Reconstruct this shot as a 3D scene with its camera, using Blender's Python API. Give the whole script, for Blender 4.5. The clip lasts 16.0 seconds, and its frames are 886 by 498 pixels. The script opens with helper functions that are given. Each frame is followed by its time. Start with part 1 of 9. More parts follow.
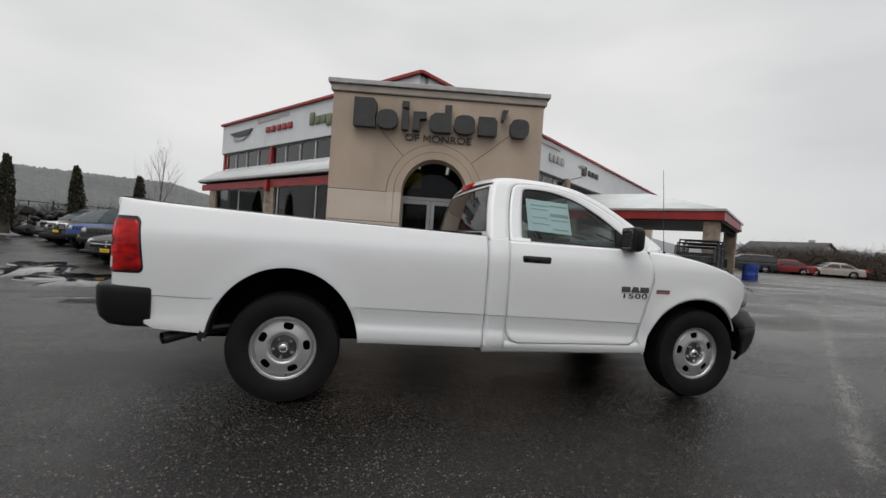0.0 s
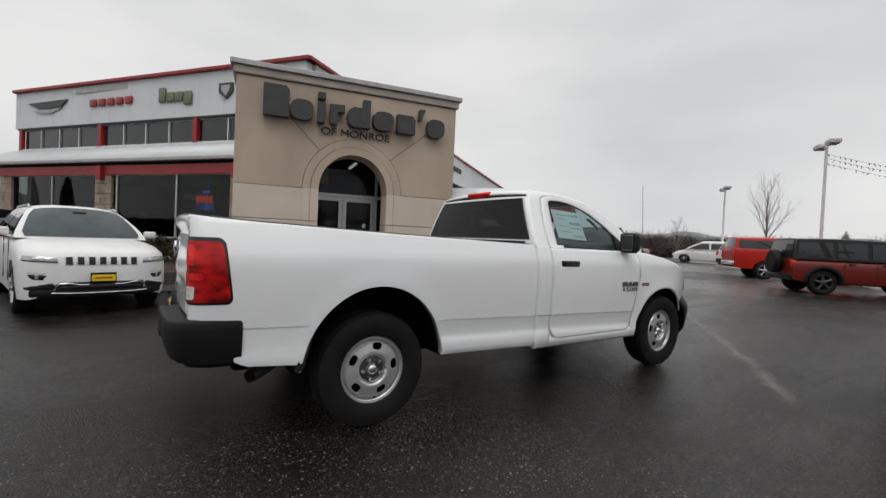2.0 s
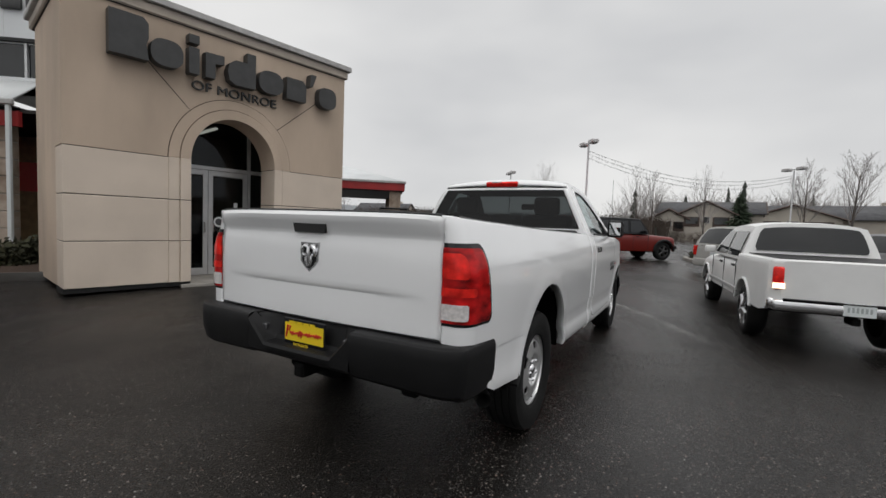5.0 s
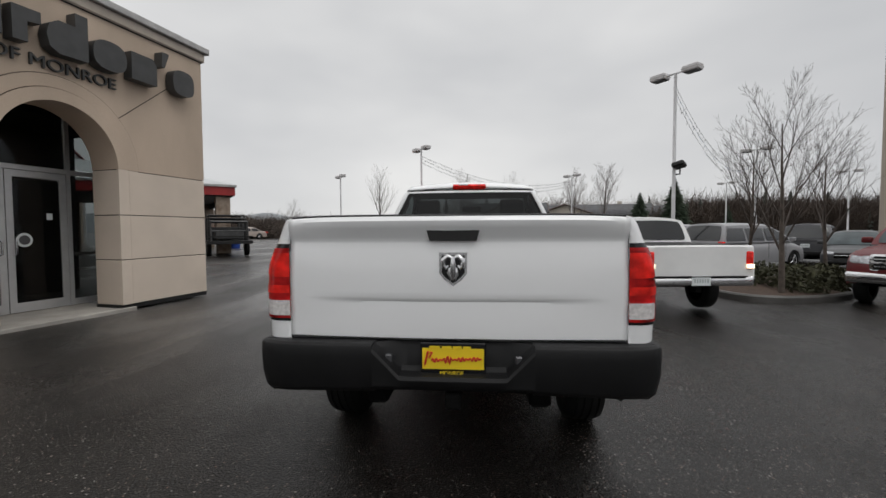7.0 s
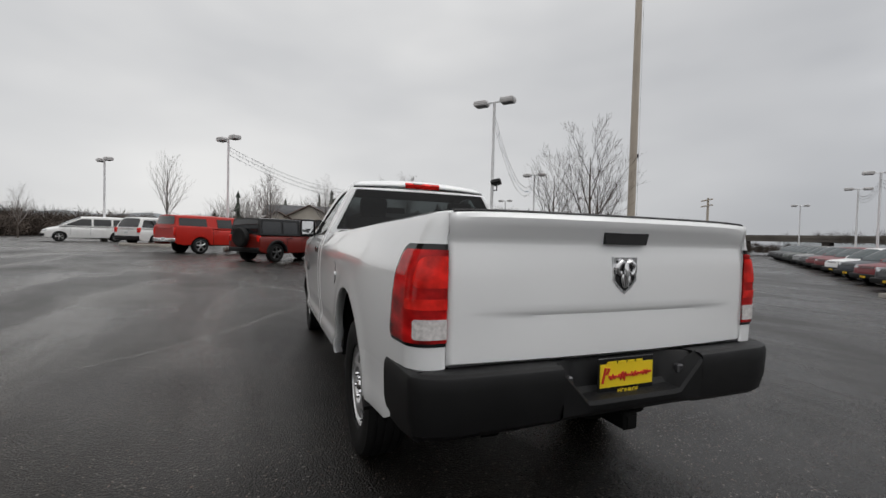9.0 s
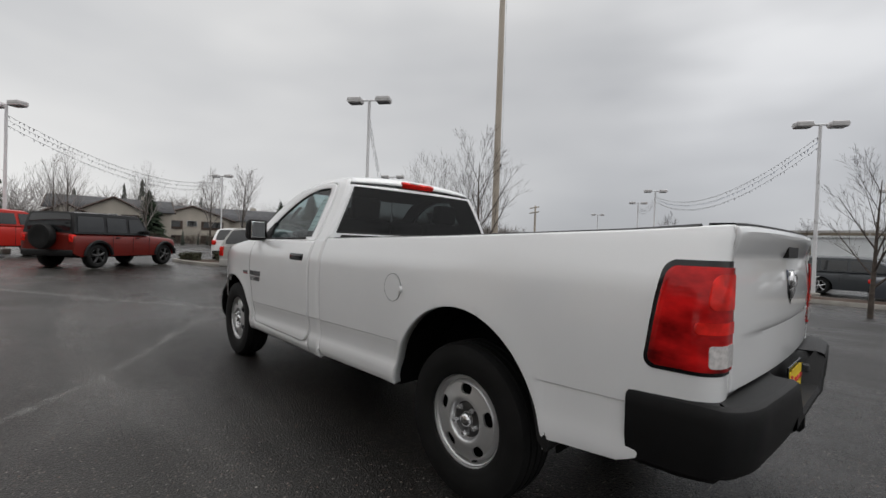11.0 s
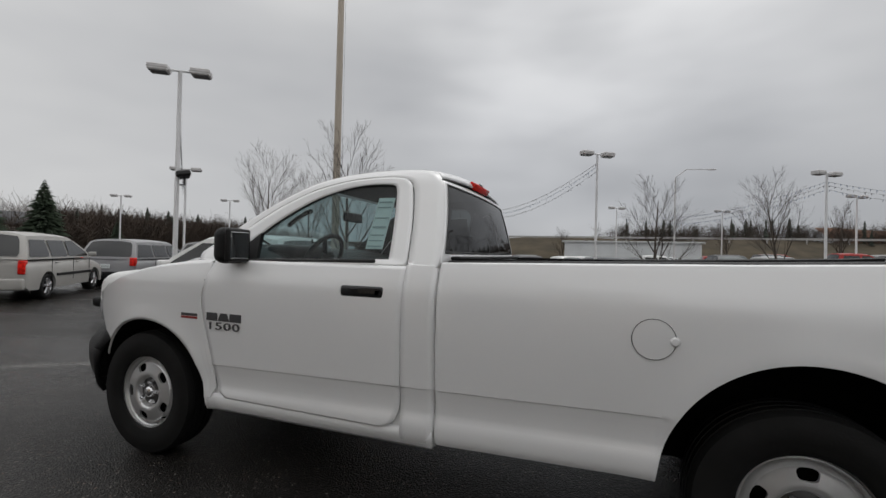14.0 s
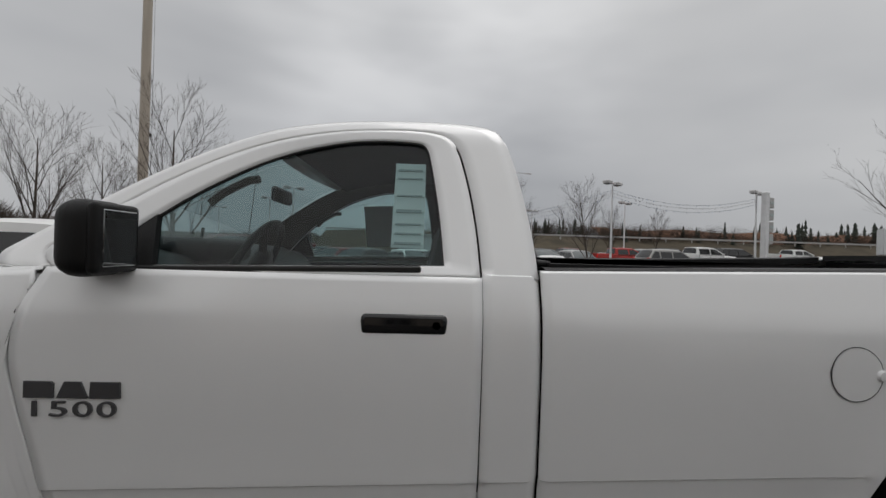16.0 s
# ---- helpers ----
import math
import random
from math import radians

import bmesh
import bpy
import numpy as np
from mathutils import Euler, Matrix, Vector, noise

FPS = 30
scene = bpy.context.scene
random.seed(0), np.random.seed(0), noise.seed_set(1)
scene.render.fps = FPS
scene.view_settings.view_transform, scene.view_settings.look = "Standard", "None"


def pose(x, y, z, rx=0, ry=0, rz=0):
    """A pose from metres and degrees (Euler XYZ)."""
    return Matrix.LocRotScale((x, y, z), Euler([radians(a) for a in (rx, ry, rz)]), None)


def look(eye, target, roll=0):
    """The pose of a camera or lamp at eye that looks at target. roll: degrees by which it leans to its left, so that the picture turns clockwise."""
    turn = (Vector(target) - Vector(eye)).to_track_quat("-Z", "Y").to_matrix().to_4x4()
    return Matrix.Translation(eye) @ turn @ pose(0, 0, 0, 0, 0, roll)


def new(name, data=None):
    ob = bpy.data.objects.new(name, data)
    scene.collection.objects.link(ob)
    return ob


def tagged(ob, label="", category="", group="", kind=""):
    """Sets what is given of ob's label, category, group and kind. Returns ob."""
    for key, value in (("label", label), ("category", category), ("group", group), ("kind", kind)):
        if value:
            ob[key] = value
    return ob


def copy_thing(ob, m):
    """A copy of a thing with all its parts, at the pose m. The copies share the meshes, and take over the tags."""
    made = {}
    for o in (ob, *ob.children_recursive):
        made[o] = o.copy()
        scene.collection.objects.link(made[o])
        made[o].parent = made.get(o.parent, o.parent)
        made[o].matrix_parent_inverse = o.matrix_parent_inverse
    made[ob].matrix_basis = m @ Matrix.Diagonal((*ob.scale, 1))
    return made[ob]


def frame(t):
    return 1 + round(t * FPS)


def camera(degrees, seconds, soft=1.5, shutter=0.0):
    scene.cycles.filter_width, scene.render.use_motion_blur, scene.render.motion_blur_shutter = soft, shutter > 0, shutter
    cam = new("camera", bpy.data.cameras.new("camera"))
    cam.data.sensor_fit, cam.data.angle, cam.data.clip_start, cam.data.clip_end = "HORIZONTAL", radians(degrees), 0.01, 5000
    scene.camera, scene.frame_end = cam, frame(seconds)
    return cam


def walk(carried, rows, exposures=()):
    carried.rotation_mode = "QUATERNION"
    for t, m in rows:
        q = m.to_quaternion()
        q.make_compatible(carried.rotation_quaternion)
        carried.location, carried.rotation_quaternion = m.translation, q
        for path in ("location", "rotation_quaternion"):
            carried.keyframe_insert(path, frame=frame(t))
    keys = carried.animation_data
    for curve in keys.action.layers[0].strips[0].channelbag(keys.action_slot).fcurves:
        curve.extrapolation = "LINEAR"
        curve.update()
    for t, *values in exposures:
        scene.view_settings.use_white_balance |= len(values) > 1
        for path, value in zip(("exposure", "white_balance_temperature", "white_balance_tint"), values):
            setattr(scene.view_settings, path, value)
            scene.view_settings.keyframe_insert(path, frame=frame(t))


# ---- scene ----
cam = camera(91.6, 16.0)
PATH = [
    (0, (0.39, -4.217, 1.259), (0.835, -2.267, 1.225), 4.0),
    (0.5, (-0.069, -4.164, 1.289), (0.567, -2.269, 1.228), 2.2),
    (1, (-0.484, -4.001, 1.288), (0.276, -2.152, 1.23), 1.7),
    (1.5, (-0.87, -3.833, 1.309), (0.032, -2.048, 1.269), 2.0),
    (2, (-1.263, -3.683, 1.333), (-0.171, -2.008, 1.291), 2.6),
    (2.5, (-1.604, -3.412, 1.331), (-0.397, -1.818, 1.271), 1.0),
    (3, (-1.914, -3.139, 1.339), (-0.593, -1.638, 1.295), 3.1),
    (3.5, (-2.231, -2.868, 1.363), (-0.762, -1.513, 1.279), 2.6),
    (5.8, (-3.057, -1.112, 1.376), (-1.188, -0.401, 1.32), 1.1),
    (6, (-3.107, -0.955, 1.37), (-1.207, -0.334, 1.328), 0.5),
    (6.5, (-3.219, -0.564, 1.369), (-1.258, -0.181, 1.296), -0.1),
    (7, (-3.188, -0.133, 1.351), (-1.198, 0.045, 1.265), -0.3),
    (7.5, (-3.131, 0.263, 1.341), (-1.134, 0.201, 1.265), 0.9),
    (8, (-3.031, 0.676, 1.336), (-1.064, 0.332, 1.227), 1.1),
    (8.5, (-2.803, 1.064, 1.322), (-0.883, 0.512, 1.221), 1.1),
    (9, (-2.609, 1.418, 1.311), (-0.751, 0.679, 1.26), 1.5),
    (11.5, (-1.184, 2.712, 1.321), (0.149, 1.22, 1.328), 2.6),
    (12, (-0.807, 2.854, 1.326), (0.37, 1.237, 1.367), 2.9),
    (12.5, (-0.427, 2.949, 1.334), (0.613, 1.241, 1.331), 2.3),
    (13, (0.0, 2.955, 1.356), (1.015, 1.232, 1.35), 3.4),
    (13.5, (0.402, 2.979, 1.364), (1.26, 1.173, 1.392), 2.1),
    (14, (0.747, 2.94, 1.376), (1.441, 1.065, 1.393), 1.4),
    (14.5, (1.096, 2.805, 1.394), (1.641, 0.88, 1.416), 1.4),
    (15, (1.404, 2.672, 1.376), (1.749, 0.702, 1.401), 1.9),
    (15.5, (1.674, 2.509, 1.389), (1.801, 0.513, 1.371), 1.9),
    (16, (1.856, 2.249, 1.385), (1.775, 0.251, 1.388), 1.7),
]
walk(cam, [(t, look(eye, target, roll)) for t, eye, target, roll in PATH], [(0, 0.0), (9, 0.0), (11.5, 0.0), (12.5, 0.0), (14, -0.15), (15.5, -0.28), (16, -0.28)])

# ---- world and light ----
world = bpy.data.worlds.new("overcast_sky")
scene.world = world
world.use_nodes = True
wn, wl = world.node_tree.nodes, world.node_tree.links
wn.clear()
w_out = wn.new("ShaderNodeOutputWorld")
w_bg = wn.new("ShaderNodeBackground")
w_sky = wn.new("ShaderNodeTexSky")
w_sky.sky_type, w_sky.sun_disc = "NISHITA", False
w_sky.sun_elevation, w_sky.sun_rotation = radians(65), radians(212)
w_co = wn.new("ShaderNodeTexCoord")
w_map = wn.new("ShaderNodeMapping")
w_map.inputs["Scale"].default_value = (1.0, 1.0, 2.6)
w_cloud = wn.new("ShaderNodeTexNoise")
w_cloud.inputs["Scale"].default_value = 1.7
w_cloud.inputs["Detail"].default_value = 3.5
w_cloud.inputs["Roughness"].default_value = 0.48
w_ramp = wn.new("ShaderNodeValToRGB")
w_ramp.color_ramp.elements[0].position, w_ramp.color_ramp.elements[0].color = 0.30, (0.57, 0.575, 0.585, 1)
w_ramp.color_ramp.elements[1].position, w_ramp.color_ramp.elements[1].color = 0.70, (0.76, 0.757, 0.75, 1)
# a darker bank of cloud low in one quarter of the sky
w_bank = wn.new("ShaderNodeVectorMath")
w_bank.operation = "DOT_PRODUCT"
w_bank.inputs[1].default_value = (0.10, -0.88, -0.80)
w_bramp = wn.new("ShaderNodeValToRGB")
w_bramp.color_ramp.elements[0].position, w_bramp.color_ramp.elements[0].color = 0.0, (1, 1, 1, 1)
w_bramp.color_ramp.elements[1].position, w_bramp.color_ramp.elements[1].color = 0.95, (0.55, 0.565, 0.60, 1)
w_mul = wn.new("ShaderNodeMix")
w_mul.data_type, w_mul.blend_type = "RGBA", "MULTIPLY"
w_mul.inputs[0].default_value = 1.0
w_mix = wn.new("ShaderNodeMix")
w_mix.data_type = "RGBA"
w_mix.inputs[0].default_value = 0.97
w_scale = wn.new("ShaderNodeMix")
w_scale.data_type, w_scale.blend_type = "RGBA", "MULTIPLY"
w_scale.inputs[0].default_value = 1.0
w_scale.inputs[7].default_value = (0.08, 0.08, 0.08, 1)
wl.new(w_co.outputs["Generated"], w_map.inputs["Vector"])
wl.new(w_map.outputs[0], w_cloud.inputs["Vector"])
wl.new(w_cloud.outputs["Fac"], w_ramp.inputs[0])
wl.new(w_co.outputs["Generated"], w_bank.inputs[0])
wl.new(w_bank.outputs["Value"], w_bramp.inputs[0])
# overcast sky: the zenith is brighter than the horizon
w_sep = wn.new("ShaderNodeSeparateXYZ")
w_zen = wn.new("ShaderNodeMapRange")
w_zen.inputs["From Min"].default_value, w_zen.inputs["From Max"].default_value = 0.45, 1.0
w_zen.inputs["To Min"].default_value, w_zen.inputs["To Max"].default_value = 1.0, 1.65
w_zmul = wn.new("ShaderNodeVectorMath")
w_zmul.operation = "SCALE"
wl.new(w_co.outputs["Generated"], w_sep.inputs[0])
wl.new(w_sep.outputs["Z"], w_zen.inputs["Value"])
wl.new(w_zen.outputs[0], w_zmul.inputs["Scale"])
wl.new(w_ramp.outputs[0], w_mul.inputs[6])
wl.new(w_bramp.outputs[0], w_mul.inputs[7])
wl.new(w_sky.outputs[0], w_scale.inputs[6])
wl.new(w_scale.outputs[2], w_mix.inputs[6])
wl.new(w_mul.outputs[2], w_zmul.inputs[0])
wl.new(w_zmul.outputs[0], w_mix.inputs[7])
# a thinner, brighter place in the cloud
w_thin = wn.new("ShaderNodeVectorMath")
w_thin.operation = "DOT_PRODUCT"
w_thin.inputs[1].default_value = Vector((0.02, -0.90, 0.43)).normalized()
w_tramp = wn.new("ShaderNodeMapRange")
w_tramp.interpolation_type = "SMOOTHSTEP"
w_tramp.inputs["From Min"].default_value, w_tramp.inputs["From Max"].default_value = 0.86, 0.99
w_tramp.inputs["To Min"].default_value, w_tramp.inputs["To Max"].default_value = 0.0, 0.30
w_tmul = wn.new("ShaderNodeMath")
w_tmul.operation = "MULTIPLY_ADD"
w_tmul.inputs[2].default_value = 1.0
w_tscale = wn.new("ShaderNodeVectorMath")
w_tscale.operation = "SCALE"
w_tfade = wn.new("ShaderNodeMapRange")
w_tfade.inputs["From Min"].default_value, w_tfade.inputs["From Max"].default_value = 0.36, 0.66
wl.new(w_co.outputs["Generated"], w_thin.inputs[0])
wl.new(w_thin.outputs["Value"], w_tramp.inputs["Value"])
wl.new(w_cloud.outputs["Fac"], w_tfade.inputs["Value"])
wl.new(w_tramp.outputs[0], w_tmul.inputs[0])
wl.new(w_tfade.outputs[0], w_tmul.inputs[1])
wl.new(w_mix.outputs[2], w_tscale.inputs[0])
wl.new(w_tmul.outputs[0], w_tscale.inputs["Scale"])
wl.new(w_tscale.outputs[0], w_bg.inputs["Color"])
w_bg.inputs["Strength"].default_value = 1.08
wl.new(w_bg.outputs[0], w_out.inputs["Surface"])

sun_data = bpy.data.lights.new("sun", "SUN")
sun_data.energy, sun_data.angle, sun_data.color = 0.75, radians(40), (1.0, 0.98, 0.96)
sun = new("sun", sun_data)
sun.matrix_world = look((0, 0, 40), (10, 16, 0))


# ---- materials ----
def mat(name, color, rough=0.5, metal=0.0, var=0.12, scale=6.0, bump=0.0, bscale=60.0, coat=0.0, spec=0.5, stretch=(1, 1, 1), rvar=0.0, fine=0.0, tint=None):
    """A surface whose colour varies at two scales, with fine relief."""
    m = bpy.data.materials.new(name)
    m.use_nodes = True
    n, l = m.node_tree.nodes, m.node_tree.links
    b = n["Principled BSDF"]
    co = n.new("ShaderNodeTexCoord")
    mp = n.new("ShaderNodeMapping")
    mp.inputs["Scale"].default_value = stretch
    l.new(co.outputs["Object"], mp.inputs["Vector"])
    b.inputs["Roughness"].default_value, b.inputs["Metallic"].default_value = rough, metal
    b.inputs["Coat Weight"].default_value, b.inputs["Coat Roughness"].default_value = coat, 0.04
    b.inputs["Specular IOR Level"].default_value = spec
    big = n.new("ShaderNodeTexNoise")
    big.inputs["Scale"].default_value, big.inputs["Detail"].default_value = scale, 6.0
    l.new(mp.outputs[0], big.inputs["Vector"])
    ramp = n.new("ShaderNodeValToRGB")
    low = tuple(max(0.0, c * (1 - var)) for c in color)
    high = tuple(min(1.0, c * (1 + var)) for c in (tint or color))
    ramp.color_ramp.elements[0].position, ramp.color_ramp.elements[0].color = 0.33, (*low, 1)
    ramp.color_ramp.elements[1].position, ramp.color_ramp.elements[1].color = 0.67, (*high, 1)
    l.new(big.outputs["Fac"], ramp.inputs[0])
    last = ramp.outputs[0]
    if fine:
        fn = n.new("ShaderNodeTexNoise")
        fn.inputs["Scale"].default_value, fn.inputs["Detail"].default_value = bscale, 3.0
        l.new(mp.outputs[0], fn.inputs["Vector"])
        fr = n.new("ShaderNodeMapRange")
        fr.inputs["From Min"].default_value, fr.inputs["From Max"].default_value = 0.3, 0.7
        fr.inputs["To Min"].default_value, fr.inputs["To Max"].default_value = 1 - fine, 1 + fine
        l.new(fn.outputs["Fac"], fr.inputs["Value"])
        mx = n.new("ShaderNodeMix")
        mx.data_type, mx.blend_type = "RGBA", "MULTIPLY"
        mx.inputs[0].default_value = 1.0
        l.new(last, mx.inputs[6])
        l.new(fr.outputs[0], mx.inputs[7])
        last = mx.outputs[2]
    l.new(last, b.inputs["Base Color"])
    if rvar:
        rr = n.new("ShaderNodeMapRange")
        rr.inputs["From Min"].default_value, rr.inputs["From Max"].default_value = 0.3, 0.7
        rr.inputs["To Min"].default_value, rr.inputs["To Max"].default_value = max(0.02, rough - rvar), min(1, rough + rvar)
        l.new(big.outputs["Fac"], rr.inputs["Value"])
        l.new(rr.outputs[0], b.inputs["Roughness"])
    if bump:
        bn = n.new("ShaderNodeTexNoise")
        bn.inputs["Scale"].default_value, bn.inputs["Detail"].default_value = bscale, 4.0
        l.new(mp.outputs[0], bn.inputs["Vector"])
        bp = n.new("ShaderNodeBump")
        bp.inputs["Strength"].default_value, bp.inputs["Distance"].default_value = bump, 0.01
        l.new(bn.outputs["Fac"], bp.inputs["Height"])
        l.new(bp.outputs[0], b.inputs["Normal"])
    return m


def glass_mat(name, tint, ior=1.5, rough=0.0):
    m = bpy.data.materials.new(name)
    m.use_nodes = True
    n, l = m.node_tree.nodes, m.node_tree.links
    n.remove(n["Principled BSDF"])
    tr, gl, mx, fr = n.new("ShaderNodeBsdfTransparent"), n.new("ShaderNodeBsdfGlossy"), n.new("ShaderNodeMixShader"), n.new("ShaderNodeLayerWeight")
    tr.inputs[0].default_value = (*tint, 1)
    gl.inputs["Roughness"].default_value = rough
    fr.inputs[0].default_value = 0.5
    f0 = ((ior - 1) / (ior + 1)) ** 2 * 0.85
    pw, sc, ad = n.new("ShaderNodeMath"), n.new("ShaderNodeMath"), n.new("ShaderNodeMath")
    pw.operation, sc.operation, ad.operation = "POWER", "MULTIPLY", "ADD"
    pw.inputs[1].default_value, sc.inputs[1].default_value, ad.inputs[1].default_value = 5.0, 1 - f0, f0
    l.new(fr.outputs["Facing"], pw.inputs[0])
    l.new(pw.outputs[0], sc.inputs[0])
    l.new(sc.outputs[0], ad.inputs[0])
    l.new(ad.outputs[0], mx.inputs[0])
    l.new(tr.outputs[0], mx.inputs[1])
    l.new(gl.outputs[0], mx.inputs[2])
    l.new(mx.outputs[0], n["Material Output"].inputs[0])
    return m


def glow_mat(name, color, strength):
    m = bpy.data.materials.new(name)
    m.use_nodes = True
    b = m.node_tree.nodes["Principled BSDF"]
    b.inputs["Base Color"].default_value = (*color, 1)
    b.inputs["Emission Color"].default_value = (*color, 1)
    b.inputs["Emission Strength"].default_value = strength
    return m


def asphalt_mat():
    """Wet, worn asphalt: aggregate, damp patches and shallow standing water."""
    m = bpy.data.materials.new("wet_asphalt")
    m.use_nodes = True
    n, l = m.node_tree.nodes, m.node_tree.links
    b = n["Principled BSDF"]
    co = n.new("ShaderNodeTexCoord")

    def noise_tex(scale, detail, rough=0.5):
        t = n.new("ShaderNodeTexNoise")
        t.inputs["Scale"].default_value, t.inputs["Detail"].default_value, t.inputs["Roughness"].default_value = scale, detail, rough
        l.new(co.outputs["Object"], t.inputs["Vector"])
        return t.outputs["Fac"]

    def rng(src, a, c, lo, hi):
        r = n.new("ShaderNodeMapRange")
        for k, v in zip(("From Min", "From Max", "To Min", "To Max"), (a, c, lo, hi)):
            r.inputs[k].default_value = v
        l.new(src, r.inputs["Value"])
        return r.outputs[0]

    def math2(op, a, c):
        q = n.new("ShaderNodeMath")
        q.operation = op
        for i, v in enumerate((a, c)):
            if isinstance(v, float):
                q.inputs[i].default_value = v
            else:
                l.new(v, q.inputs[i])
        return q.outputs[0]

    # broad damp streaks drawn out along the way the cars drive
    mp = n.new("ShaderNodeMapping")
    mp.inputs["Rotation"].default_value = (0, 0, radians(-38))
    mp.inputs["Scale"].default_value = (0.16, 0.62, 1.0)
    l.new(co.outputs["Object"], mp.inputs["Vector"])
    st = n.new("ShaderNodeTexNoise")
    st.inputs["Scale"].default_value, st.inputs["Detail"].default_value, st.inputs["Roughness"].default_value, st.inputs["Distortion"].default_value = 1.0, 5.0, 0.55, 0.8
    l.new(mp.outputs[0], st.inputs["Vector"])
    streak = rng(st.outputs["Fac"], 0.40, 0.64, 0.0, 1.0)
    wet = math2("ADD", math2("MULTIPLY", rng(noise_tex(0.22, 5.0, 0.55), 0.40, 0.62, 0.0, 1.0), 0.55), math2("MULTIPLY", streak, 0.45))
    fine = noise_tex(70.0, 4.0, 0.6)
    vor = n.new("ShaderNodeTexVoronoi")
    vor.inputs["Scale"].default_value = 88.0
    l.new(co.outputs["Object"], vor.inputs["Vector"])
    chips = math2("MULTIPLY", rng(vor.outputs["Color"], 0.68, 1.0, 0.0, 1.0), rng(vor.outputs["Distance"], 0.22, 0.46, 1.0, 0.0))
    patch = noise_tex(1.3, 6.0, 0.6)
    base = n.new("ShaderNodeValToRGB")
    base.color_ramp.elements[0].position, base.color_ramp.elements[0].color = 0.3, (0.0052, 0.0046, 0.0042, 1)
    base.color_ramp.elements[1].position, base.color_ramp.elements[1].color = 0.75, (0.0135, 0.0120, 0.0108, 1)
    l.new(patch, base.inputs[0])
    # sheen of sky along the drive lane before the entrance, painted as paler colour
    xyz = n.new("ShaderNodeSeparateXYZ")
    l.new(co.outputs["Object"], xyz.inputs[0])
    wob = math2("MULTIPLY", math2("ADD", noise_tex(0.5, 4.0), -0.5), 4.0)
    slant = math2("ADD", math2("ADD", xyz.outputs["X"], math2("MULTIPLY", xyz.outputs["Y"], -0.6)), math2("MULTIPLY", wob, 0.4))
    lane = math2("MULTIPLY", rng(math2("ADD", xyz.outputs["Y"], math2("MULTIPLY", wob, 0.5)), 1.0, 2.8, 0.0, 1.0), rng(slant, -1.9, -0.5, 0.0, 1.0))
    # dry: where the painted sheen lies, stronger along the streaks
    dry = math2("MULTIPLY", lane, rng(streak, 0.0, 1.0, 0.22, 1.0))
    # worn: base colour mixed towards the paler sheen tone
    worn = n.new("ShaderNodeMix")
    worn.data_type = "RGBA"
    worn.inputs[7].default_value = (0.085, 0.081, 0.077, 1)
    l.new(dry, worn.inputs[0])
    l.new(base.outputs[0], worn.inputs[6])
    mix = n.new("ShaderNodeMix")
    mix.data_type = "RGBA"
    mix.inputs[7].default_value = (0.30, 0.265, 0.235, 1)
    l.new(math2("MULTIPLY", chips, 0.72), mix.inputs[0])
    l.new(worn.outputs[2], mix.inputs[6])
    # sparse larger flecks of pale and reddish stone
    v2 = n.new("ShaderNodeTexVoronoi")
    v2.inputs["Scale"].default_value = 46.0
    l.new(co.outputs["Object"], v2.inputs["Vector"])
    sep = n.new("ShaderNodeSeparateColor")
    l.new(v2.outputs["Color"], sep.inputs[0])
    big = math2("MULTIPLY", rng(sep.outputs[0], 0.80, 0.90, 0.0, 1.0), rng(math2("ADD", v2.outputs["Distance"], math2("MULTIPLY", noise_tex(120.0, 2.0), 0.35)), 0.34, 0.52, 1.0, 0.0))
    tone = n.new("ShaderNodeMix")
    tone.data_type = "RGBA"
    tone.inputs[6].default_value, tone.inputs[7].default_value = (0.34, 0.33, 0.31, 1), (0.20, 0.12, 0.09, 1)
    l.new(sep.outputs[1], tone.inputs[0])
    mix2 = n.new("ShaderNodeMix")
    mix2.data_type = "RGBA"
    l.new(math2("MULTIPLY", big, 0.62), mix2.inputs[0])
    l.new(mix.outputs[2], mix2.inputs[6])
    l.new(tone.outputs[2], mix2.inputs[7])
    grain = n.new("ShaderNodeMix")
    grain.data_type, grain.blend_type = "RGBA", "MULTIPLY"
    grain.inputs[0].default_value = 1.0
    l.new(mix2.outputs[2], grain.inputs[6])
    l.new(rng(noise_tex(150.0, 4.0, 0.7), 0.32, 0.68, 0.2, 2.4), grain.inputs[7])
    l.new(grain.outputs[2], b.inputs["Base Color"])
    rough = math2("ADD", rng(wet, 0.0, 1.0, 0.38, 0.17), rng(fine, 0.3, 0.7, -0.06, 0.06))
    l.new(rough, b.inputs["Roughness"])
    l.new(rng(wet, 0.0, 1.0, 0.20, 0.44), b.inputs["Specular IOR Level"])
    bp = n.new("ShaderNodeBump")
    bp.inputs["Distance"].default_value = 0.009
    l.new(rng(wet, 0.0, 1.0, 0.95, 0.42), bp.inputs["Strength"])
    l.new(math2("ADD", fine, math2("MULTIPLY", vor.outputs["Distance"], 0.6)), bp.inputs["Height"])
    l.new(bp.outputs[0], b.inputs["Normal"])
    return m


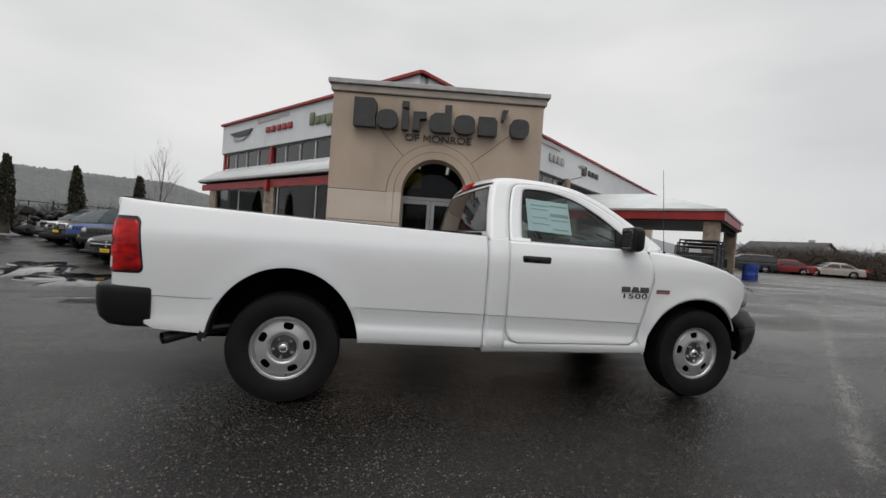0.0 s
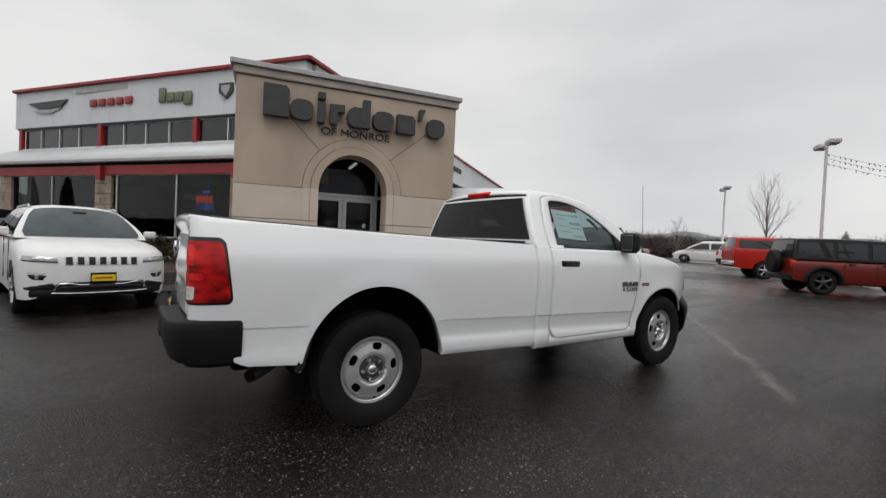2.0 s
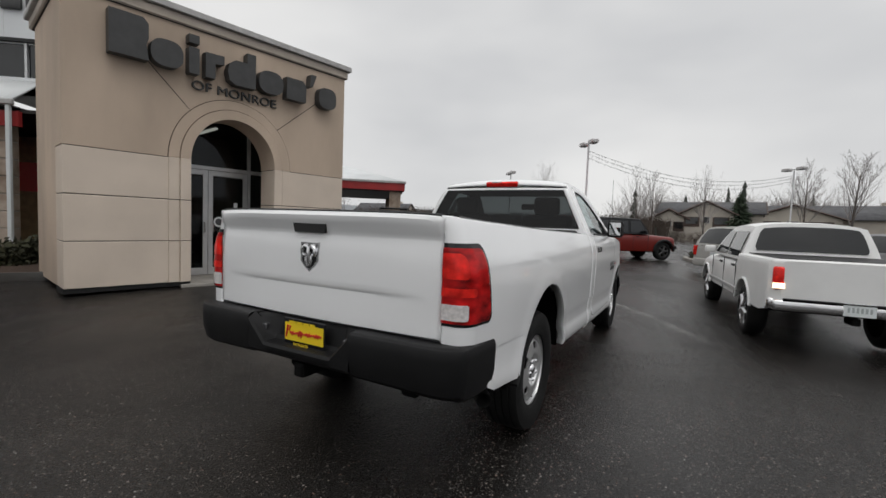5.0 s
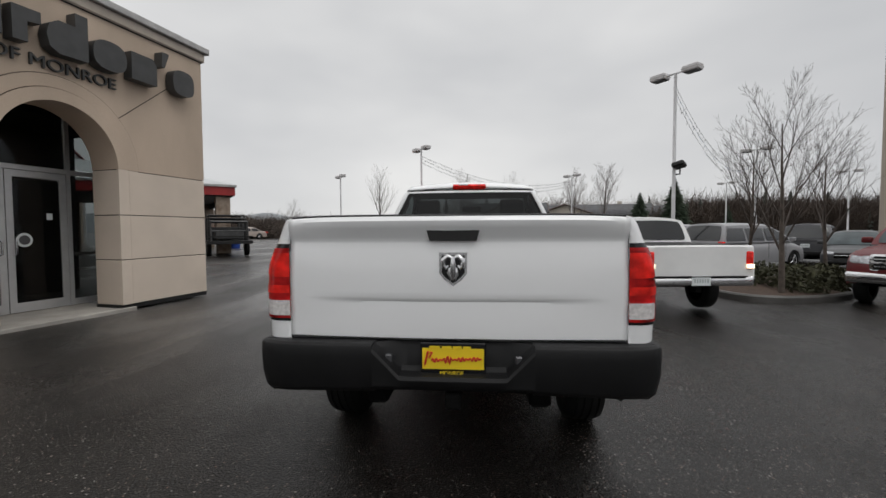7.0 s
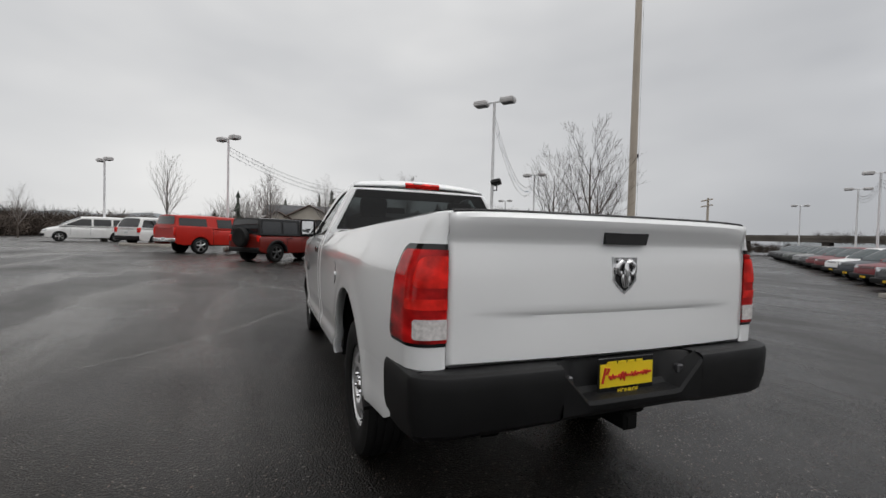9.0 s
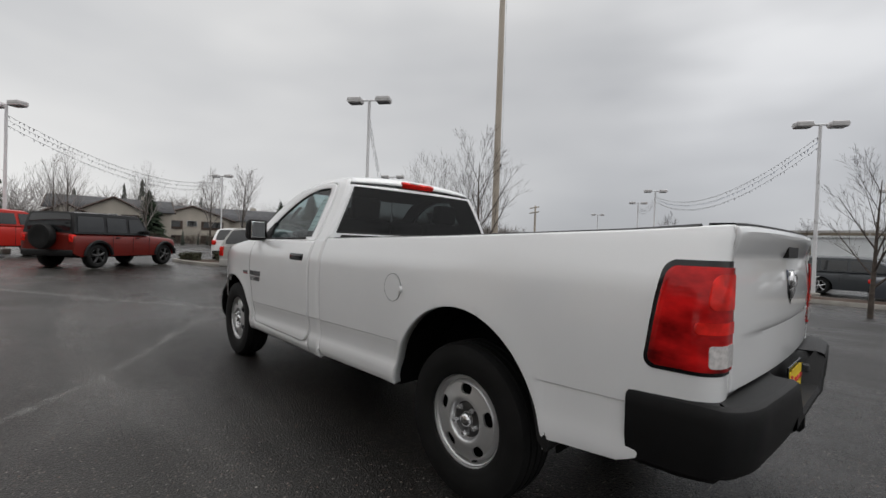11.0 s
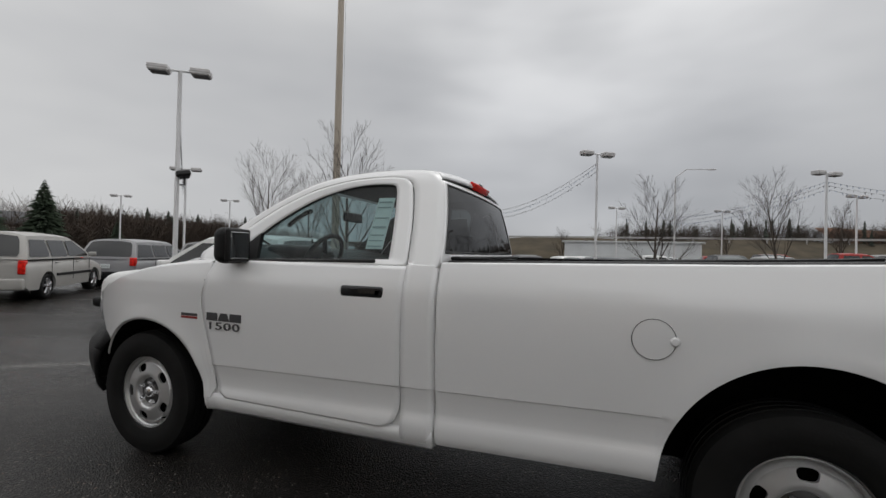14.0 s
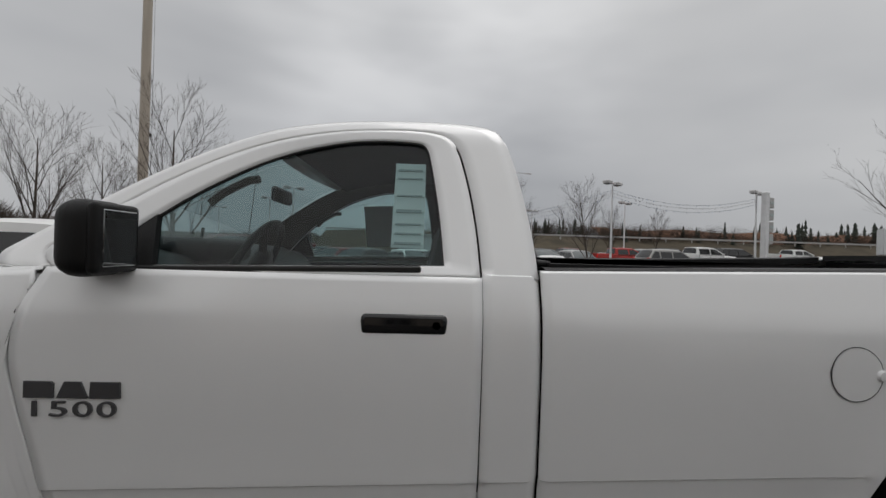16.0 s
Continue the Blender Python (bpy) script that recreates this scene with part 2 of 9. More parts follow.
M = {}
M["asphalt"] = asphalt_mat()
M["white_paint"] = mat("white_car_paint", (0.86, 0.865, 0.87), 0.30, var=0.012, scale=2.0, coat=1.0)
M["black_plastic"] = mat("black_textured_plastic", (0.008, 0.008, 0.0085), 0.48, spec=0.25, var=0.15, bump=0.25, bscale=420.0)
M["gloss_black"] = mat("gloss_black", (0.008, 0.008, 0.009), 0.12, var=0.05)
M["trim_black"] = mat("black_rubber_trim", (0.008, 0.008, 0.008), 0.55, var=0.1)
# near-black: shade in gaps and wheel wells is put into this colour
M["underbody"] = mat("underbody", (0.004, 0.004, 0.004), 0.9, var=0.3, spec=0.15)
M["rubber"] = mat("tyre_rubber", (0.010, 0.010, 0.010), 0.62, spec=0.22, var=0.2, bump=0.15, bscale=90.0)
M["steel_wheel"] = mat("silver_wheel_paint", (0.66, 0.66, 0.66), 0.33, metal=0.7, var=0.06, scale=9.0, coat=0.3)
M["alloy"] = mat("alloy_wheel", (0.55, 0.55, 0.56), 0.25, metal=0.9, var=0.06)
M["dark_metal"] = mat("dark_steel", (0.10, 0.10, 0.10), 0.4, metal=0.8, var=0.2)
M["chrome"] = mat("chrome", (0.75, 0.75, 0.76), 0.08, metal=1.0, var=0.03)
M["mirror_glass"] = mat("mirror_glass", (0.62, 0.63, 0.64), 0.02, metal=1.0, var=0.01)
M["badge_grey"] = mat("badge_grey", (0.10, 0.10, 0.105), 0.3, metal=0.5, var=0.06)
M["badge_red"] = mat("badge_red", (0.30, 0.02, 0.02), 0.3, var=0.06)
M["red_lens"] = mat("red_tail_lens", (0.19, 0.004, 0.005), 0.10, var=0.45, scale=7.0, spec=0.3, stretch=(1, 1, 1.8), tint=(0.50, 0.010, 0.010))
M["bright_red_lens"] = mat("bright_red_lens", (0.74, 0.020, 0.014), 0.14, var=0.40, scale=14.0, spec=0.3)
M["clear_lens"] = mat("clear_lens", (0.66, 0.63, 0.62), 0.10, var=0.18, scale=60.0, coat=1.0)
M["head_lens"] = mat("headlight_lens", (0.42, 0.43, 0.45), 0.06, metal=0.4, var=0.3, scale=20.0, coat=1.0)
M["reverse_glow"] = glow_mat("lit_reverse_lamp", (1.0, 0.86, 0.6), 1.6)
M["window"] = glass_mat("tinted_window", (0.56, 0.68, 0.68))
M["rear_glass"] = glass_mat("dark_privacy_glass", (0.11, 0.115, 0.115))
M["clear_glass"] = glass_mat("clear_glass", (0.60, 0.68, 0.69))
M["showroom_glass"] = glass_mat("showroom_glass", (0.42, 0.44, 0.44), 1.42)
M["car_glass"] = mat("dark_car_window", (0.012, 0.013, 0.014), 0.04, var=0.2, scale=3.0, spec=0.7)
M["grey_glass"] = mat("grey_windscreen", (0.06, 0.075, 0.08), 0.10, var=0.25, scale=2.5, spec=0.22)
M["seat"] = mat("grey_vinyl_seat", (0.045, 0.045, 0.047), 0.6, var=0.1, bump=0.1, bscale=160.0)
M["dash"] = mat("dark_dashboard", (0.014, 0.014, 0.015), 0.55, var=0.1, bump=0.15, bscale=260.0)
M["lining"] = mat("grey_headlining", (0.040, 0.039, 0.036), 0.85, var=0.08)
M["paper"] = mat("white_paper", (0.78, 0.82, 0.82), 0.6, var=0.03)
M["ink"] = mat("grey_print", (0.42, 0.46, 0.46), 0.7, var=0.1)
M["yellow"] = mat("yellow_plate", (0.86, 0.62, 0.02), 0.4, var=0.04)
M["red_ink"] = mat("red_print", (0.55, 0.03, 0.02), 0.4, var=0.05)
M["stucco"] = mat("tan_stucco", (0.51, 0.405, 0.315), 0.85, var=0.13, scale=1.1, bump=0.35, bscale=190.0, fine=0.06, stretch=(1, 1, 0.35))
M["stucco_pale"] = mat("pale_tan_stucco", (0.64, 0.545, 0.455), 0.85, var=0.06, scale=1.3, bump=0.3, bscale=190.0, fine=0.05)
M["cornice"] = mat("grey_tan_cornice", (0.46, 0.40, 0.34), 0.75, var=0.12, scale=2.0, bump=0.2, bscale=150.0)
M["flashing"] = mat("metal_flashing", (0.42, 0.41, 0.40), 0.45, metal=0.3, var=0.12)
M["letter"] = mat("charcoal_sign_letter", (0.045, 0.045, 0.045), 0.5, var=0.15)
M["panel_white"] = mat("white_metal_panel", (0.70, 0.72, 0.73), 0.5, var=0.05, scale=0.7, fine=0.03)
M["roof_white"] = mat("white_seam_roof", (0.66, 0.68, 0.68), 0.45, metal=0.15, var=0.06, scale=1.0)
M["roof_red"] = mat("red_painted_trim", (0.33, 0.022, 0.022), 0.45, var=0.12, scale=2.5)
M["alu"] = mat("aluminium_frame", (0.58, 0.58, 0.58), 0.4, metal=0.5, var=0.05)
M["stone"] = mat("brown_block", (0.30, 0.22, 0.16), 0.9, var=0.25, scale=3.0, bump=0.6, bscale=60.0, tint=(0.33, 0.27, 0.22))
# near-black walls: the dimness of the unlit rooms is put into the colour
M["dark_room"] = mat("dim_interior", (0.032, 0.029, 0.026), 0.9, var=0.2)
M["tan_room"] = mat("tan_interior_wall", (0.30, 0.20, 0.10), 0.9, var=0.2)
M["concrete"] = mat("kerb_concrete", (0.33, 0.31, 0.28), 0.8, var=0.18, scale=3.0, bump=0.3, bscale=90.0, fine=0.08)
M["mulch"] = mat("bark_mulch", (0.055, 0.033, 0.022), 0.95, var=0.4, scale=12.0, bump=0.9, bscale=45.0)
M["grass"] = mat("winter_grass", (0.075, 0.088, 0.03), 0.95, var=0.35, scale=4.0, bump=0.9, bscale=70.0)
M["dry_grass"] = mat("dry_bank_grass", (0.060, 0.047, 0.028), 0.95, var=0.3, scale=0.4, bump=0.8, bscale=8.0)
M["earth"] = mat("red_brown_earth", (0.16, 0.075, 0.04), 0.95, var=0.3, scale=0.3, bump=0.5, bscale=5.0)
M["pole_white"] = mat("white_lamp_pole", (0.74, 0.74, 0.75), 0.45, var=0.06, scale=3.0)
M["lamp_grey"] = mat("lamp_head_grey", (0.60, 0.585, 0.585), 0.5, var=0.08)
M["lamp_lens"] = mat("lamp_lens", (0.10, 0.10, 0.10), 0.25, var=0.1)
M["flag_pole"] = mat("weathered_pole", (0.47, 0.41, 0.34), 0.6, var=0.12, scale=1.5, stretch=(1, 1, 0.2))
M["bark"] = mat("grey_bark", (0.085, 0.068, 0.056), 0.9, var=0.3, scale=8.0, bump=0.6, bscale=40.0)
M["twig"] = mat("brown_twig", (0.068, 0.054, 0.046), 0.9, var=0.2)
# twigs of distant trees: haze is painted in as a paler colour
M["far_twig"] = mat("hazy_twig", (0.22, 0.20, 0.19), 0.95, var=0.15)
M["needle"] = mat("conifer_needles", (0.022, 0.036, 0.018), 0.9, var=0.4, scale=3.0)
M["far_needle"] = mat("far_conifer", (0.04, 0.048, 0.038), 0.95, var=0.3, scale=1.0)
M["hedge"] = mat("olive_hedge_leaves", (0.036, 0.036, 0.016), 0.9, var=0.4, scale=5.0)
M["arbor"] = mat("dark_arborvitae", (0.032, 0.030, 0.016), 0.95, var=0.4, scale=5.0)
M["brush"] = mat("brown_brush", (0.062, 0.046, 0.036), 0.95, var=0.35, scale=0.4)
# farthest twigs, paled further by haze put into the colour
M["haze_twig"] = mat("hazy_far_twigs", (0.34, 0.32, 0.31), 1.0, var=0.1)
# hill and ridge colours have the haze painted in, paler with distance
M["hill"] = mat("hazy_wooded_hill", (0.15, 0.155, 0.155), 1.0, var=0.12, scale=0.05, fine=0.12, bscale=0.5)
M["far_hill"] = mat("hazy_far_hill", (0.25, 0.265, 0.275), 1.0, var=0.08, scale=0.01)
M["pennant"] = mat("dark_pennant", (0.26, 0.26, 0.27), 0.6, var=0.2)
M["pennant_blue"] = mat("blue_pennant", (0.30, 0.36, 0.48), 0.6, var=0.2)
M["wire"] = mat("wire", (0.06, 0.06, 0.06), 0.6, var=0.1)
M["siding"] = mat("cream_siding", (0.50, 0.455, 0.395), 0.8, var=0.08, scale=0.6)
M["shingle"] = mat("grey_shingle_roof", (0.085, 0.085, 0.09), 0.9, var=0.2, scale=1.2, fine=0.2, bscale=10.0)
M["brown_trim"] = mat("brown_trim", (0.07, 0.045, 0.035), 0.7, var=0.15)
M["wet_kerb"] = mat("wet_kerb", (0.055, 0.052, 0.048), 0.45, var=0.35, scale=2.5, bump=0.2, bscale=40.0)
M["neon_blue"] = glow_mat("blue_neon", (0.10, 0.22, 1.0), 0.9)
M["neon_red"] = glow_mat("red_neon", (1.0, 0.10, 0.04), 0.9)
M["ceiling_glow"] = glow_mat("fluorescent_tube", (1.0, 0.95, 0.85), 1.3)
M["blue_drum"] = mat("blue_plastic", (0.02, 0.06, 0.30), 0.45, var=0.15)


# ---- mesh helpers ----
def link_mesh(name, bm, material, parent=None, smooth=None, recalc=True):
    if recalc:
        bmesh.ops.recalc_face_normals(bm, faces=bm.faces[:])
    me = bpy.data.meshes.new(name)
    bm.to_mesh(me)
    bm.free()
    for m in (material if isinstance(material, (list, tuple)) else [material]):
        me.materials.append(m)
    if smooth is not None:
        me.polygons.foreach_set("use_smooth", [True] * len(me.polygons))
        if smooth < 180:
            me.set_sharp_from_angle(angle=radians(smooth))
    ob = new(name, me)
    if parent:
        ob.parent = parent
    return ob


def part(name, bm, material, parent, label="", smooth=35):
    ob = link_mesh(name, bm, material, parent, smooth)
    return tagged(ob, label) if label else ob


def thing(name, m, label, category, group="", kind=""):
    ob = new(name)
    ob.empty_display_size = 0.2
    ob.matrix_world = m
    return tagged(ob, label, category, group, kind)


def solid(name, bm, material, label, category, group="", kind="", m=None, smooth=35):
    ob = link_mesh(name, bm, material, None, smooth)
    if m:
        ob.matrix_world = m
    return tagged(ob, label, category, group, kind)


def box(bm, c, s, bevel=0.0, m=None, seg=1):
    g = bmesh.ops.create_cube(bm, size=1.0, matrix=Matrix.LocRotScale(Vector(c), None, Vector(s)))
    vs = g["verts"]
    if bevel:
        es = list({e for v in vs for e in v.link_edges})
        r = bmesh.ops.bevel(bm, geom=es, offset=bevel, segments=seg, affect="EDGES", profile=0.5)
        vs = [v for v in set(vs) | set(r["verts"]) if v.is_valid]
    if m:
        bmesh.ops.transform(bm, matrix=m, verts=vs)
    return bm


def newbox(c, s, bevel=0.0, m=None, seg=1):
    return box(bmesh.new(), c, s, bevel, m, seg)


def tube(bm, pts, rads, sides=6, caps=True):
    """A round bar through the points; rads: one radius or one for each."""
    pts = [Vector(p) for p in pts]
    if not isinstance(rads, (list, tuple)):
        rads = [rads] * len(pts)
    rings = []
    ref = None
    for i, p in enumerate(pts):
        d = (pts[min(i + 1, len(pts) - 1)] - pts[max(i - 1, 0)]).normalized()
        if ref is None:
            ref = Vector((0, 0, 1)) if abs(d.z) < 0.9 else Vector((1, 0, 0))
        a = ref - d * ref.dot(d)
        a = a.normalized() if a.length > 1e-6 else d.orthogonal().normalized()
        b = d.cross(a)
        ref = a
        rings.append([bm.verts.new(p + rads[i] * (math.cos(t) * a + math.sin(t) * b)) for t in (2 * math.pi * k / sides for k in range(sides))])
    for r0, r1 in zip(rings, rings[1:]):
        for k in range(sides):
            bm.faces.new((r0[k], r0[(k + 1) % sides], r1[(k + 1) % sides], r1[k]))
    if caps:
        bm.faces.new(rings[0])
        bm.faces.new(rings[-1])
    return bm


def lathe(bm, prof, n=48, axis="y", c=(0, 0, 0), closed=False):
    """Turns the profile of (radius, along) round an axis through c."""
    c = Vector(c)
    rings = []
    for k in range(n):
        t = 2 * math.pi * k / n
        ring = []
        for r, a in prof:
            p = (r * math.cos(t), a, r * math.sin(t)) if axis == "y" else (r * math.cos(t), r * math.sin(t), a) if axis == "z" else (a, r * math.cos(t), r * math.sin(t))
            ring.append(bm.verts.new(c + Vector(p)))
        rings.append(ring)
    m = len(prof)
    for k in range(n):
        a, b = rings[k], rings[(k + 1) % n]
        for i in range(m if closed else m - 1):
            j = (i + 1) % m
            bm.faces.new((a[i], a[j], b[j], b[i]))
    bmesh.ops.remove_doubles(bm, verts=bm.verts[:], dist=1e-5)
    return bm


def grid(bm, rows, close=False):
    """Faces between rows of points; equal neighbours are welded."""
    vs = [[bm.verts.new(p) for p in r] for r in rows]
    for a, b in zip(vs, vs[1:]):
        n = len(a)
        for i in range(n if close else n - 1):
            j = (i + 1) % n
            bm.faces.new((a[i], a[j], b[j], b[i]))
    bmesh.ops.remove_doubles(bm, verts=bm.verts[:], dist=2e-4)
    bad = [f for f in bm.faces if f.calc_area() < 1e-9]
    if bad:
        bmesh.ops.delete(bm, geom=bad, context="FACES")
    return bm


def prism(bm, poly, y0, y1, m=None, bevel=0.0):
    """A polygon of (x, z) carried from y0 to y1."""
    a = [bm.verts.new((x, y0, z)) for x, z in poly]
    b = [bm.verts.new((x, y1, z)) for x, z in poly]
    fs = [bm.faces.new(a), bm.faces.new(b[::-1])]
    n = len(poly)
    for i in range(n):
        fs.append(bm.faces.new((a[i], b[i], b[(i + 1) % n], a[(i + 1) % n])))
    if bevel:
        bmesh.ops.bevel(bm, geom=list({e for f in fs for e in f.edges}), offset=bevel, segments=2, affect="EDGES", profile=0.6)
    if m:
        bmesh.ops.transform(bm, matrix=m, verts=bm.verts[:])
    return bm


def thick(ob, t, offset=-1):
    md = ob.modifiers.new("thickness", "SOLIDIFY")
    md.thickness, md.offset = t, offset
    return ob


def lerp(a, b, t):
    return a + (b - a) * t


def interp(x, pts):
    if x <= pts[0][0]:
        return pts[0][1]
    for (x0, y0), (x1, y1) in zip(pts, pts[1:]):
        if x <= x1:
            return lerp(y0, y1, (x - x0) / (x1 - x0))
    return pts[-1][1]


def soft(v, k=1.5):
    return math.log1p(math.exp(max(-50.0, min(50.0, v * k)))) / k


def ease(v):
    v = max(0.0, min(1.0, v))
    return v * v * (3 - 2 * v)


def ground_z(x, y):
    """The lot falls gently from the building to the road."""
    far = max(0.0, min(1.0, (-y - 15) / 8))
    u = max(0.0, min(1.0, (x + 2.5) / 4.0))
    # low places: where the rain stands by the showroom cars, and beside the planted island
    out = (2.64 - x) * 0.795 + (10.92 - y) * 0.606
    low = 0.11 * ease((-0.2 - x) / 1.4) * ease((y - 2.5) / 2.2) * ease((out - 2.6) / 2.0)
    low += 0.11 * ease((-y - 1.0) / 2.0) * ease((x - 1.6) / 2.6) * ease((y + 13) / 4)
    return -low + min(0.024 * soft(y - 1.8), 0.2) * u * u * (3 - 2 * u) - min(0.024 * soft(-y - 1.8), 0.45) + min(0.008 * soft(x - 5), 0.2) + far * min(0.037 * soft(-x - 1), 1.1)


# ---- ground ----
def spread(lo, hi, fine0, fine1, step, grow):
    v = list(np.arange(fine0, fine1 + 1e-6, step))
    a, s = fine1, step
    while a < hi:
        s *= grow
        a += s
        v.append(min(a, hi))
    a, s = fine0, step
    while a > lo:
        s *= grow
        a -= s
        v.insert(0, max(a, lo))
    return v


gx = spread(-1500, 1500, -30, 50, 0.5, 1.35)
gy = spread(-1500, 1500, -45, 35, 0.5, 1.35)
bm = grid(bmesh.new(), [[(x, y, ground_z(x, y)) for x in gx] for y in gy])
solid("ground", bm, M["asphalt"], "wet dark grey worn asphalt of the car lot", "ground", kind="structure", smooth=180)

# ---- the white pickup: rear axle over the origin, nose towards +x ----
truck = thing("pickup_truck", pose(0, 0, 0), "white regular-cab long-bed pickup truck, clean and new, parked on wet asphalt", "pickup truck")
WB = 3.569
RA = (0.005, 0.43, 0.528, 0.572)    # rear arch: centre x, z, half-length, half-height
FA = (3.50, 0.40, 0.53, 0.505)     # front arch


def crease_z(x):
    return lerp(0.765, 0.675, (x + 0.75) / 3.75)


def arch_z(x, arch):
    cx, cz, a, b = arch
    k = 1 - ((x - cx) / a) ** 2
    return cz + b * math.sqrt(k) if k > 0 else None


def side_y(x, z):
    """Half-width of the body at a place along the side."""
    cz = crease_z(x)
    d = z - cz
    # the pressed line stops short of each wheel arch
    line = 0.0055 * max(0.0, min(1.0, (abs(x - RA[0]) - 0.475) / 0.05)) * max(0.0, min(1.0, (3.0 - x) / 0.03))
    if d >= 0:
        y = interp(z, [(0.60, 0.984), (0.74, 0.9865), (0.95, 0.995), (1.08, 0.9945), (1.15, 0.990), (1.185, 0.9845), (1.215, 0.976), (1.24, 0.967), (1.28, 0.952), (1.33, 0.933), (1.37, 0.917), (1.42, 0.893)])
    else:
        # a scoop under the line, and the sill standing out below it
        y = interp(cz, [(0.60, 0.984), (0.74, 0.9865), (0.95, 0.995)]) - line * min(1.0, -d / 0.004)
        y += interp(d, [(-0.36, -0.078), (-0.30, -0.030), (-0.255, -0.006), (-0.225, 0.001), (-0.195, 0.000), (-0.175, -0.001), (-0.155, -0.0065), (-0.135, -0.0125), (-0.115, -0.0135), (-0.06, -0.009), (-0.02, -0.0025), (0.0, 0.0)]) * (1.0 if x > 0.3 else 0.25)
    for cx, cz0, a, b in (RA, FA):
        e = math.sqrt(((x - cx) / a) ** 2 + ((z - cz0) / b) ** 2) - 1
        if z > cz0 - 0.12 and -0.05 < e < 0.5:
            y += 0.010 * math.exp(-((max(e, 0) / 0.13) ** 2))
    if x > 3.4:
        y -= 0.16 * ((x - 3.4) / 0.8) ** 2.2
    if x < -0.3:
        y -= 0.056 * ((-0.3 - x) / 0.8) ** 2
    return y


def side_panel(name, xs, zlo, zhi, side, label="", yf=side_y, wrap=None):
    """A body panel between two edges; wrap bends columns past a place round the corner."""
    lv = sorted(set([0.83, 0.88, 0.93, 0.98, 1.03, 1.08, 1.12, 1.15, 1.17, 1.185, 1.20, 1.215, 1.23, 1.25, 1.28, 1.305, 1.33, 1.35, 1.37, 1.385, 1.395, 1.41]))
    rows = []
    for x in xs:
        lo, hi = zlo(x), zhi(x)
        cz = crease_z(x)
        levels = sorted([z for z in lv if z > 0.80] + [cz + k for k in (-0.40, -0.36, -0.32, -0.30, -0.28, -0.255, -0.24, -0.225, -0.195, -0.175, -0.155, -0.135, -0.115, -0.085, -0.06, -0.04, -0.02, -0.004, 0.0, 0.014)])
        col = []
        for z in levels:
            zz = min(max(z, lo), hi)
            if wrap and x < wrap[0]:
                col.append(wrap[1](x, zz, side))
            else:
                col.append((x, side * yf(x, zz), zz))
        # the edge turned inwards
        top, bot = col[-1], col[0]
        col.append((top[0], top[1] - side * 0.012, top[2] + 0.004))
        col.append((top[0], top[1] - side * 0.045, top[2] - 0.01))
        col.insert(0, (bot[0], bot[1] - side * 0.05, bot[2] + 0.004))
        rows.append(col)
    ob = part(name, grid(bmesh.new(), rows), M["white_paint"], truck, label, smooth=32)
    return thick(ob, 0.012, 0)


def span(a, b, n):
    return [lerp(a, b, i / n) for i in range(n + 1)]


def arch_span(arch, a, b, n=30):
    """Places along x, close together where the arch is steep."""
    cx, w = arch[0], arch[2]
    v = [cx - w * math.cos(math.pi * i / n) for i in range(n + 1)]
    v = [cx - w + 0.0005 if i == 0 else cx + w - 0.0005 if i == n else x for i, x in enumerate(v)]
    return [x for x in v if a < x < b]


def bed_top(x):
    return interp(x, [(-1.15, 1.406), (-1.0, 1.394), (-0.8, 1.382), (-0.5, 1.371), (0.2, 1.347), (1.46, 1.318)])


def bed_lo(x):
    z = interp(x, [(-1.2, 0.62), (-0.9, 0.575), (-0.83, 0.540), (-0.52, 0.520), (0.5, 0.472), (1.5, 0.446)])
    a = arch_z(x, RA)
    return max(z, a) if a else z


def corner(s, z, side):
    """The bed's rear corner: the side bends round towards the tailgate."""
    r, x0 = 0.085, -1.045
    y0 = side_y(x0, z)
    # the top edge sweeps back to meet the tailgate's lip
    back = 0.010 * max(0.0, min(1.0, (z - 1.27) / 0.10)) ** 2 * min(1.0, (x0 - s) / 0.10)
    arc = r * math.pi / 2
    d = x0 - s
    if d <= arc:
        t = d / r
        return (x0 - r * math.sin(t) - back, side * (y0 - r * (1 - math.cos(t))), z)
    return (x0 - r - back, side * max(0.812, y0 - r - (d - arc)), z)


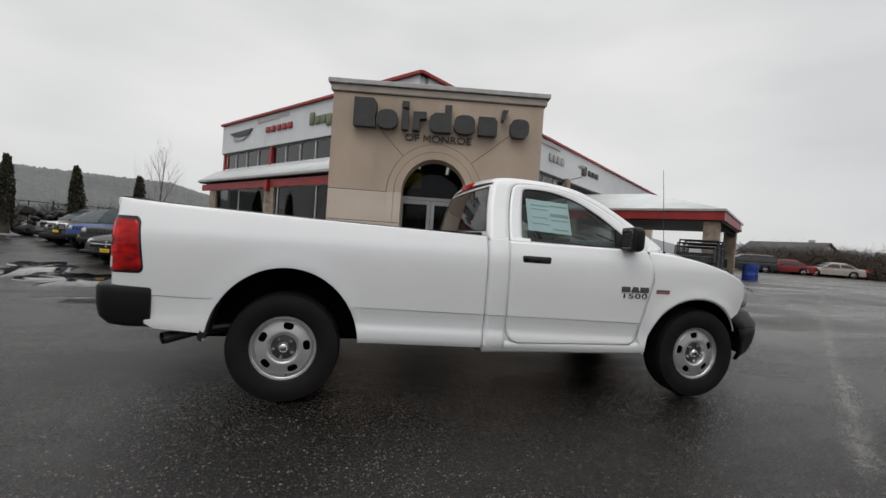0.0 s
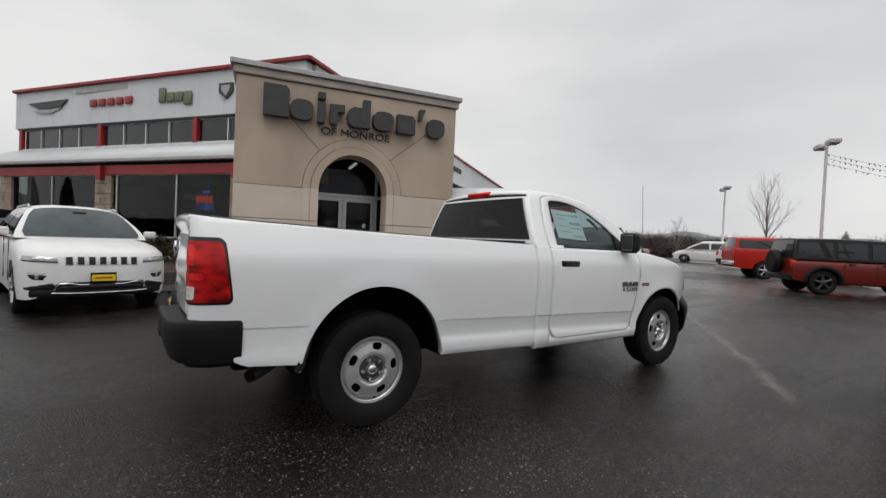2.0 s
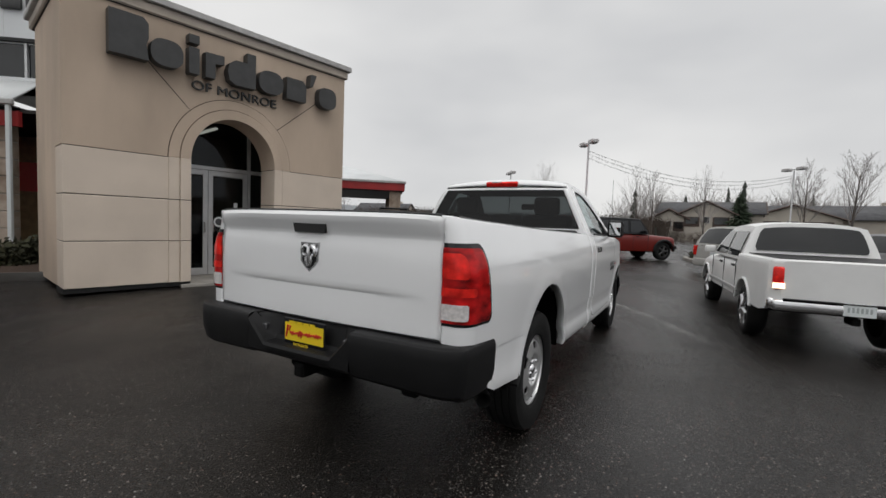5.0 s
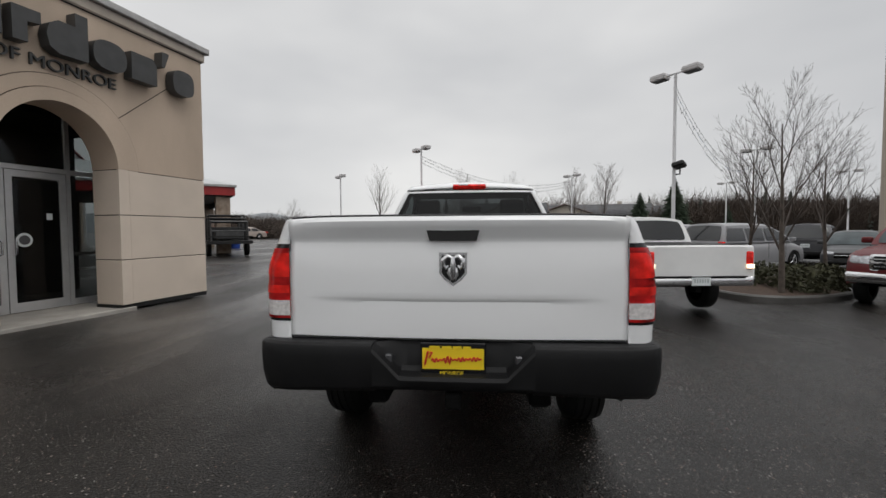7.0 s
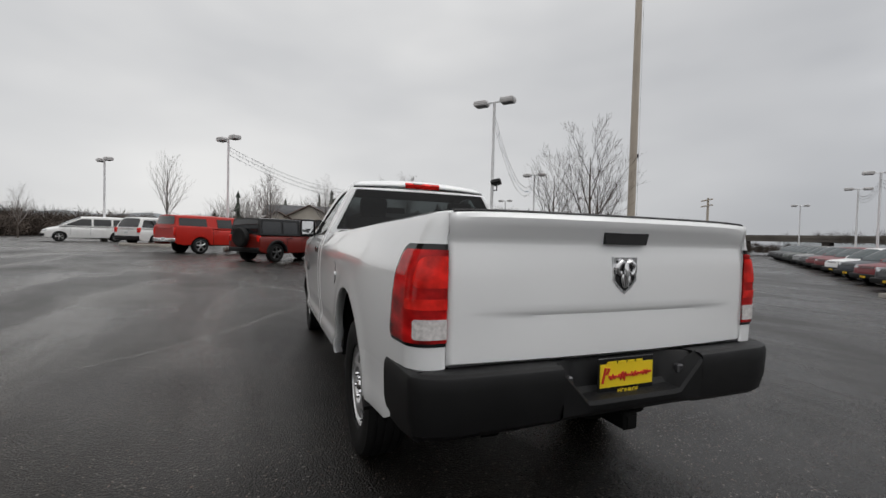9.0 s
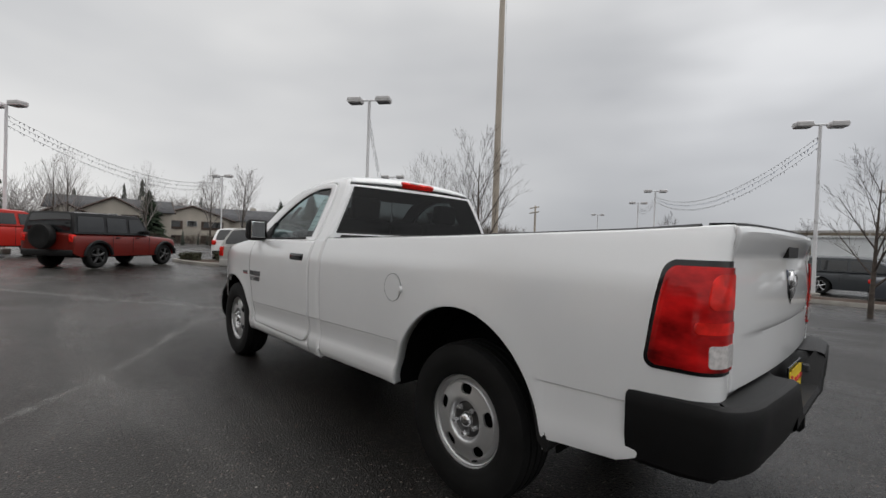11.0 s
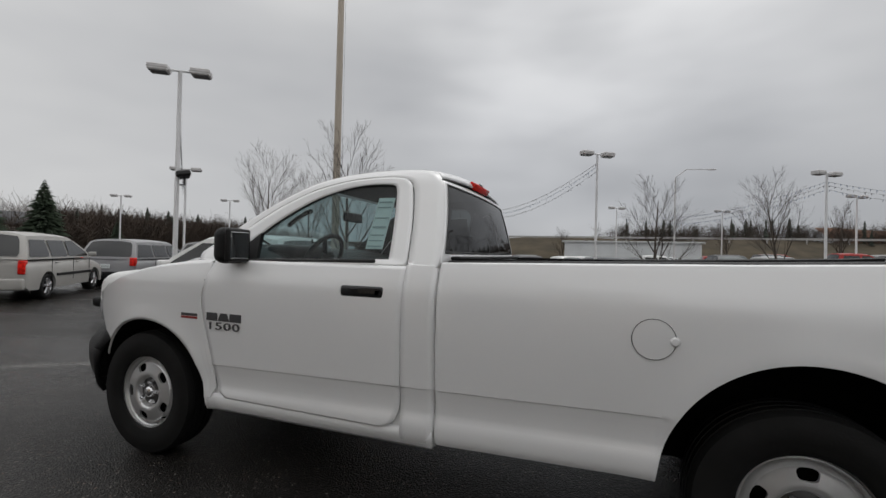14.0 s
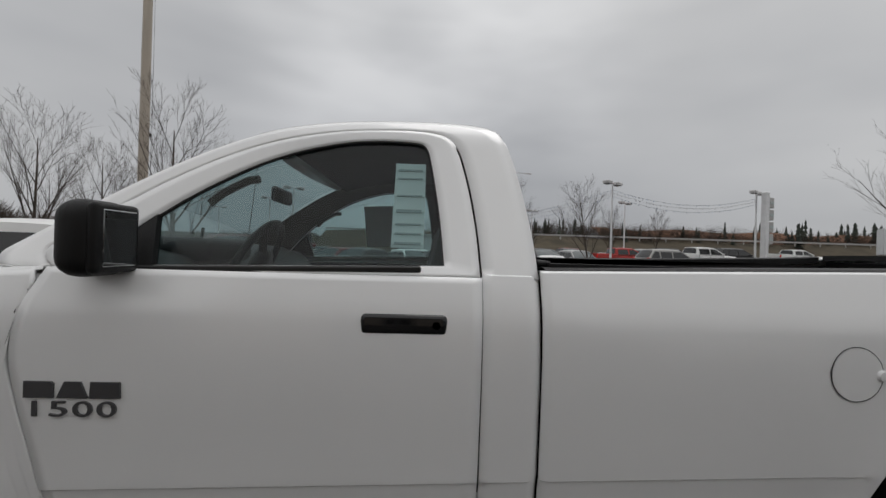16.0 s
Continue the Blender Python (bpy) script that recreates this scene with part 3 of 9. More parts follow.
for side in (-1, 1):
    xs = span(-1.285, -1.05, 12) + [-1.045] + span(-0.99, RA[0] - RA[2], 14)[:-1] + arch_span(RA, -2, 2, 44) + span(RA[0] + RA[2] + 0.001, 1.470, 15) + [1.478, 1.485, 1.491, 1.496]
    side_panel("bed_side", xs, lambda x: max(bed_lo(x), 0.80) if x < -1.0 else (lerp(0.80, 0.60, (x + 1.0) / 0.11) if x < -0.89 else bed_lo(x)), bed_top, side, yf=lambda x, z: side_y(x, z) - 0.014 * max(0.0, (x - 1.474) / 0.022) ** 2.2, wrap=(-1.045, corner))
    # cab corner behind the door
    side_panel("cab_corner", [1.506, 1.510, 1.516, 1.524, 1.533, 1.542] + span(1.56, 1.680, 4), lambda x: 0.42, lambda x: 1.305, side, yf=lambda x, z: side_y(x, z) - 0.030 * max(0.0, (1.542 - x) / 0.036) ** 2.2)
    # door below the glass
    def door_lo(x):
        return interp(x, [(1.686, 0.60), (1.70, 0.56), (1.74, 0.525), (1.80, 0.512), (2.78, 0.485), (2.84, 0.49), (2.875, 0.52), (2.90, 0.60), (2.985, 0.93), (3.01, 1.04), (3.015, 1.08)])
    xd = [1.686, 1.69, 1.70, 1.715, 1.74, 1.77] + span(1.80, 2.78, 20) + [2.82, 2.84, 2.86, 2.875, 2.887, 2.90, 2.92, 2.94, 2.955]
    dx = [(z, x) for x, z in [(2.82, 0.485), (2.875, 0.52), (2.90, 0.60), (2.94, 0.76), (2.985, 0.93), (3.01, 1.04), (3.005, 1.12), (2.99, 1.20), (2.965, 1.27), (2.95, 1.31)]]
    rows = []
    zs = sorted([0.485, 0.495, 0.505, 0.515, 0.53, 0.548, 0.565, 0.59, 0.61, 0.63, 0.65, 0.67, 0.686, 0.690, 0.694, 0.705, 0.73, 0.76, 0.79, 0.84, 0.90, 0.96, 1.02, 1.07, 1.11, 1.15, 1.17, 1.185, 1.20, 1.215, 1.23, 1.25, 1.28, 1.30])
    def follow(x, z):
        k = max(0.0, 1 - abs(z - 0.69) / (0.20 if z < 0.69 else 0.35))
        return z + (crease_z(x) - 0.69) * k
    for z in zs:
        x0 = interp(z, [(0.485, 1.80), (0.50, 1.745), (0.52, 1.715), (0.56, 1.695), (0.62, 1.686), (1.30, 1.682)])
        x1 = interp(z, dx)
        row = []
        for i in range(41):
            x = lerp(x0, x1, i / 40)
            row.append((x, side * side_y(x, follow(x, z)), follow(x, z)))
        rows.append(row)
    door = thick(part("door", grid(bmesh.new(), rows), M["white_paint"], truck, smooth=32), 0.014, 0)
    # body shell seen behind the door's rounded lower corners
    for x0, x1, z0, z1 in ((1.665, 1.84, 0.455, 0.66), (2.79, 2.96, 0.455, 0.70), (2.87, 3.06, 0.66, 1.28)):
        rows = [[(x, side * (side_y(x, z) - 0.013), z) for z in span(z0, z1, 8)] for x in span(x0, x1, 6)]
        part("door_shut", grid(bmesh.new(), rows), M["white_paint"], truck, smooth=60)
    # sill under the door
    rows = [[(x, side * (side_y(x, z) if z < 0.47 else side_y(x, 0.47) - (z - 0.47) * 0.4), z) for z in (0.405, 0.42, 0.44, 0.46, 0.475, 0.50)] for x in span(1.508, 2.955, 12)]
    thick(part("sill", grid(bmesh.new(), rows), M["white_paint"], truck, smooth=40), 0.012, 0)
    # front wing
    def wing_hi(x):
        return interp(x, [(2.95, 1.295), (3.2, 1.275), (3.5, 1.235), (3.8, 1.165), (4.0, 1.095), (4.12, 1.03)])
    def wing_x0(z):
        return interp(z, [(0.40, 2.952), (0.52, 2.90), (0.60, 2.91), (0.76, 2.95), (0.93, 2.995), (1.04, 3.02), (1.12, 3.015), (1.20, 3.0), (1.30, 2.96)])
    rows = []
    steps = 26
    # from the arch outwards: first up the back of the arch, then over it to the nose
    edge = [(2.955, 0.40), (2.958, 0.43)] + [(FA[0] - FA[2] * math.cos(math.pi * k / 40), FA[1] + FA[3] * math.sin(math.pi * k / 40)) for k in range(2, 33)] + [(3.965, 0.72), (4.03, 0.80), (4.08, 0.88), (4.11, 0.95)]
    edge = [e for e in edge if not (e[0] > 3.9 and e[1] < 0.70)]
    n = len(edge)
    for k, (ex, ez) in enumerate(edge):
        u = k / (n - 1)
        if u < 0.30:
            s = u / 0.30
            tz = lerp(0.41, 1.285, s ** 0.8)
            tx = wing_x0(tz)
        else:
            s = (u - 0.30) / 0.70
            tx = lerp(2.965, 4.13, s)
            tz = wing_hi(tx)
        row = []
        for i in range(steps + 1):
            w = i / steps
            x, z = lerp(ex, tx, w), lerp(ez, tz, w)
            row.append((x, side * side_y(x, z), z))
        rows.append(row)
    thick(part("front_wing", grid(bmesh.new(), rows), M["white_paint"], truck, smooth=40), 0.012, 0)
    # arch lips
    for arch, t0, t1, nm in ((RA, 0.02, 0.98, "rear_arch_lip"), (FA, 0.0, 0.86, "front_arch_lip")):
        pts = []
        for i in range(41):
            t = math.pi * (1 - lerp(t0, t1, i / 40))
            x, z = arch[0] + arch[2] * math.cos(t), arch[1] + arch[3] * math.sin(t)
            pts.append((x, side * (side_y(x, z) - 0.006), z))
        part(nm, tube(bmesh.new(), pts, 0.007, 6), M["white_paint"], truck)
        # wheel housing
        rows = []
        for i in range(25):
            t = math.pi * (1 - i / 24)
            rows.append([(arch[0] + (arch[2] + 0.03) * math.cos(t), side * y, max(0.44, arch[1] - 0.05 + (arch[3] + 0.075) * math.sin(t))) for y in (0.925, 0.80, 0.585)] + [(arch[0], side * 0.58, arch[1] - 0.05)])
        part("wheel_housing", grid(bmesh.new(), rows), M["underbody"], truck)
    # splash flap behind each rear wheel
    part("mud_flap", prism(bmesh.new(), [(-0.442, 0.722), (-0.462, 0.724), (-0.492, 0.66), (-0.528, 0.565), (-0.556, 0.485), (-0.540, 0.462), (-0.500, 0.50), (-0.478, 0.60)], min(side * 0.86, side * 0.992), max(side * 0.86, side * 0.992)), M["trim_black"], truck)
    # fuel filler flap on the driver's side
    # door handle
    bm = newbox((1.912, side * 0.985, 1.163), (0.255, 0.034, 0.062), 0.016, seg=3)
    handle = part("door_handle", bm, M["gloss_black"], door, "black door handle", smooth=60)
    part("handle_cup", newbox((1.912, side * 0.964, 1.160), (0.275, 0.01, 0.078), 0.004), M["trim_black"], door)
    part("keyhole", lathe(bmesh.new(), [(0.0, 0.0), (0.012, 0.0), (0.012, 0.004), (0.0, 0.004)], 16, "y", (1.818, side * 1.002 - (0.004 if side > 0 else 0), 1.163)), M["chrome"], door)

# fuel filler flap: ring groove and disc
bm = bmesh.new()
rows = []
for r, o in ((0.085, 0.002), (0.082, -0.004), (0.0795, 0.0095)):
    rows.append([(0.545 + r * math.cos(t), side_y(0.545 + r * math.cos(t), 1.045 + r * math.sin(t)) + o, 1.045 + r * math.sin(t)) for t in (2 * math.pi * k / 48 for k in range(48))])
flap = part("fuel_flap", grid(bmesh.new(), [rows[2], [(0.545 + 0.04 * math.cos(t), side_y(0.545, 1.045) + 0.0095, 1.045 + 0.04 * math.sin(t)) for t in (2 * math.pi * k / 48 for k in range(48))], [(0.545, side_y(0.545, 1.045) + 0.0095, 1.045)] * 48], close=True), M["white_paint"], truck)
part("flap_gap", tube(bmesh.new(), [(0.545 + 0.082 * math.cos(t), side_y(0.545 + 0.09 * math.cos(t), 1.045 + 0.09 * math.sin(t)) + 0.008, 1.045 + 0.082 * math.sin(t)) for t in (2 * math.pi * k / 48 for k in range(49))], 0.0014, 5), M["badge_grey"], flap)
part("finger_notch", lathe(bmesh.new(), [(0.0, 0.012), (0.014, 0.010), (0.020, 0.0)], 16, "y", (0.468, side_y(0.47, 1.045) + 0.007, 1.042)), M["white_paint"], flap)

# dark body core, which backs the panel gaps; its black stands for their shade
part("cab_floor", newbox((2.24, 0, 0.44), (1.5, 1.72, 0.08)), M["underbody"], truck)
# added black block in place of the shade between cab and bed
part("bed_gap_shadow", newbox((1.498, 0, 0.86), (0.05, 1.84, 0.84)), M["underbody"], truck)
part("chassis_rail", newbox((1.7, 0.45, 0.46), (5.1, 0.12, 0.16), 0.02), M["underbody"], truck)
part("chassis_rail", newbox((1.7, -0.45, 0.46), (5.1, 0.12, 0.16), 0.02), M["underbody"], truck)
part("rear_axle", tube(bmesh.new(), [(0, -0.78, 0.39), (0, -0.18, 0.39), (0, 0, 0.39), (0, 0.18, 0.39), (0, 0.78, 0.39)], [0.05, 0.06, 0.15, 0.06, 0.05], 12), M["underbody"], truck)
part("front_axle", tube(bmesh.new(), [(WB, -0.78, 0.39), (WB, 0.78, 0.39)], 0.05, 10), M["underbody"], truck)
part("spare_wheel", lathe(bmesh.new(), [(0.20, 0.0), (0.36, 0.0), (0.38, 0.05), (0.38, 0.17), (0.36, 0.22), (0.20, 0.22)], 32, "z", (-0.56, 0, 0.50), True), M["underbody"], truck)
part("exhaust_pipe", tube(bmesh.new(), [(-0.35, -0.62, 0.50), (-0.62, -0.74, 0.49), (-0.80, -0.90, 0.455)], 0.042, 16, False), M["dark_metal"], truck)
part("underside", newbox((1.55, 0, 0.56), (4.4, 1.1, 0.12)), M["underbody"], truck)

# ---- load bed ----
bm = bmesh.new()
box(bm, (0.17, 0, 0.86), (2.56, 1.14, 0.04))
for s in (-1, 1):
    for x0, x1 in ((-1.11, -0.60), (0.61, 1.45)):
        box(bm, ((x0 + x1) / 2, s * 0.70, 0.86), (x1 - x0, 0.26, 0.04))
    box(bm, (0.17, s * 0.83, 1.20), (2.56, 0.04, 0.30))
    # wheel tub
    box(bm, (0.005, s * 0.70, 1.040), (1.22, 0.27, 0.02))
    box(bm, (0.005, s * 0.568, 0.95), (1.22, 0.012, 0.18))
    for x in (-0.60, 0.61):
        box(bm, (x, s * 0.70, 0.95), (0.012, 0.26, 0.19))
box(bm, (1.46, 0, 1.08), (0.035, 1.70, 0.48))
part("bed_liner", bm, M["black_plastic"], truck)
for side in (-1, 1):
    rows = []
    for x in span(-1.04, 1.475, 20):
        zt = bed_top(x)
        yo = side_y(max(x, -1.05), 1.39) - 0.012
        if x < -1.05:
            yo -= 0.03
        rows.append([(x, side * (yo - 0.02), zt - 0.01), (x, side * (yo - 0.004), zt + 0.004), (x, side * yo, zt + 0.010), (x, side * (yo - 0.012), zt + 0.017), (x, side * 0.83, zt + 0.020), (x, side * 0.81, zt + 0.012), (x, side * 0.81, zt - 0.03)])
    part("bed_rail_cap", grid(bmesh.new(), rows), M["black_plastic"], truck)
part("bed_front_cap", newbox((1.46, 0, 1.348), (0.05, 1.66, 0.02), 0.006), M["black_plastic"], truck)

# tailgate: spoiler lip, concave upper band, crease across the middle
prof = [(0.835, 0.012), (0.845, 0.0), (0.88, 0.000), (0.96, 0.004), (1.00, 0.007), (1.016, 0.008), (1.026, 0.001), (1.036, -0.003), (1.06, -0.003), (1.12, -0.001), (1.20, 0.002), (1.26, 0.008), (1.290, 0.013), (1.305, 0.013), (1.325, 0.005), (1.348, -0.005), (1.368, -0.015), (1.383, -0.022), (1.394, -0.024), (1.402, -0.018), (1.407, -0.006), (1.407, 0.03)]
rows = []
for z, o in prof:
    row = []
    for i in range(61):
        y = lerp(-0.807, 0.807, i / 60)
        f = abs(y) / 0.807
        fade = 0.75 * max(0.0, min(1.0, (0.92 - f) / 0.34)) if 0.99 < z < 1.08 else 1.0
        bow = 0.034 * f ** 2
        zz = z - (0.008 * f ** 6 if z > 1.34 else 0)
        lip = 1 - 0.55 * f ** 4 if z > 1.33 else 1.0
        row.append((-1.158 + o * fade * lip + bow, y, zz))
    rows.append(row)
tailgate = thick(part("tailgate", grid(bmesh.new(), rows), M["white_paint"], truck, smooth=30), 0.03, 0)
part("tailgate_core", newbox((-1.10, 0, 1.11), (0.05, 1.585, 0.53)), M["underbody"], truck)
rows = []
for y in span(-0.795, 0.795, 40):
    f = abs(y) / 0.801
    zc, xc = 1.4215 - 0.008 * f ** 6, -1.158 + 0.034 * f ** 2
    rows.append([(xc - 0.006, y, zc - 0.018), (xc - 0.016, y, zc - 0.014), (xc - 0.014, y, zc + 0.002), (xc - 0.004, y, zc + 0.007), (xc + 0.07, y, zc + 0.007), (xc + 0.074, y, zc - 0.03)])
part("tailgate_top_cap", grid(bmesh.new(), rows), M["black_plastic"], tailgate)
prism_bm = prism(bmesh.new(), [(-0.128, 1.366), (0.128, 1.366), (0.110, 1.302), (-0.110, 1.302)], -0.012, 0.012)
bmesh.ops.transform(prism_bm, matrix=Matrix(((0, 1, 0, -1.169), (1, 0, 0, 0), (0, 0, 1, 0), (0, 0, 0, 1))), verts=prism_bm.verts[:])
part("tailgate_handle", prism_bm, M["trim_black"], tailgate, "black tailgate handle in its recess")
# emblem: a shield with a ram-like plain shape
def shield(bm, w, h, x0, x1, zc):
    pl = [(-w, h), (w, h), (w, -0.25 * h), (0.62 * w, -0.62 * h), (0, -h), (-0.62 * w, -0.62 * h), (-w, -0.25 * h)]
    a = [bm.verts.new((x0, y, zc + z)) for y, z in pl]
    b = [bm.verts.new((x1, y * 0.9, zc + z * 0.92)) for y, z in pl]
    bm.faces.new(a)
    bm.faces.new(b)
    for i in range(7):
        bm.faces.new((a[i], a[(i + 1) % 7], b[(i + 1) % 7], b[i]))
    return bm
emblem = part("emblem", shield(bmesh.new(), 0.072, 0.086, -1.155, -1.176, 1.168), M["chrome"], tailgate, "shield-shaped chrome and black emblem", smooth=20)
part("emblem_field", shield(bmesh.new(), 0.058, 0.070, -1.170, -1.1785, 1.168), M["gloss_black"], emblem, smooth=20)
bm = bmesh.new()
for s in (-1, 1):
    tube(bm, [(-1.178, s * 0.006, 1.222), (-1.179, s * 0.026, 1.230), (-1.179, s * 0.045, 1.212), (-1.179, s * 0.046, 1.185), (-1.179, s * 0.030, 1.172), (-1.179, s * 0.022, 1.188)], [0.009, 0.013, 0.014, 0.013, 0.010, 0.005], 8)
    tube(bm, [(-1.179, s * 0.016, 1.176), (-1.180, s * 0.018, 1.150), (-1.179, s * 0.009, 1.120)], [0.007, 0.011, 0.006], 8)
tube(bm, [(-1.178, 0, 1.226), (-1.182, 0, 1.19), (-1.182, 0, 1.15), (-1.178, 0, 1.118)], [0.012, 0.017, 0.010, 0.006], 8)
part("emblem_relief", bm, M["chrome"], emblem, smooth=60)
part("seal_strip", newbox((-1.12, 0, 0.832), (0.03, 1.60, 0.012)), M["badge_grey"], tailgate)

# tail lamps round both rear corners
def lamp_patch(name, s0, s1, z0, z1, off, material, parent, side, slant=0.0, r=0.035):
    """A lens lying on the rear corner, its corners rounded by r."""
    rows = []
    n, m = 30, 24
    for j in range(m + 1):
        t = 0.5 - 0.5 * math.cos(math.pi * j / m)
        z = lerp(z0, z1, t)
        d = min(z - z0, z1 - z)
        ins = r - math.sqrt(max(0.0, r * r - (r - d) ** 2)) if d < r else 0.0
        a0, a1 = s0 + ins * 0.5, lerp(s1, s1 + slant, t) - ins
        row = []
        for i in range(n + 1):
            s = lerp(a0, a1, i / n)
            if s < -1.045:
                p = Vector(corner(s, z, side))
                a = min(-1.045 - s, 0.1335) / 0.085
                nn = Vector((-math.sin(a), side * math.cos(a), 0))
            else:
                p = Vector((s, side * side_y(s, z), z))
                nn = Vector((0, side, 0))
            edge = min(i, n - i, j, m - j)
            row.append(p + nn * (off - (0.008 if edge == 0 else 0)))
        rows.append(row)
    return part(name, grid(bmesh.new(), rows), material, parent, smooth=40)
for side in (-1, 1):
    lamp = lamp_patch("tail_lamp", -1.320, -0.897, 0.905, 1.290, 0.008, M["gloss_black"], truck, side, -0.050, 0.045)
    tagged(lamp, "red tail lamp with clear reversing lens and black rim")
    lamp_patch("red_lens", -1.298, -0.919, 0.920, 1.268, 0.014, M["red_lens"], lamp, side, -0.048, 0.035)
    lamp_patch("brake_lens", -1.285, -1.09, 1.125, 1.245, 0.0165, M["bright_red_lens"], lamp, side, -0.01, 0.03)
    lamp_patch("brake_lens", -1.285, -1.06, 1.045, 1.085, 0.0165, M["bright_red_lens"], lamp, side, 0.0, 0.015)
    lamp_patch("reverse_lens", -1.288, -1.10, 0.935, 1.010, 0.0165, M["clear_lens"], lamp, side, 0.0, 0.012)

# rear bumper: three black mouldings with a dropped middle for the plate
def bumper_x(y):
    f = abs(y)
    return -1.282 + 0.05 * (f / 0.9) ** 2 + (0.115 * ((f - 0.74) / 0.17) ** 2 if f > 0.74 else 0)
def bumper_block(side):
    """One moulded end: across the back, round the corner and forward along the side."""
    way = [(bumper_x(y), y) for y in span(0.372, 0.74, 8)]
    way += [(lerp(-1.248, -1.135, 1 - math.cos(a)), 0.74 + 0.220 * math.sin(a)) for a in span(0.15, math.pi / 2, 8)]
    way += [(x, lerp(0.962, 0.974, (x + 1.1) / 0.22)) for x in (-1.09, -1.02, -0.95, -0.885, -0.866, -0.858)]
    rows = []
    for i, (x, y) in enumerate(way):
        p, q = way[max(0, i - 1)], way[min(len(way) - 1, i + 1)]
        t = Vector((q[0] - p[0], q[1] - p[1])).normalized()
        nx, ny = t.y, -t.x
        zt, zb = zt_end(y) + 0.012 - (0.014 if i == len(way) - 1 else 0.003 if i == len(way) - 2 else 0.0), zb_end(y) - 0.035 * min(1.0, max(0, i - 15) / 4)
        row = []
        for d, z in ((0.13, zt - 0.004), (0.030, zt), (0.022, zt - 0.001), (0.007, zt - 0.009), (0.001, zt - 0.022), (0.0, zt - 0.06), (0.004, lerp(zt, zb, 0.6)), (0.022, zb + 0.025), (0.05, zb), (0.13, zb)):
            row.append((x + nx * d, side * (y + ny * d), z))
        rows.append(row)
    bm = grid(bmesh.new(), rows)
    bmesh.ops.holes_fill(bm, edges=bm.edges[:], sides=0)
    return bm
zt_end = lambda y: 0.822 - 0.012 * abs(y)
zb_end = lambda y: lerp(0.612, 0.575, min(1.0, abs(y) / 0.9))
bumper = part("rear_bumper", bumper_block(-1), M["black_plastic"], truck, "textured black step bumper", smooth=32)
part("bumper_end", bumper_block(1), M["black_plastic"], bumper, smooth=32)
rows = []
for i in range(25):
    y = lerp(-0.372, 0.372, i / 24)
    f = abs(y) / 0.372
    k = max(0.0, min(1.0, (f - 0.66) / 0.34))
    xi, xo = lerp(-1.165, -1.23, k), lerp(-1.270, -1.2735, k)
    zt = lerp(0.685, 0.815, k)
    rows.append([(-1.10, y, 0.823), (xi + 0.03, y, 0.822), (xi + 0.012, y, 0.80), (xi, y, zt + 0.02), (xi - 0.02, y, zt), (xo + 0.01, y, zt - 0.004), (xo, y, zt - 0.02), (xo + 0.006, y, 0.635), (xo + 0.03, y, 0.612), (-1.05, y, 0.612)])
part("plate_recess", grid(bmesh.new(), rows), M["black_plastic"], bumper)
for side in (-1, 1):
    part("plate_lamp", newbox((-1.205, side * 0.305, 0.75), (0.03, 0.035, 0.04), 0.006), M["badge_grey"], bumper)
part("tow_hitch", newbox((-1.17, 0.0, 0.560), (0.14, 0.075, 0.075), 0.008), M["underbody"], truck)
part("hitch_socket", newbox((-1.242, 0.0, 0.560), (0.006, 0.048, 0.048)), M["underbody"], truck)
# yellow dealer plate: the maker's lettering as plain bars and a plain red script stroke
plate = part("dealer_plate", newbox((-1.200, 0.0, 0.748), (0.008, 0.305, 0.155), 0.003), M["gloss_black"], truck, "yellow and red dealer plate in a black frame")
part("plate_face", newbox((-1.2055, 0.0, 0.752), (0.004, 0.288, 0.098)), M["yellow"], plate)
for y0, w in ((0.085, 0.05), (0.03, 0.045), (-0.02, 0.04), (-0.065, 0.035)):
    part("frame_print", newbox((-1.2085, y0, 0.807), (0.002, w, 0.010)), M["yellow"], plate)
bm = bmesh.new()
wave = [(-1.2085, 0.100 - 0.232 * i / 64, 0.744 + (0.008 + 0.014 * (1 if 14 < i < 26 else 0.25)) * math.sin(i * 1.3) * (0.6 + 0.4 * math.sin(i * 0.37)) + 0.010 * i / 64) for i in range(65)]
tube(bm, wave, 0.0045, 5)
tube(bm, [(-1.2085, 0.133, 0.722), (-1.2085, 0.118, 0.785), (-1.2085, 0.098, 0.782), (-1.2085, 0.112, 0.757)], 0.0055, 5)
part("script_stroke", bm, M["red_ink"], plate)

# ---- cab ----
def cab_y(x, z):
    y = 0.938 - 0.49 * (z - 1.30) - 3.2 * max(0.0, z - 1.755) ** 2
    if x > 2.6:
        y -= 0.05 * ((x - 2.6) / 0.5) ** 2 * max(0.0, min(1.0, (z - 1.28) / 0.2))
    return y
CAB = [(1.512, 1.30), (1.516, 1.40), (1.530, 1.52), (1.550, 1.64), (1.568, 1.72), (1.588, 1.778), (1.622, 1.820), (1.69, 1.841), (1.80, 1.850), (1.95, 1.850), (2.10, 1.841), (2.25, 1.821), (2.40, 1.784), (2.55, 1.722), (2.70, 1.638), (2.85, 1.544), (2.98, 1.453), (3.08, 1.375), (3.12, 1.335), (3.10, 1.30)]
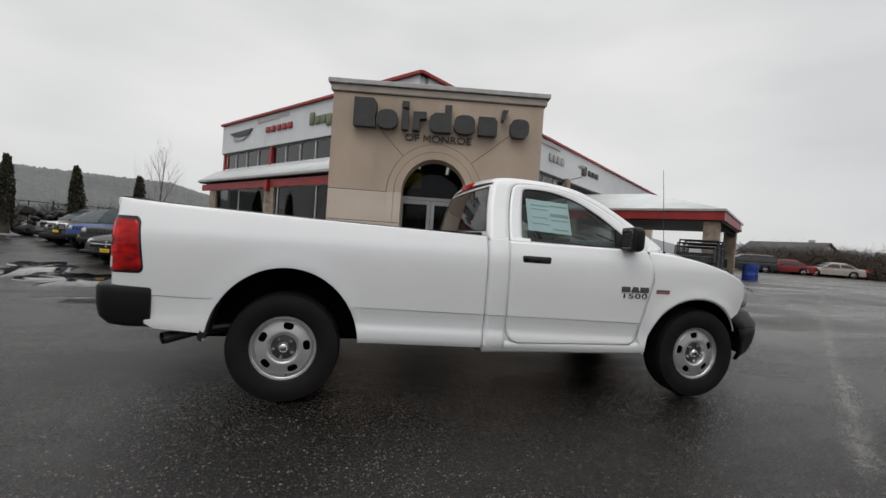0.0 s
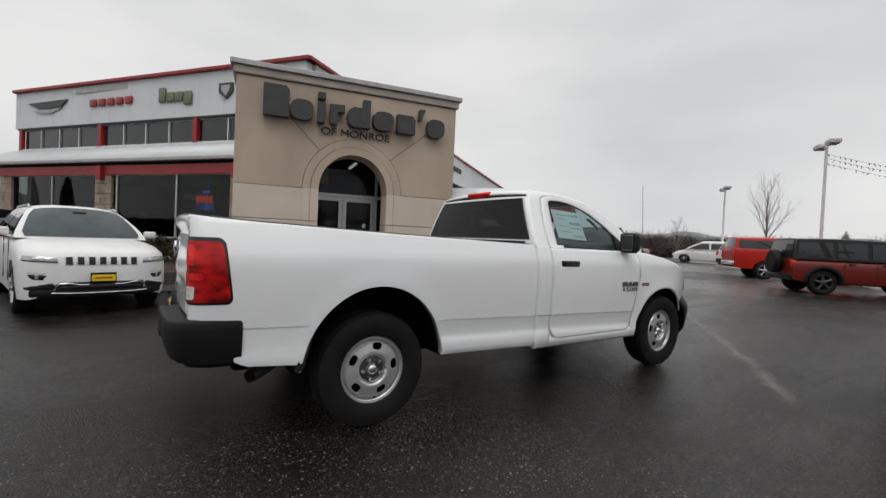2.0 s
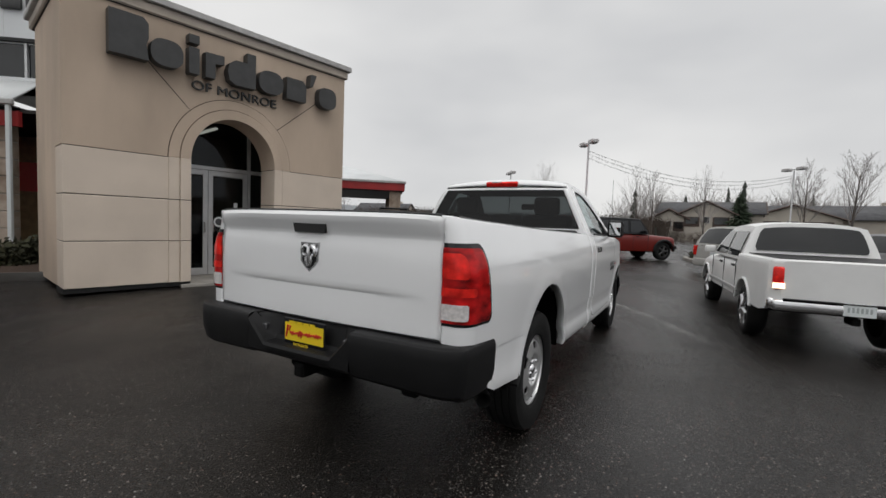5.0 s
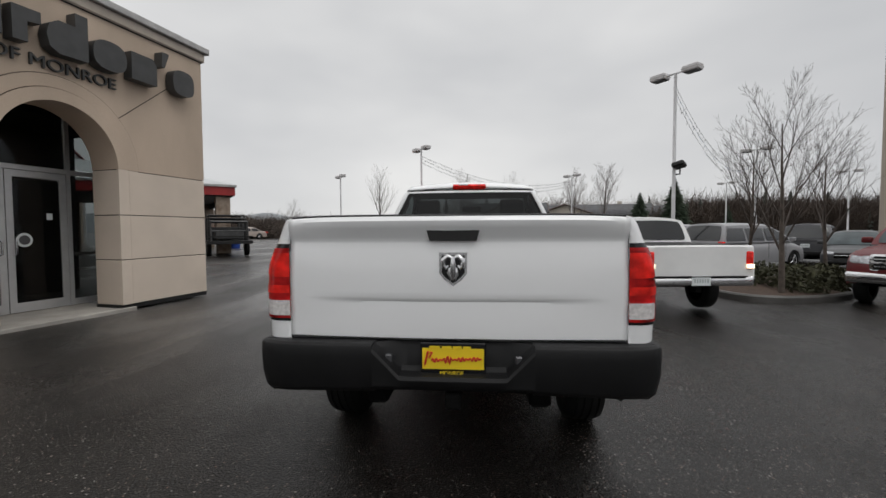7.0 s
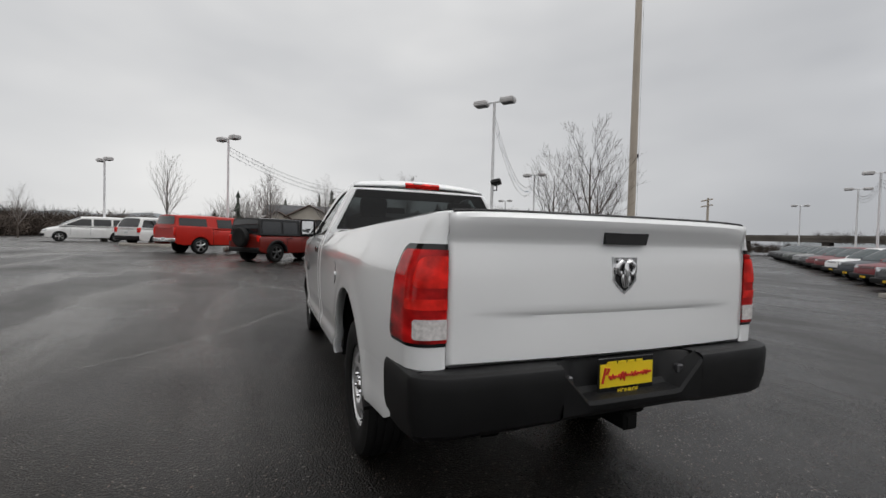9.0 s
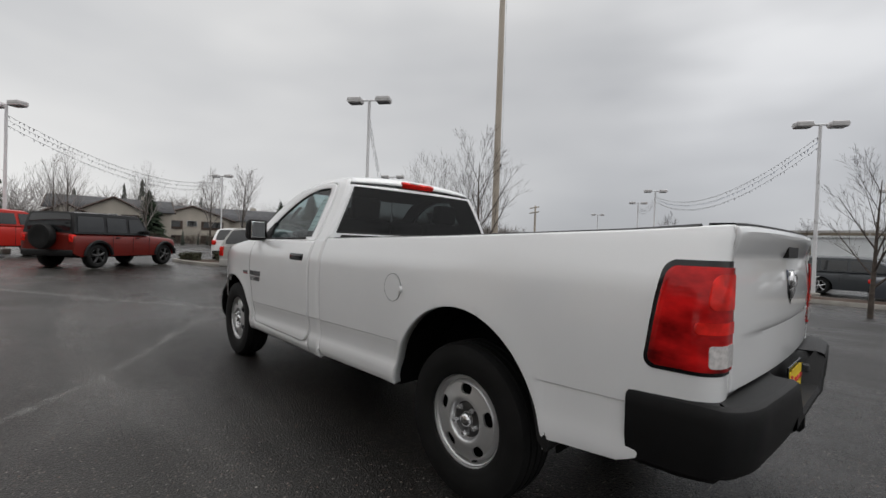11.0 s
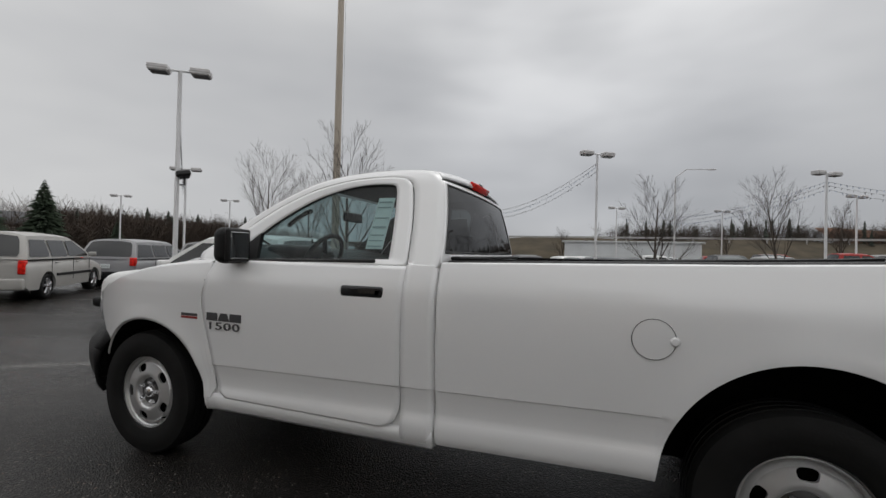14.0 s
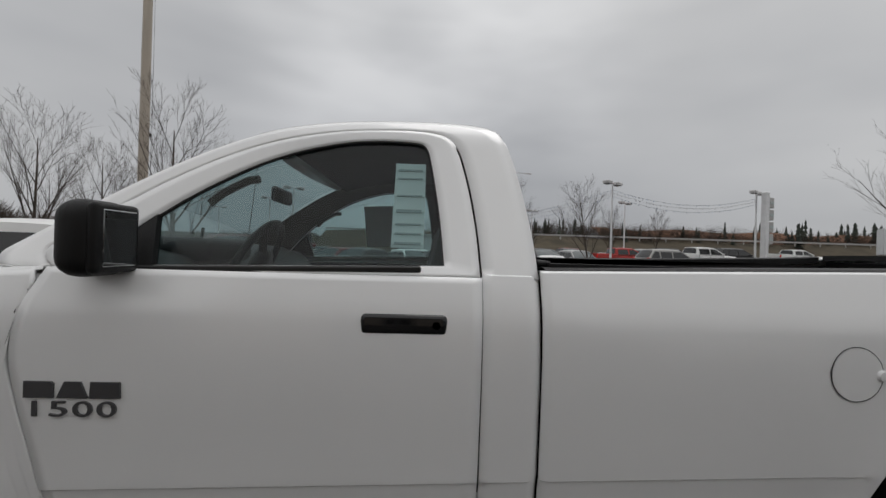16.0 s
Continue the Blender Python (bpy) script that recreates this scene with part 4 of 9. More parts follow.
DOOR = [(1.680, 1.30), (1.688, 1.42), (1.704, 1.55), (1.726, 1.66), (1.748, 1.735), (1.782, 1.782), (1.835, 1.802), (1.92, 1.810), (2.03, 1.808), (2.16, 1.797), (2.30, 1.770), (2.43, 1.730), (2.57, 1.664), (2.69, 1.590), (2.79, 1.520), (2.88, 1.450), (2.95, 1.392), (2.985, 1.350), (2.975, 1.32), (2.95, 1.30)]
WIN = [(1.796, 1.328), (1.804, 1.42), (1.816, 1.52), (1.832, 1.62), (1.845, 1.69), (1.858, 1.735), (1.884, 1.757), (1.95, 1.763), (2.05, 1.762), (2.16, 1.748), (2.29, 1.714), (2.42, 1.660), (2.54, 1.588), (2.64, 1.516), (2.72, 1.447), (2.78, 1.391), (2.825, 1.345), (2.845, 1.322), (2.838, 1.308), (2.80, 1.303)]
def refine(poly, k=3):
    out = []
    n = len(poly)
    for i in range(n - 1):
        p0, p1, p2, p3 = poly[max(i - 1, 0)], poly[i], poly[i + 1], poly[min(i + 2, n - 1)]
        for j in range(k):
            t = j / k
            out.append(tuple(0.5 * (2 * b + (c - a) * t + (2 * a - 5 * b + 4 * c - d) * t * t + (3 * b - a - 3 * c + d) * t ** 3) for a, b, c, d in zip(p0, p1, p2, p3)))
    out.append(poly[-1])
    return out
BADGES = []
cab_r, door_r, win_r = refine(CAB), refine(DOOR), refine(WIN)
def ring_between(a, b, fy0, fy1, side, steps=4, bottom=True):
    rows = []
    for k in range(steps + 1):
        t = k / steps
        row = []
        for p, q in zip(a, b):
            x, z = lerp(p[0], q[0], t), lerp(p[1], q[1], t)
            row.append((x, side * (cab_y(x, z) + lerp(fy0, fy1, t)), z))
        rows.append(row)
    return grid(bmesh.new(), rows, close=bottom)
for side in (-1, 1):
    gapped = [(p[0] + (0.007 if p[0] < 1.8 and p[1] < 1.75 else 0.0), p[1] - (0.006 if p[1] > 1.5 else 0.0)) for p in door_r]
    frame_ob = thick(part("door_frame", ring_between(win_r, gapped, -0.012, 0.0, side), M["white_paint"], truck, smooth=30), 0.02, 0)
    thick(part("cab_side", ring_between(door_r, cab_r, 0.0, 0.0, side), M["white_paint"], truck, smooth=30), 0.012, 0)
    part("pillar_trim", ring_between(win_r, cab_r, -0.030, -0.045, side), M["lining"], truck, smooth=30)
    # rubber seal and glass
    seal = [(p[0], side * (cab_y(*p) - 0.008), p[1]) for p in win_r]
    part("window_seal", tube(bmesh.new(), seal + [seal[0]], 0.0055, 6), M["trim_black"], frame_ob)
    part("belt_moulding", newbox((0, 0, 0), (0.985, 0.016, 0.020), 0.005, Matrix.Translation((2.36, side * 0.937, 1.311)) @ pose(0, 0, 0, 0, 1.4, 0)), M["trim_black"], frame_ob)
    cx, cz = 2.2, 1.5
    rows = [[(lerp(cx, p[0], t), side * (cab_y(lerp(cx, p[0], t), lerp(cz, p[1], t)) - 0.014), lerp(cz, p[1], t)) for p in win_r] for t in (1.0, 0.5, 0.0)]
    pane = part("side_window", grid(bmesh.new(), rows, close=True), M["window"], frame_ob, "tinted door glass")
    pane.visible_shadow = False
    # black sail at the foot of the windscreen pillar, with the mirror on it
    a = [(2.66, 1.30), (2.70, 1.47), (2.845, 1.335), (2.86, 1.30)]
    bm = bmesh.new()
    v0 = [bm.verts.new((x, side * (cab_y(x, z) + 0.008), z)) for x, z in a]
    v1 = [bm.verts.new((x, side * (cab_y(x, z) - 0.02), z)) for x, z in a]
    bm.faces.new(v0)
    bm.faces.new(v1)
    for i in range(4):
        bm.faces.new((v0[i], v0[(i + 1) % 4], v1[(i + 1) % 4], v1[i]))
    part("mirror_sail", bm, M["black_plastic"], frame_ob)
    mirror = part("wing_mirror", newbox((2.765, side * 1.026, 1.388), (0.120, 0.185, 0.208), 0.052, seg=5), M["black_plastic"], truck, "black door mirror", smooth=60)
    part("mirror_arm", newbox((2.79, side * 0.965, 1.315), (0.11, 0.14, 0.04), 0.014, seg=2), M["black_plastic"], mirror, smooth=60)
    part("mirror_bezel", newbox((2.714, side * 1.027, 1.389), (0.034, 0.168, 0.190), 0.015, seg=3), M["black_plastic"], mirror, smooth=60)
    part("mirror_glass", newbox((2.697, side * 1.027, 1.389), (0.006, 0.130, 0.152), 0.002), M["mirror_glass"], mirror)
    # wing badges: plain bars for the lettering
    bx = 2.83
    badge = part("side_badge", newbox((bx, side * 0.984, 0.935), (0.004, 0.004, 0.004)), M["badge_grey"], truck, "grey badge blocks and figures on the door")
    BADGES.append((badge, side))
    for dx, outline in ((-0.088, [(-0.042, 0.0), (0.038, 0.0), (0.038, 0.040), (0.030, 0.046), (-0.042, 0.046)]),
                        (0.001, [(-0.042, 0.0), (0.042, 0.0), (0.022, 0.046), (-0.022, 0.046)]),
                        (0.090, [(-0.042, 0.0), (0.042, 0.0), (0.040, 0.046), (-0.040, 0.046)])):
        pts = [(bx - side * (dx + x), 0.940 + z) for x, z in outline]
        ys = side * (side_y(bx, 0.96) - 0.004), side * (side_y(bx, 0.96) + 0.013)
        part("badge_shape", prism(bmesh.new(), pts, min(ys), max(ys)), M["badge_grey"], badge)
    plaque = part("wing_plaque", newbox((3.11, side * (side_y(3.11, 0.958) + 0.004), 0.962), (0.135, 0.008, 0.018), 0.002), M["badge_grey"], truck, "grey and red engine plaque")
    part("plaque_stripe", newbox((3.11, side * (side_y(3.11, 0.945) + 0.004), 0.944), (0.135, 0.008, 0.014), 0.002), M["badge_red"], plaque)

# roof, rear wall and windscreen: carried across from edge to edge
def across(i0, i1, n, bulge, push):
    rows = []
    for p in cab_r[i0:i1 + 1]:
        ye = cab_y(*p)
        rows.append([(p[0] + push(p) * (1 - (2 * j / n - 1) ** 2), ye * (2 * j / n - 1), p[1] + bulge(p) * (1 - (2 * j / n - 1) ** 2)) for j in range(n + 1)])
    return rows
roof_bulge = lambda p: 0.042 * max(0.0, min(1.0, (p[1] - 1.76) / 0.07))
thick(part("roof", grid(bmesh.new(), across(16, 37, 24, roof_bulge, lambda p: -0.03 * max(0, min(1, (1.70 - p[0]) / 0.1)) + 0.07 * max(0, min(1, (p[0] - 2.2) / 0.25)))), M["white_paint"], truck, smooth=40), 0.015, 0)
ws = across(37, 54, 24, lambda p: 0.042 * max(0.0, min(1.0, (p[1] - 1.36) / 0.3)), lambda p: 0.07 + 0.06 * (1 - max(0, min(1, (p[1] - 1.33) / 0.35))))
inner = [[p if 1 < j < 23 else p for j, p in enumerate(r)] for r in ws]
screen = part("windscreen", grid(bmesh.new(), inner), M["clear_glass"], truck, smooth=60)
screen.visible_shadow = False
# rear wall round the glass
def rear_pt(y, z):
    x = interp(z, [(a[1], a[0]) for a in CAB[:7]])
    e = cab_y(1.6, z)
    return (x - 0.03 * (1 - (y / e) ** 2), y, z)
OUT = []
for t in span(-1, 1, 10):
    OUT.append((t * cab_y(1.6, 1.30), 1.30))
for z in span(1.36, 1.74, 6):
    OUT.append((cab_y(1.6, z), z))
OUT += [(t * cab_y(1.6, 1.775), 1.775 + 0.012 * (1 - t * t)) for t in span(1, -1, 10)]
for z in span(1.74, 1.36, 6):
    OUT.append((-cab_y(1.6, z), z))
RW = []
for y, z in OUT:
    zz = max(1.375, min(1.757, z))
    lim = cab_y(1.6, zz) - 0.05
    RW.append((max(-lim, min(lim, y)), zz))
rows = [[rear_pt(lerp(a[0], b[0], t), lerp(a[1], b[1], t)) for a, b in zip(OUT, RW)] for t in (0, 0.5, 1)]
thick(part("cab_back", grid(bmesh.new(), rows, close=True), M["white_paint"], truck, smooth=40), 0.012, 0)
rows = [[tuple(Vector(rear_pt(y * t, lerp(1.56, z, t))) + Vector((-0.004, 0, 0))) for y, z in RW] for t in (1.0, 0.6, 0.0)]
rg = part("rear_window", grid(bmesh.new(), rows, close=True), M["rear_glass"], truck, "dark tinted rear cab window")
rg.visible_shadow = False
ed = [tuple(Vector(rear_pt(y, z)) + Vector((-0.004, 0, 0))) for y, z in RW]
part("rear_seal", tube(bmesh.new(), ed + [ed[0]], 0.006, 6), M["trim_black"], rg)
chm = part("high_brake_lamp", newbox((0, 0, 0), (0.05, 0.36, 0.048), 0.010, Matrix.Translation((1.571, 0, 1.829)) @ pose(0, 0, 0, 0, -28, 0), 2), M["bright_red_lens"], truck, "red high-mounted brake lamp")
part("cargo_lens", newbox((0, 0, 0), (0.006, 0.10, 0.028), 0.002, Matrix.Translation((1.548, 0.06, 1.841)) @ pose(0, 0, 0, 0, -28, 0)), M["clear_lens"], chm)

# interior
part("bench_seat", newbox((2.02, 0, 0.86), (0.50, 1.56, 0.22), 0.06, seg=3), M["seat"], truck, smooth=60)
for y, w in ((0.47, 0.54), (0, 0.36), (-0.47, 0.54)):
    sb = part("seat_back", newbox((0, 0, 0), (0.16, w, 0.62), 0.055, Matrix.Translation((1.78, y, 1.20)) @ pose(0, 0, 0, 0, -12, 0), 3), M["seat"], truck, smooth=60)
    if w > 0.5:
        part("head_rest", newbox((0, 0, 0), (0.10, 0.27, 0.19), 0.04, Matrix.Translation((1.70, y, 1.60)) @ pose(0, 0, 0, 0, -8, 0), 3), M["seat"], sb, smooth=60)
rows = [[(x, y, z) for x, z in [(2.64, 0.85), (2.62, 1.10), (2.66, 1.25), (2.74, 1.335), (2.90, 1.375), (3.04, 1.385)]] for y in span(-0.86, 0.86, 8)]
part("dashboard", grid(bmesh.new(), rows), M["dash"], truck)
part("instrument_hood", newbox((2.77, 0.42, 1.355), (0.24, 0.42, 0.10), 0.045, seg=3), M["dash"], truck, smooth=60)
wheel_m = Matrix.Translation((2.57, 0.42, 1.305)) @ pose(0, 0, 0, 0, 62, 0)
bm = bmesh.new()
tube(bm, [(0.19 * math.cos(t), 0.19 * math.sin(t), 0) for t in (2 * math.pi * k / 36 for k in range(37))], 0.016, 8, False)
for a in (0.5, 2.64, 4.71):
    tube(bm, [(0, 0, -0.03), (0.19 * math.cos(a), 0.19 * math.sin(a), 0)], 0.018, 6)
box(bm, (0, 0, -0.02), (0.15, 0.13, 0.05), 0.02)
bmesh.ops.transform(bm, matrix=wheel_m, verts=bm.verts[:])
part("steering_wheel", bm, M["dash"], truck, smooth=60)
part("rear_view_mirror", newbox((2.60, 0.0, 1.635), (0.035, 0.25, 0.075), 0.015, seg=2), M["dash"], truck, smooth=60)
part("headlining", grid(bmesh.new(), [[(p[0], j * 0.16 * cab_y(*p) / 0.66, p[1] - 0.03) for j in range(-4, 5)] for p in cab_r[18:37]]), M["lining"], truck)
for side in (-1, 1):
    part("door_trim", newbox((2.25, side * 0.86, 1.02), (1.12, 0.03, 0.52), 0.01), M["dash"], truck)
    part("grab_handle", tube(bmesh.new(), [(2.60, side * 0.74, 1.52), (2.56, side * 0.725, 1.56), (2.48, side * 0.72, 1.605), (2.44, side * 0.73, 1.61)], 0.014, 8), M["lining"], truck)
part("cab_back_trim", newbox((1.60, 0, 1.08), (0.03, 1.70, 0.44)), M["dash"], truck)
# papers in the windows
sheet = part("window_sticker", newbox((0, 0, 0), (0.40, 0.002, 0.31), 0, Matrix.Translation((2.08, -0.796, 1.535)) @ pose(0, 0, 0, -26.5, 2.5, 0)), M["paper"], truck, "white price sheet inside the passenger window")
for i, (x, z, w, h) in enumerate(((0.10, 0.11, 0.16, 0.012), (0.10, 0.02, 0.17, 0.03), (0.10, -0.03, 0.16, 0.010), (0.10, -0.12, 0.14, 0.012), (-0.08, 0.10, 0.16, 0.008), (-0.08, 0.06, 0.16, 0.006), (-0.08, -0.02, 0.14, 0.006), (-0.08, -0.08, 0.16, 0.006))):
    part("print_bar", newbox((x, -0.003, z), (w, 0.002, h), 0, Matrix.Translation((2.08, -0.796, 1.535)) @ pose(0, 0, 0, -26.5, 2.5, 0)), M["ink"], sheet)
m2 = Matrix.Translation((1.915, 0.798, 1.535)) @ pose(0, 0, 0, 26.1, 0, 0)
strip = part("window_strip", newbox((0, 0, 0), (0.105, 0.002, 0.33), 0, m2), M["paper"], truck, "white paper strip inside the driver's window")
for z, h in ((0.135, 0.008), (0.10, 0.006), (0.03, 0.006), (-0.03, 0.012), (-0.08, 0.006), (-0.115, 0.006), (-0.15, 0.008)):
    part("print_bar", newbox((0, 0.003, z), (0.085, 0.002, h), 0, m2), M["ink"], strip)

# ---- front end ----
rows = []
for x, ze, zc, ye in ((2.97, 1.297, 1.33, 0.935), (3.12, 1.285, 1.335, 0.925), (3.4, 1.252, 1.318, 0.90), (3.7, 1.195, 1.28, 0.865), (3.95, 1.118, 1.225, 0.80), (4.15, 1.05, 1.165, 0.76), (4.33, 1.01, 1.11, 0.70), (4.43, 0.97, 1.04, 0.68)):
    rows.append([(x + 0.10 * max(0, (x - 3.9) / 0.5) * (1 - (j / 14) ** 2), ye * j / 14, lerp(zc, ze, (abs(j) / 14) ** 2.4) + 0.028 * math.exp(-((abs(j) / 14 - 0.48) / 0.13) ** 2) * (1 if x > 3 else 0.3)) for j in range(-14, 15)])
thick(part("bonnet", grid(bmesh.new(), rows), M["white_paint"], truck, smooth=50), 0.012, 0)
for side in (-1, 1):
    rows = []
    for x in span(2.97, 4.12, 16):
        zi = interp(x, [(2.97, 1.297), (3.12, 1.285), (3.4, 1.252), (3.7, 1.195), (3.95, 1.118), (4.15, 1.05)])
        yi = interp(x, [(2.97, 0.935), (3.12, 0.925), (3.4, 0.90), (3.7, 0.865), (3.95, 0.80), (4.15, 0.76)])
        zo = interp(x, [(2.95, 1.295), (3.2, 1.275), (3.5, 1.235), (3.8, 1.165), (4.0, 1.095), (4.12, 1.03)])
        yo = side_y(x, zo)
        rows.append([(x, side * lerp(yi - 0.003, yo, t), lerp(zi, zo, t) + 0.010 * math.sin(math.pi * t)) for t in span(0, 1, 5)])
    part("wing_top", grid(bmesh.new(), rows), M["white_paint"], truck, smooth=60)
    hl = part("headlight", newbox((0, 0, 0), (0.15, 0.27, 0.19), 0.045, Matrix.Translation((4.085, side * 0.745, 0.92)) @ pose(0, 0, 0, 0, 0, -side * 40), 3), M["head_lens"], truck, "clear headlight", smooth=60)
part("nose_panel", newbox((4.33, 0, 0.90), (0.16, 1.16, 0.30), 0.05, seg=3), M["white_paint"], truck, smooth=60)
part("grille", newbox((4.47, 0, 0.86), (0.08, 1.00, 0.34), 0.03, seg=2), M["black_plastic"], truck, "black crossbar grille")
rows = []
for t in span(-1, 1, 28):
    a = abs(t)
    yy = math.copysign(min(0.93, a * 1.02), t)
    x = 4.52 - 0.06 * a ** 2 - (0.52 * ((a - 0.6) / 0.4) ** 1.7 if a > 0.6 else 0)
    if a > 0.9:
        yy = math.copysign(lerp(0.918, 0.955, (a - 0.9) / 0.1), t)
    zt = lerp(0.72, 0.795, a)
    col = [(x - 0.13, yy * 0.93, zt + 0.01), (x - 0.085, yy * 0.965, zt - 0.006), (x - 0.012, yy * 0.995, 0.672), (x, yy, 0.655), (x - 0.007, yy * 0.995, 0.646), (x - 0.001, yy, 0.637), (x - 0.004, yy, 0.56), (x - 0.025, yy * 0.99, 0.47), (x - 0.06, yy * 0.975, 0.40), (x - 0.11, yy * 0.94, 0.34)]
    # the ends stop along the edge of the wheel arch
    rows.append([(max(px, FA[0] + 0.015 + FA[2] * math.sqrt(max(0.0, 1 - (max(0.0, pz - FA[1]) / FA[3]) ** 2))), py, pz) for px, py, pz in col])
thick(part("front_bumper", grid(bmesh.new(), rows), M["black_plastic"], truck, "textured black front bumper", smooth=50), 0.02, 0)
ant = part("radio_aerial", tube(bmesh.new(), [(3.16, -0.915, 1.27), (3.14, -0.92, 1.42), (3.08, -0.925, 2.02)], [0.006, 0.003, 0.002], 6), M["dark_metal"], truck)
part("aerial_base", lathe(bmesh.new(), [(0.0, 0.05), (0.012, 0.045), (0.022, 0.0)], 12, "z", (3.16, -0.915, 1.262)), M["black_plastic"], truck)
for side in (-1, 1):
    part("wiper", tube(bmesh.new(), [(3.13, side * 0.25, 1.375), (3.02, side * 0.30 + 0.25, 1.455)], 0.009, 5), M["trim_black"], truck)


# ---- wheels ----
def wheel_depth(r):
    return interp(r, [(0.0, 0.004), (0.030, 0.002), (0.040, -0.014), (0.088, -0.020), (0.095, -0.018), (0.101, 0.006), (0.109, 0.014), (0.125, 0.014), (0.185, 0.002), (0.196, 0.002), (0.203, -0.016), (0.208, -0.030), (0.214, -0.030), (0.219, -0.008), (0.226, -0.002), (0.231, -0.012), (0.236, 0.004), (0.243, 0.006), (0.246, -0.01), (0.240, -0.05)])


def steel_wheel_face(bm):
    def pt(r, t):
        return (r * math.cos(t), wheel_depth(r), r * math.sin(t))
    n = 80
    for r_list in ([0.0005, 0.02, 0.040, 0.046, 0.052, 0.07, 0.094, 0.097, 0.100, 0.106, 0.112, 0.125, 0.133], [0.192, 0.200, 0.204, 0.208, 0.214, 0.217, 0.219, 0.223, 0.226, 0.229, 0.231, 0.2335, 0.236, 0.240, 0.243, 0.246]):
        vs = [[bm.verts.new(pt(r, 2 * math.pi * k / n)) for k in range(n)] for r in r_list]
        for a, b in zip(vs, vs[1:]):
            for k in range(n):
                bm.faces.new((a[k], a[(k + 1) % n], b[(k + 1) % n], b[k]))
    # five sectors, each pierced by a rounded slot
    r1, r2, m = 0.133, 0.192, 16
    for s in range(5):
        t0, t1 = 2 * math.pi * s / 5, 2 * math.pi * (s + 1) / 5
        edge = [(r1, lerp(t0, t1, i / m)) for i in range(m)] + [(lerp(r1, r2, i / 6), t1) for i in range(6)] + [(r2, lerp(t1, t0, i / m)) for i in range(m)] + [(lerp(r2, r1, i / 6), t0) for i in range(6)]
        tc, rc = (t0 + t1) / 2, 0.164
        hole = []
        for r, t in edge:
            a, b = (t - tc) * rc, r - rc
            ang = math.atan2(b / 0.030, a / 0.10)
            c, q = math.cos(ang), math.sin(ang)
            k = 1 / (abs(c) ** 3 + abs(q) ** 3) ** (1 / 3)
            hole.append((rc + 0.0255 * k * q, tc + 0.0365 * k * c / rc))
        rows = []
        for f in (0.0, 0.35, 0.7, 0.88, 1.0):
            rows.append([pt(lerp(e[0], h[0], f), lerp(e[1], h[1], f)) for e, h in zip(edge, hole)])
        rows.append([(p[0], p[1] - 0.012, p[2]) for p in rows[-1]])
        vs = [[bm.verts.new(p) for p in r] for r in rows]
        k = len(edge)
        for a, b in zip(vs, vs[1:]):
            for i in range(k):
                bm.faces.new((a[i], a[(i + 1) % k], b[(i + 1) % k], b[i]))
    bmesh.ops.remove_doubles(bm, verts=bm.verts[:], dist=1e-5)
    return bm


TYRE = [(0.235, 0.012), (0.246, 0.022), (0.2626, 0.024), (0.2869, 0.032), (0.3185, 0.036), (0.3501, 0.034), (0.3722, 0.028), (0.388, 0.026), (0.397, 0.006), (0.401, -0.01), (0.393, -0.012), (0.393, -0.02), (0.402, -0.022), (0.403, -0.055), (0.394, -0.057), (0.394, -0.066), (0.403, -0.068), (0.403, -0.102), (0.394, -0.104), (0.394, -0.113), (0.403, -0.115), (0.402, -0.148), (0.393, -0.15), (0.393, -0.158), (0.4, -0.16), (0.392, -0.185), (0.3722, -0.205), (0.3185, -0.215), (0.25, -0.205), (0.235, -0.19)]


def build_wheel():
    w = part("wheel", lathe(bmesh.new(), [(0.0, -0.045), (0.20, -0.05), (0.238, -0.04)], 40), M["underbody"], truck, "painted silver steel wheel with a black tyre")
    part("rim", steel_wheel_face(bmesh.new()), M["steel_wheel"], w, smooth=50)
    part("tyre", lathe(bmesh.new(), TYRE, 72), M["rubber"], w, smooth=40)
    for k in range(5):
        t = 2 * math.pi * (k + 0.0) / 5
        part("wheel_nut", lathe(bmesh.new(), [(0.0, 0.040), (0.009, 0.038), (0.0145, 0.028), (0.0165, 0.0)], 8, "y", (0.068 * math.cos(t), -0.018, 0.068 * math.sin(t))), M["chrome"], w)
    part("hub_plate", lathe(bmesh.new(), [(0.030, -0.012), (0.042, -0.0135), (0.088, -0.0165), (0.092, -0.019)], 40), M["dark_metal"], w, "dark recessed hub plate", smooth=60)
    part("centre_cap", lathe(bmesh.new(), [(0.0, 0.019), (0.018, 0.018), (0.029, 0.012), (0.036, -0.002), (0.038, -0.018)], 24), M["chrome"], w, smooth=60)
    part("tyre_valve", tube(bmesh.new(), [(0.0, -0.03, -0.211), (0.0, 0.004, -0.203)], 0.005, 6), M["trim_black"], w)
    return w


first = build_wheel()
for i, (x, y, turn) in enumerate(((0, 0.905, 17), (WB, 0.905, 40), (0, -0.905, 8), (WB, -0.905, 25))):
    m = Matrix.Translation((x, y, 0.402)) @ (pose(0, 0, 0, 0, turn, 0) if y > 0 else pose(0, 0, 0, 0, turn, 180))
    if i == 0:
        first.matrix_basis = m
    else:
        copy_thing(first, m)


# ---- the showroom building ----
def basis(origin, deg):
    return Matrix.Translation((*origin, 0)) @ Matrix.Rotation(radians(deg), 4, "Z")


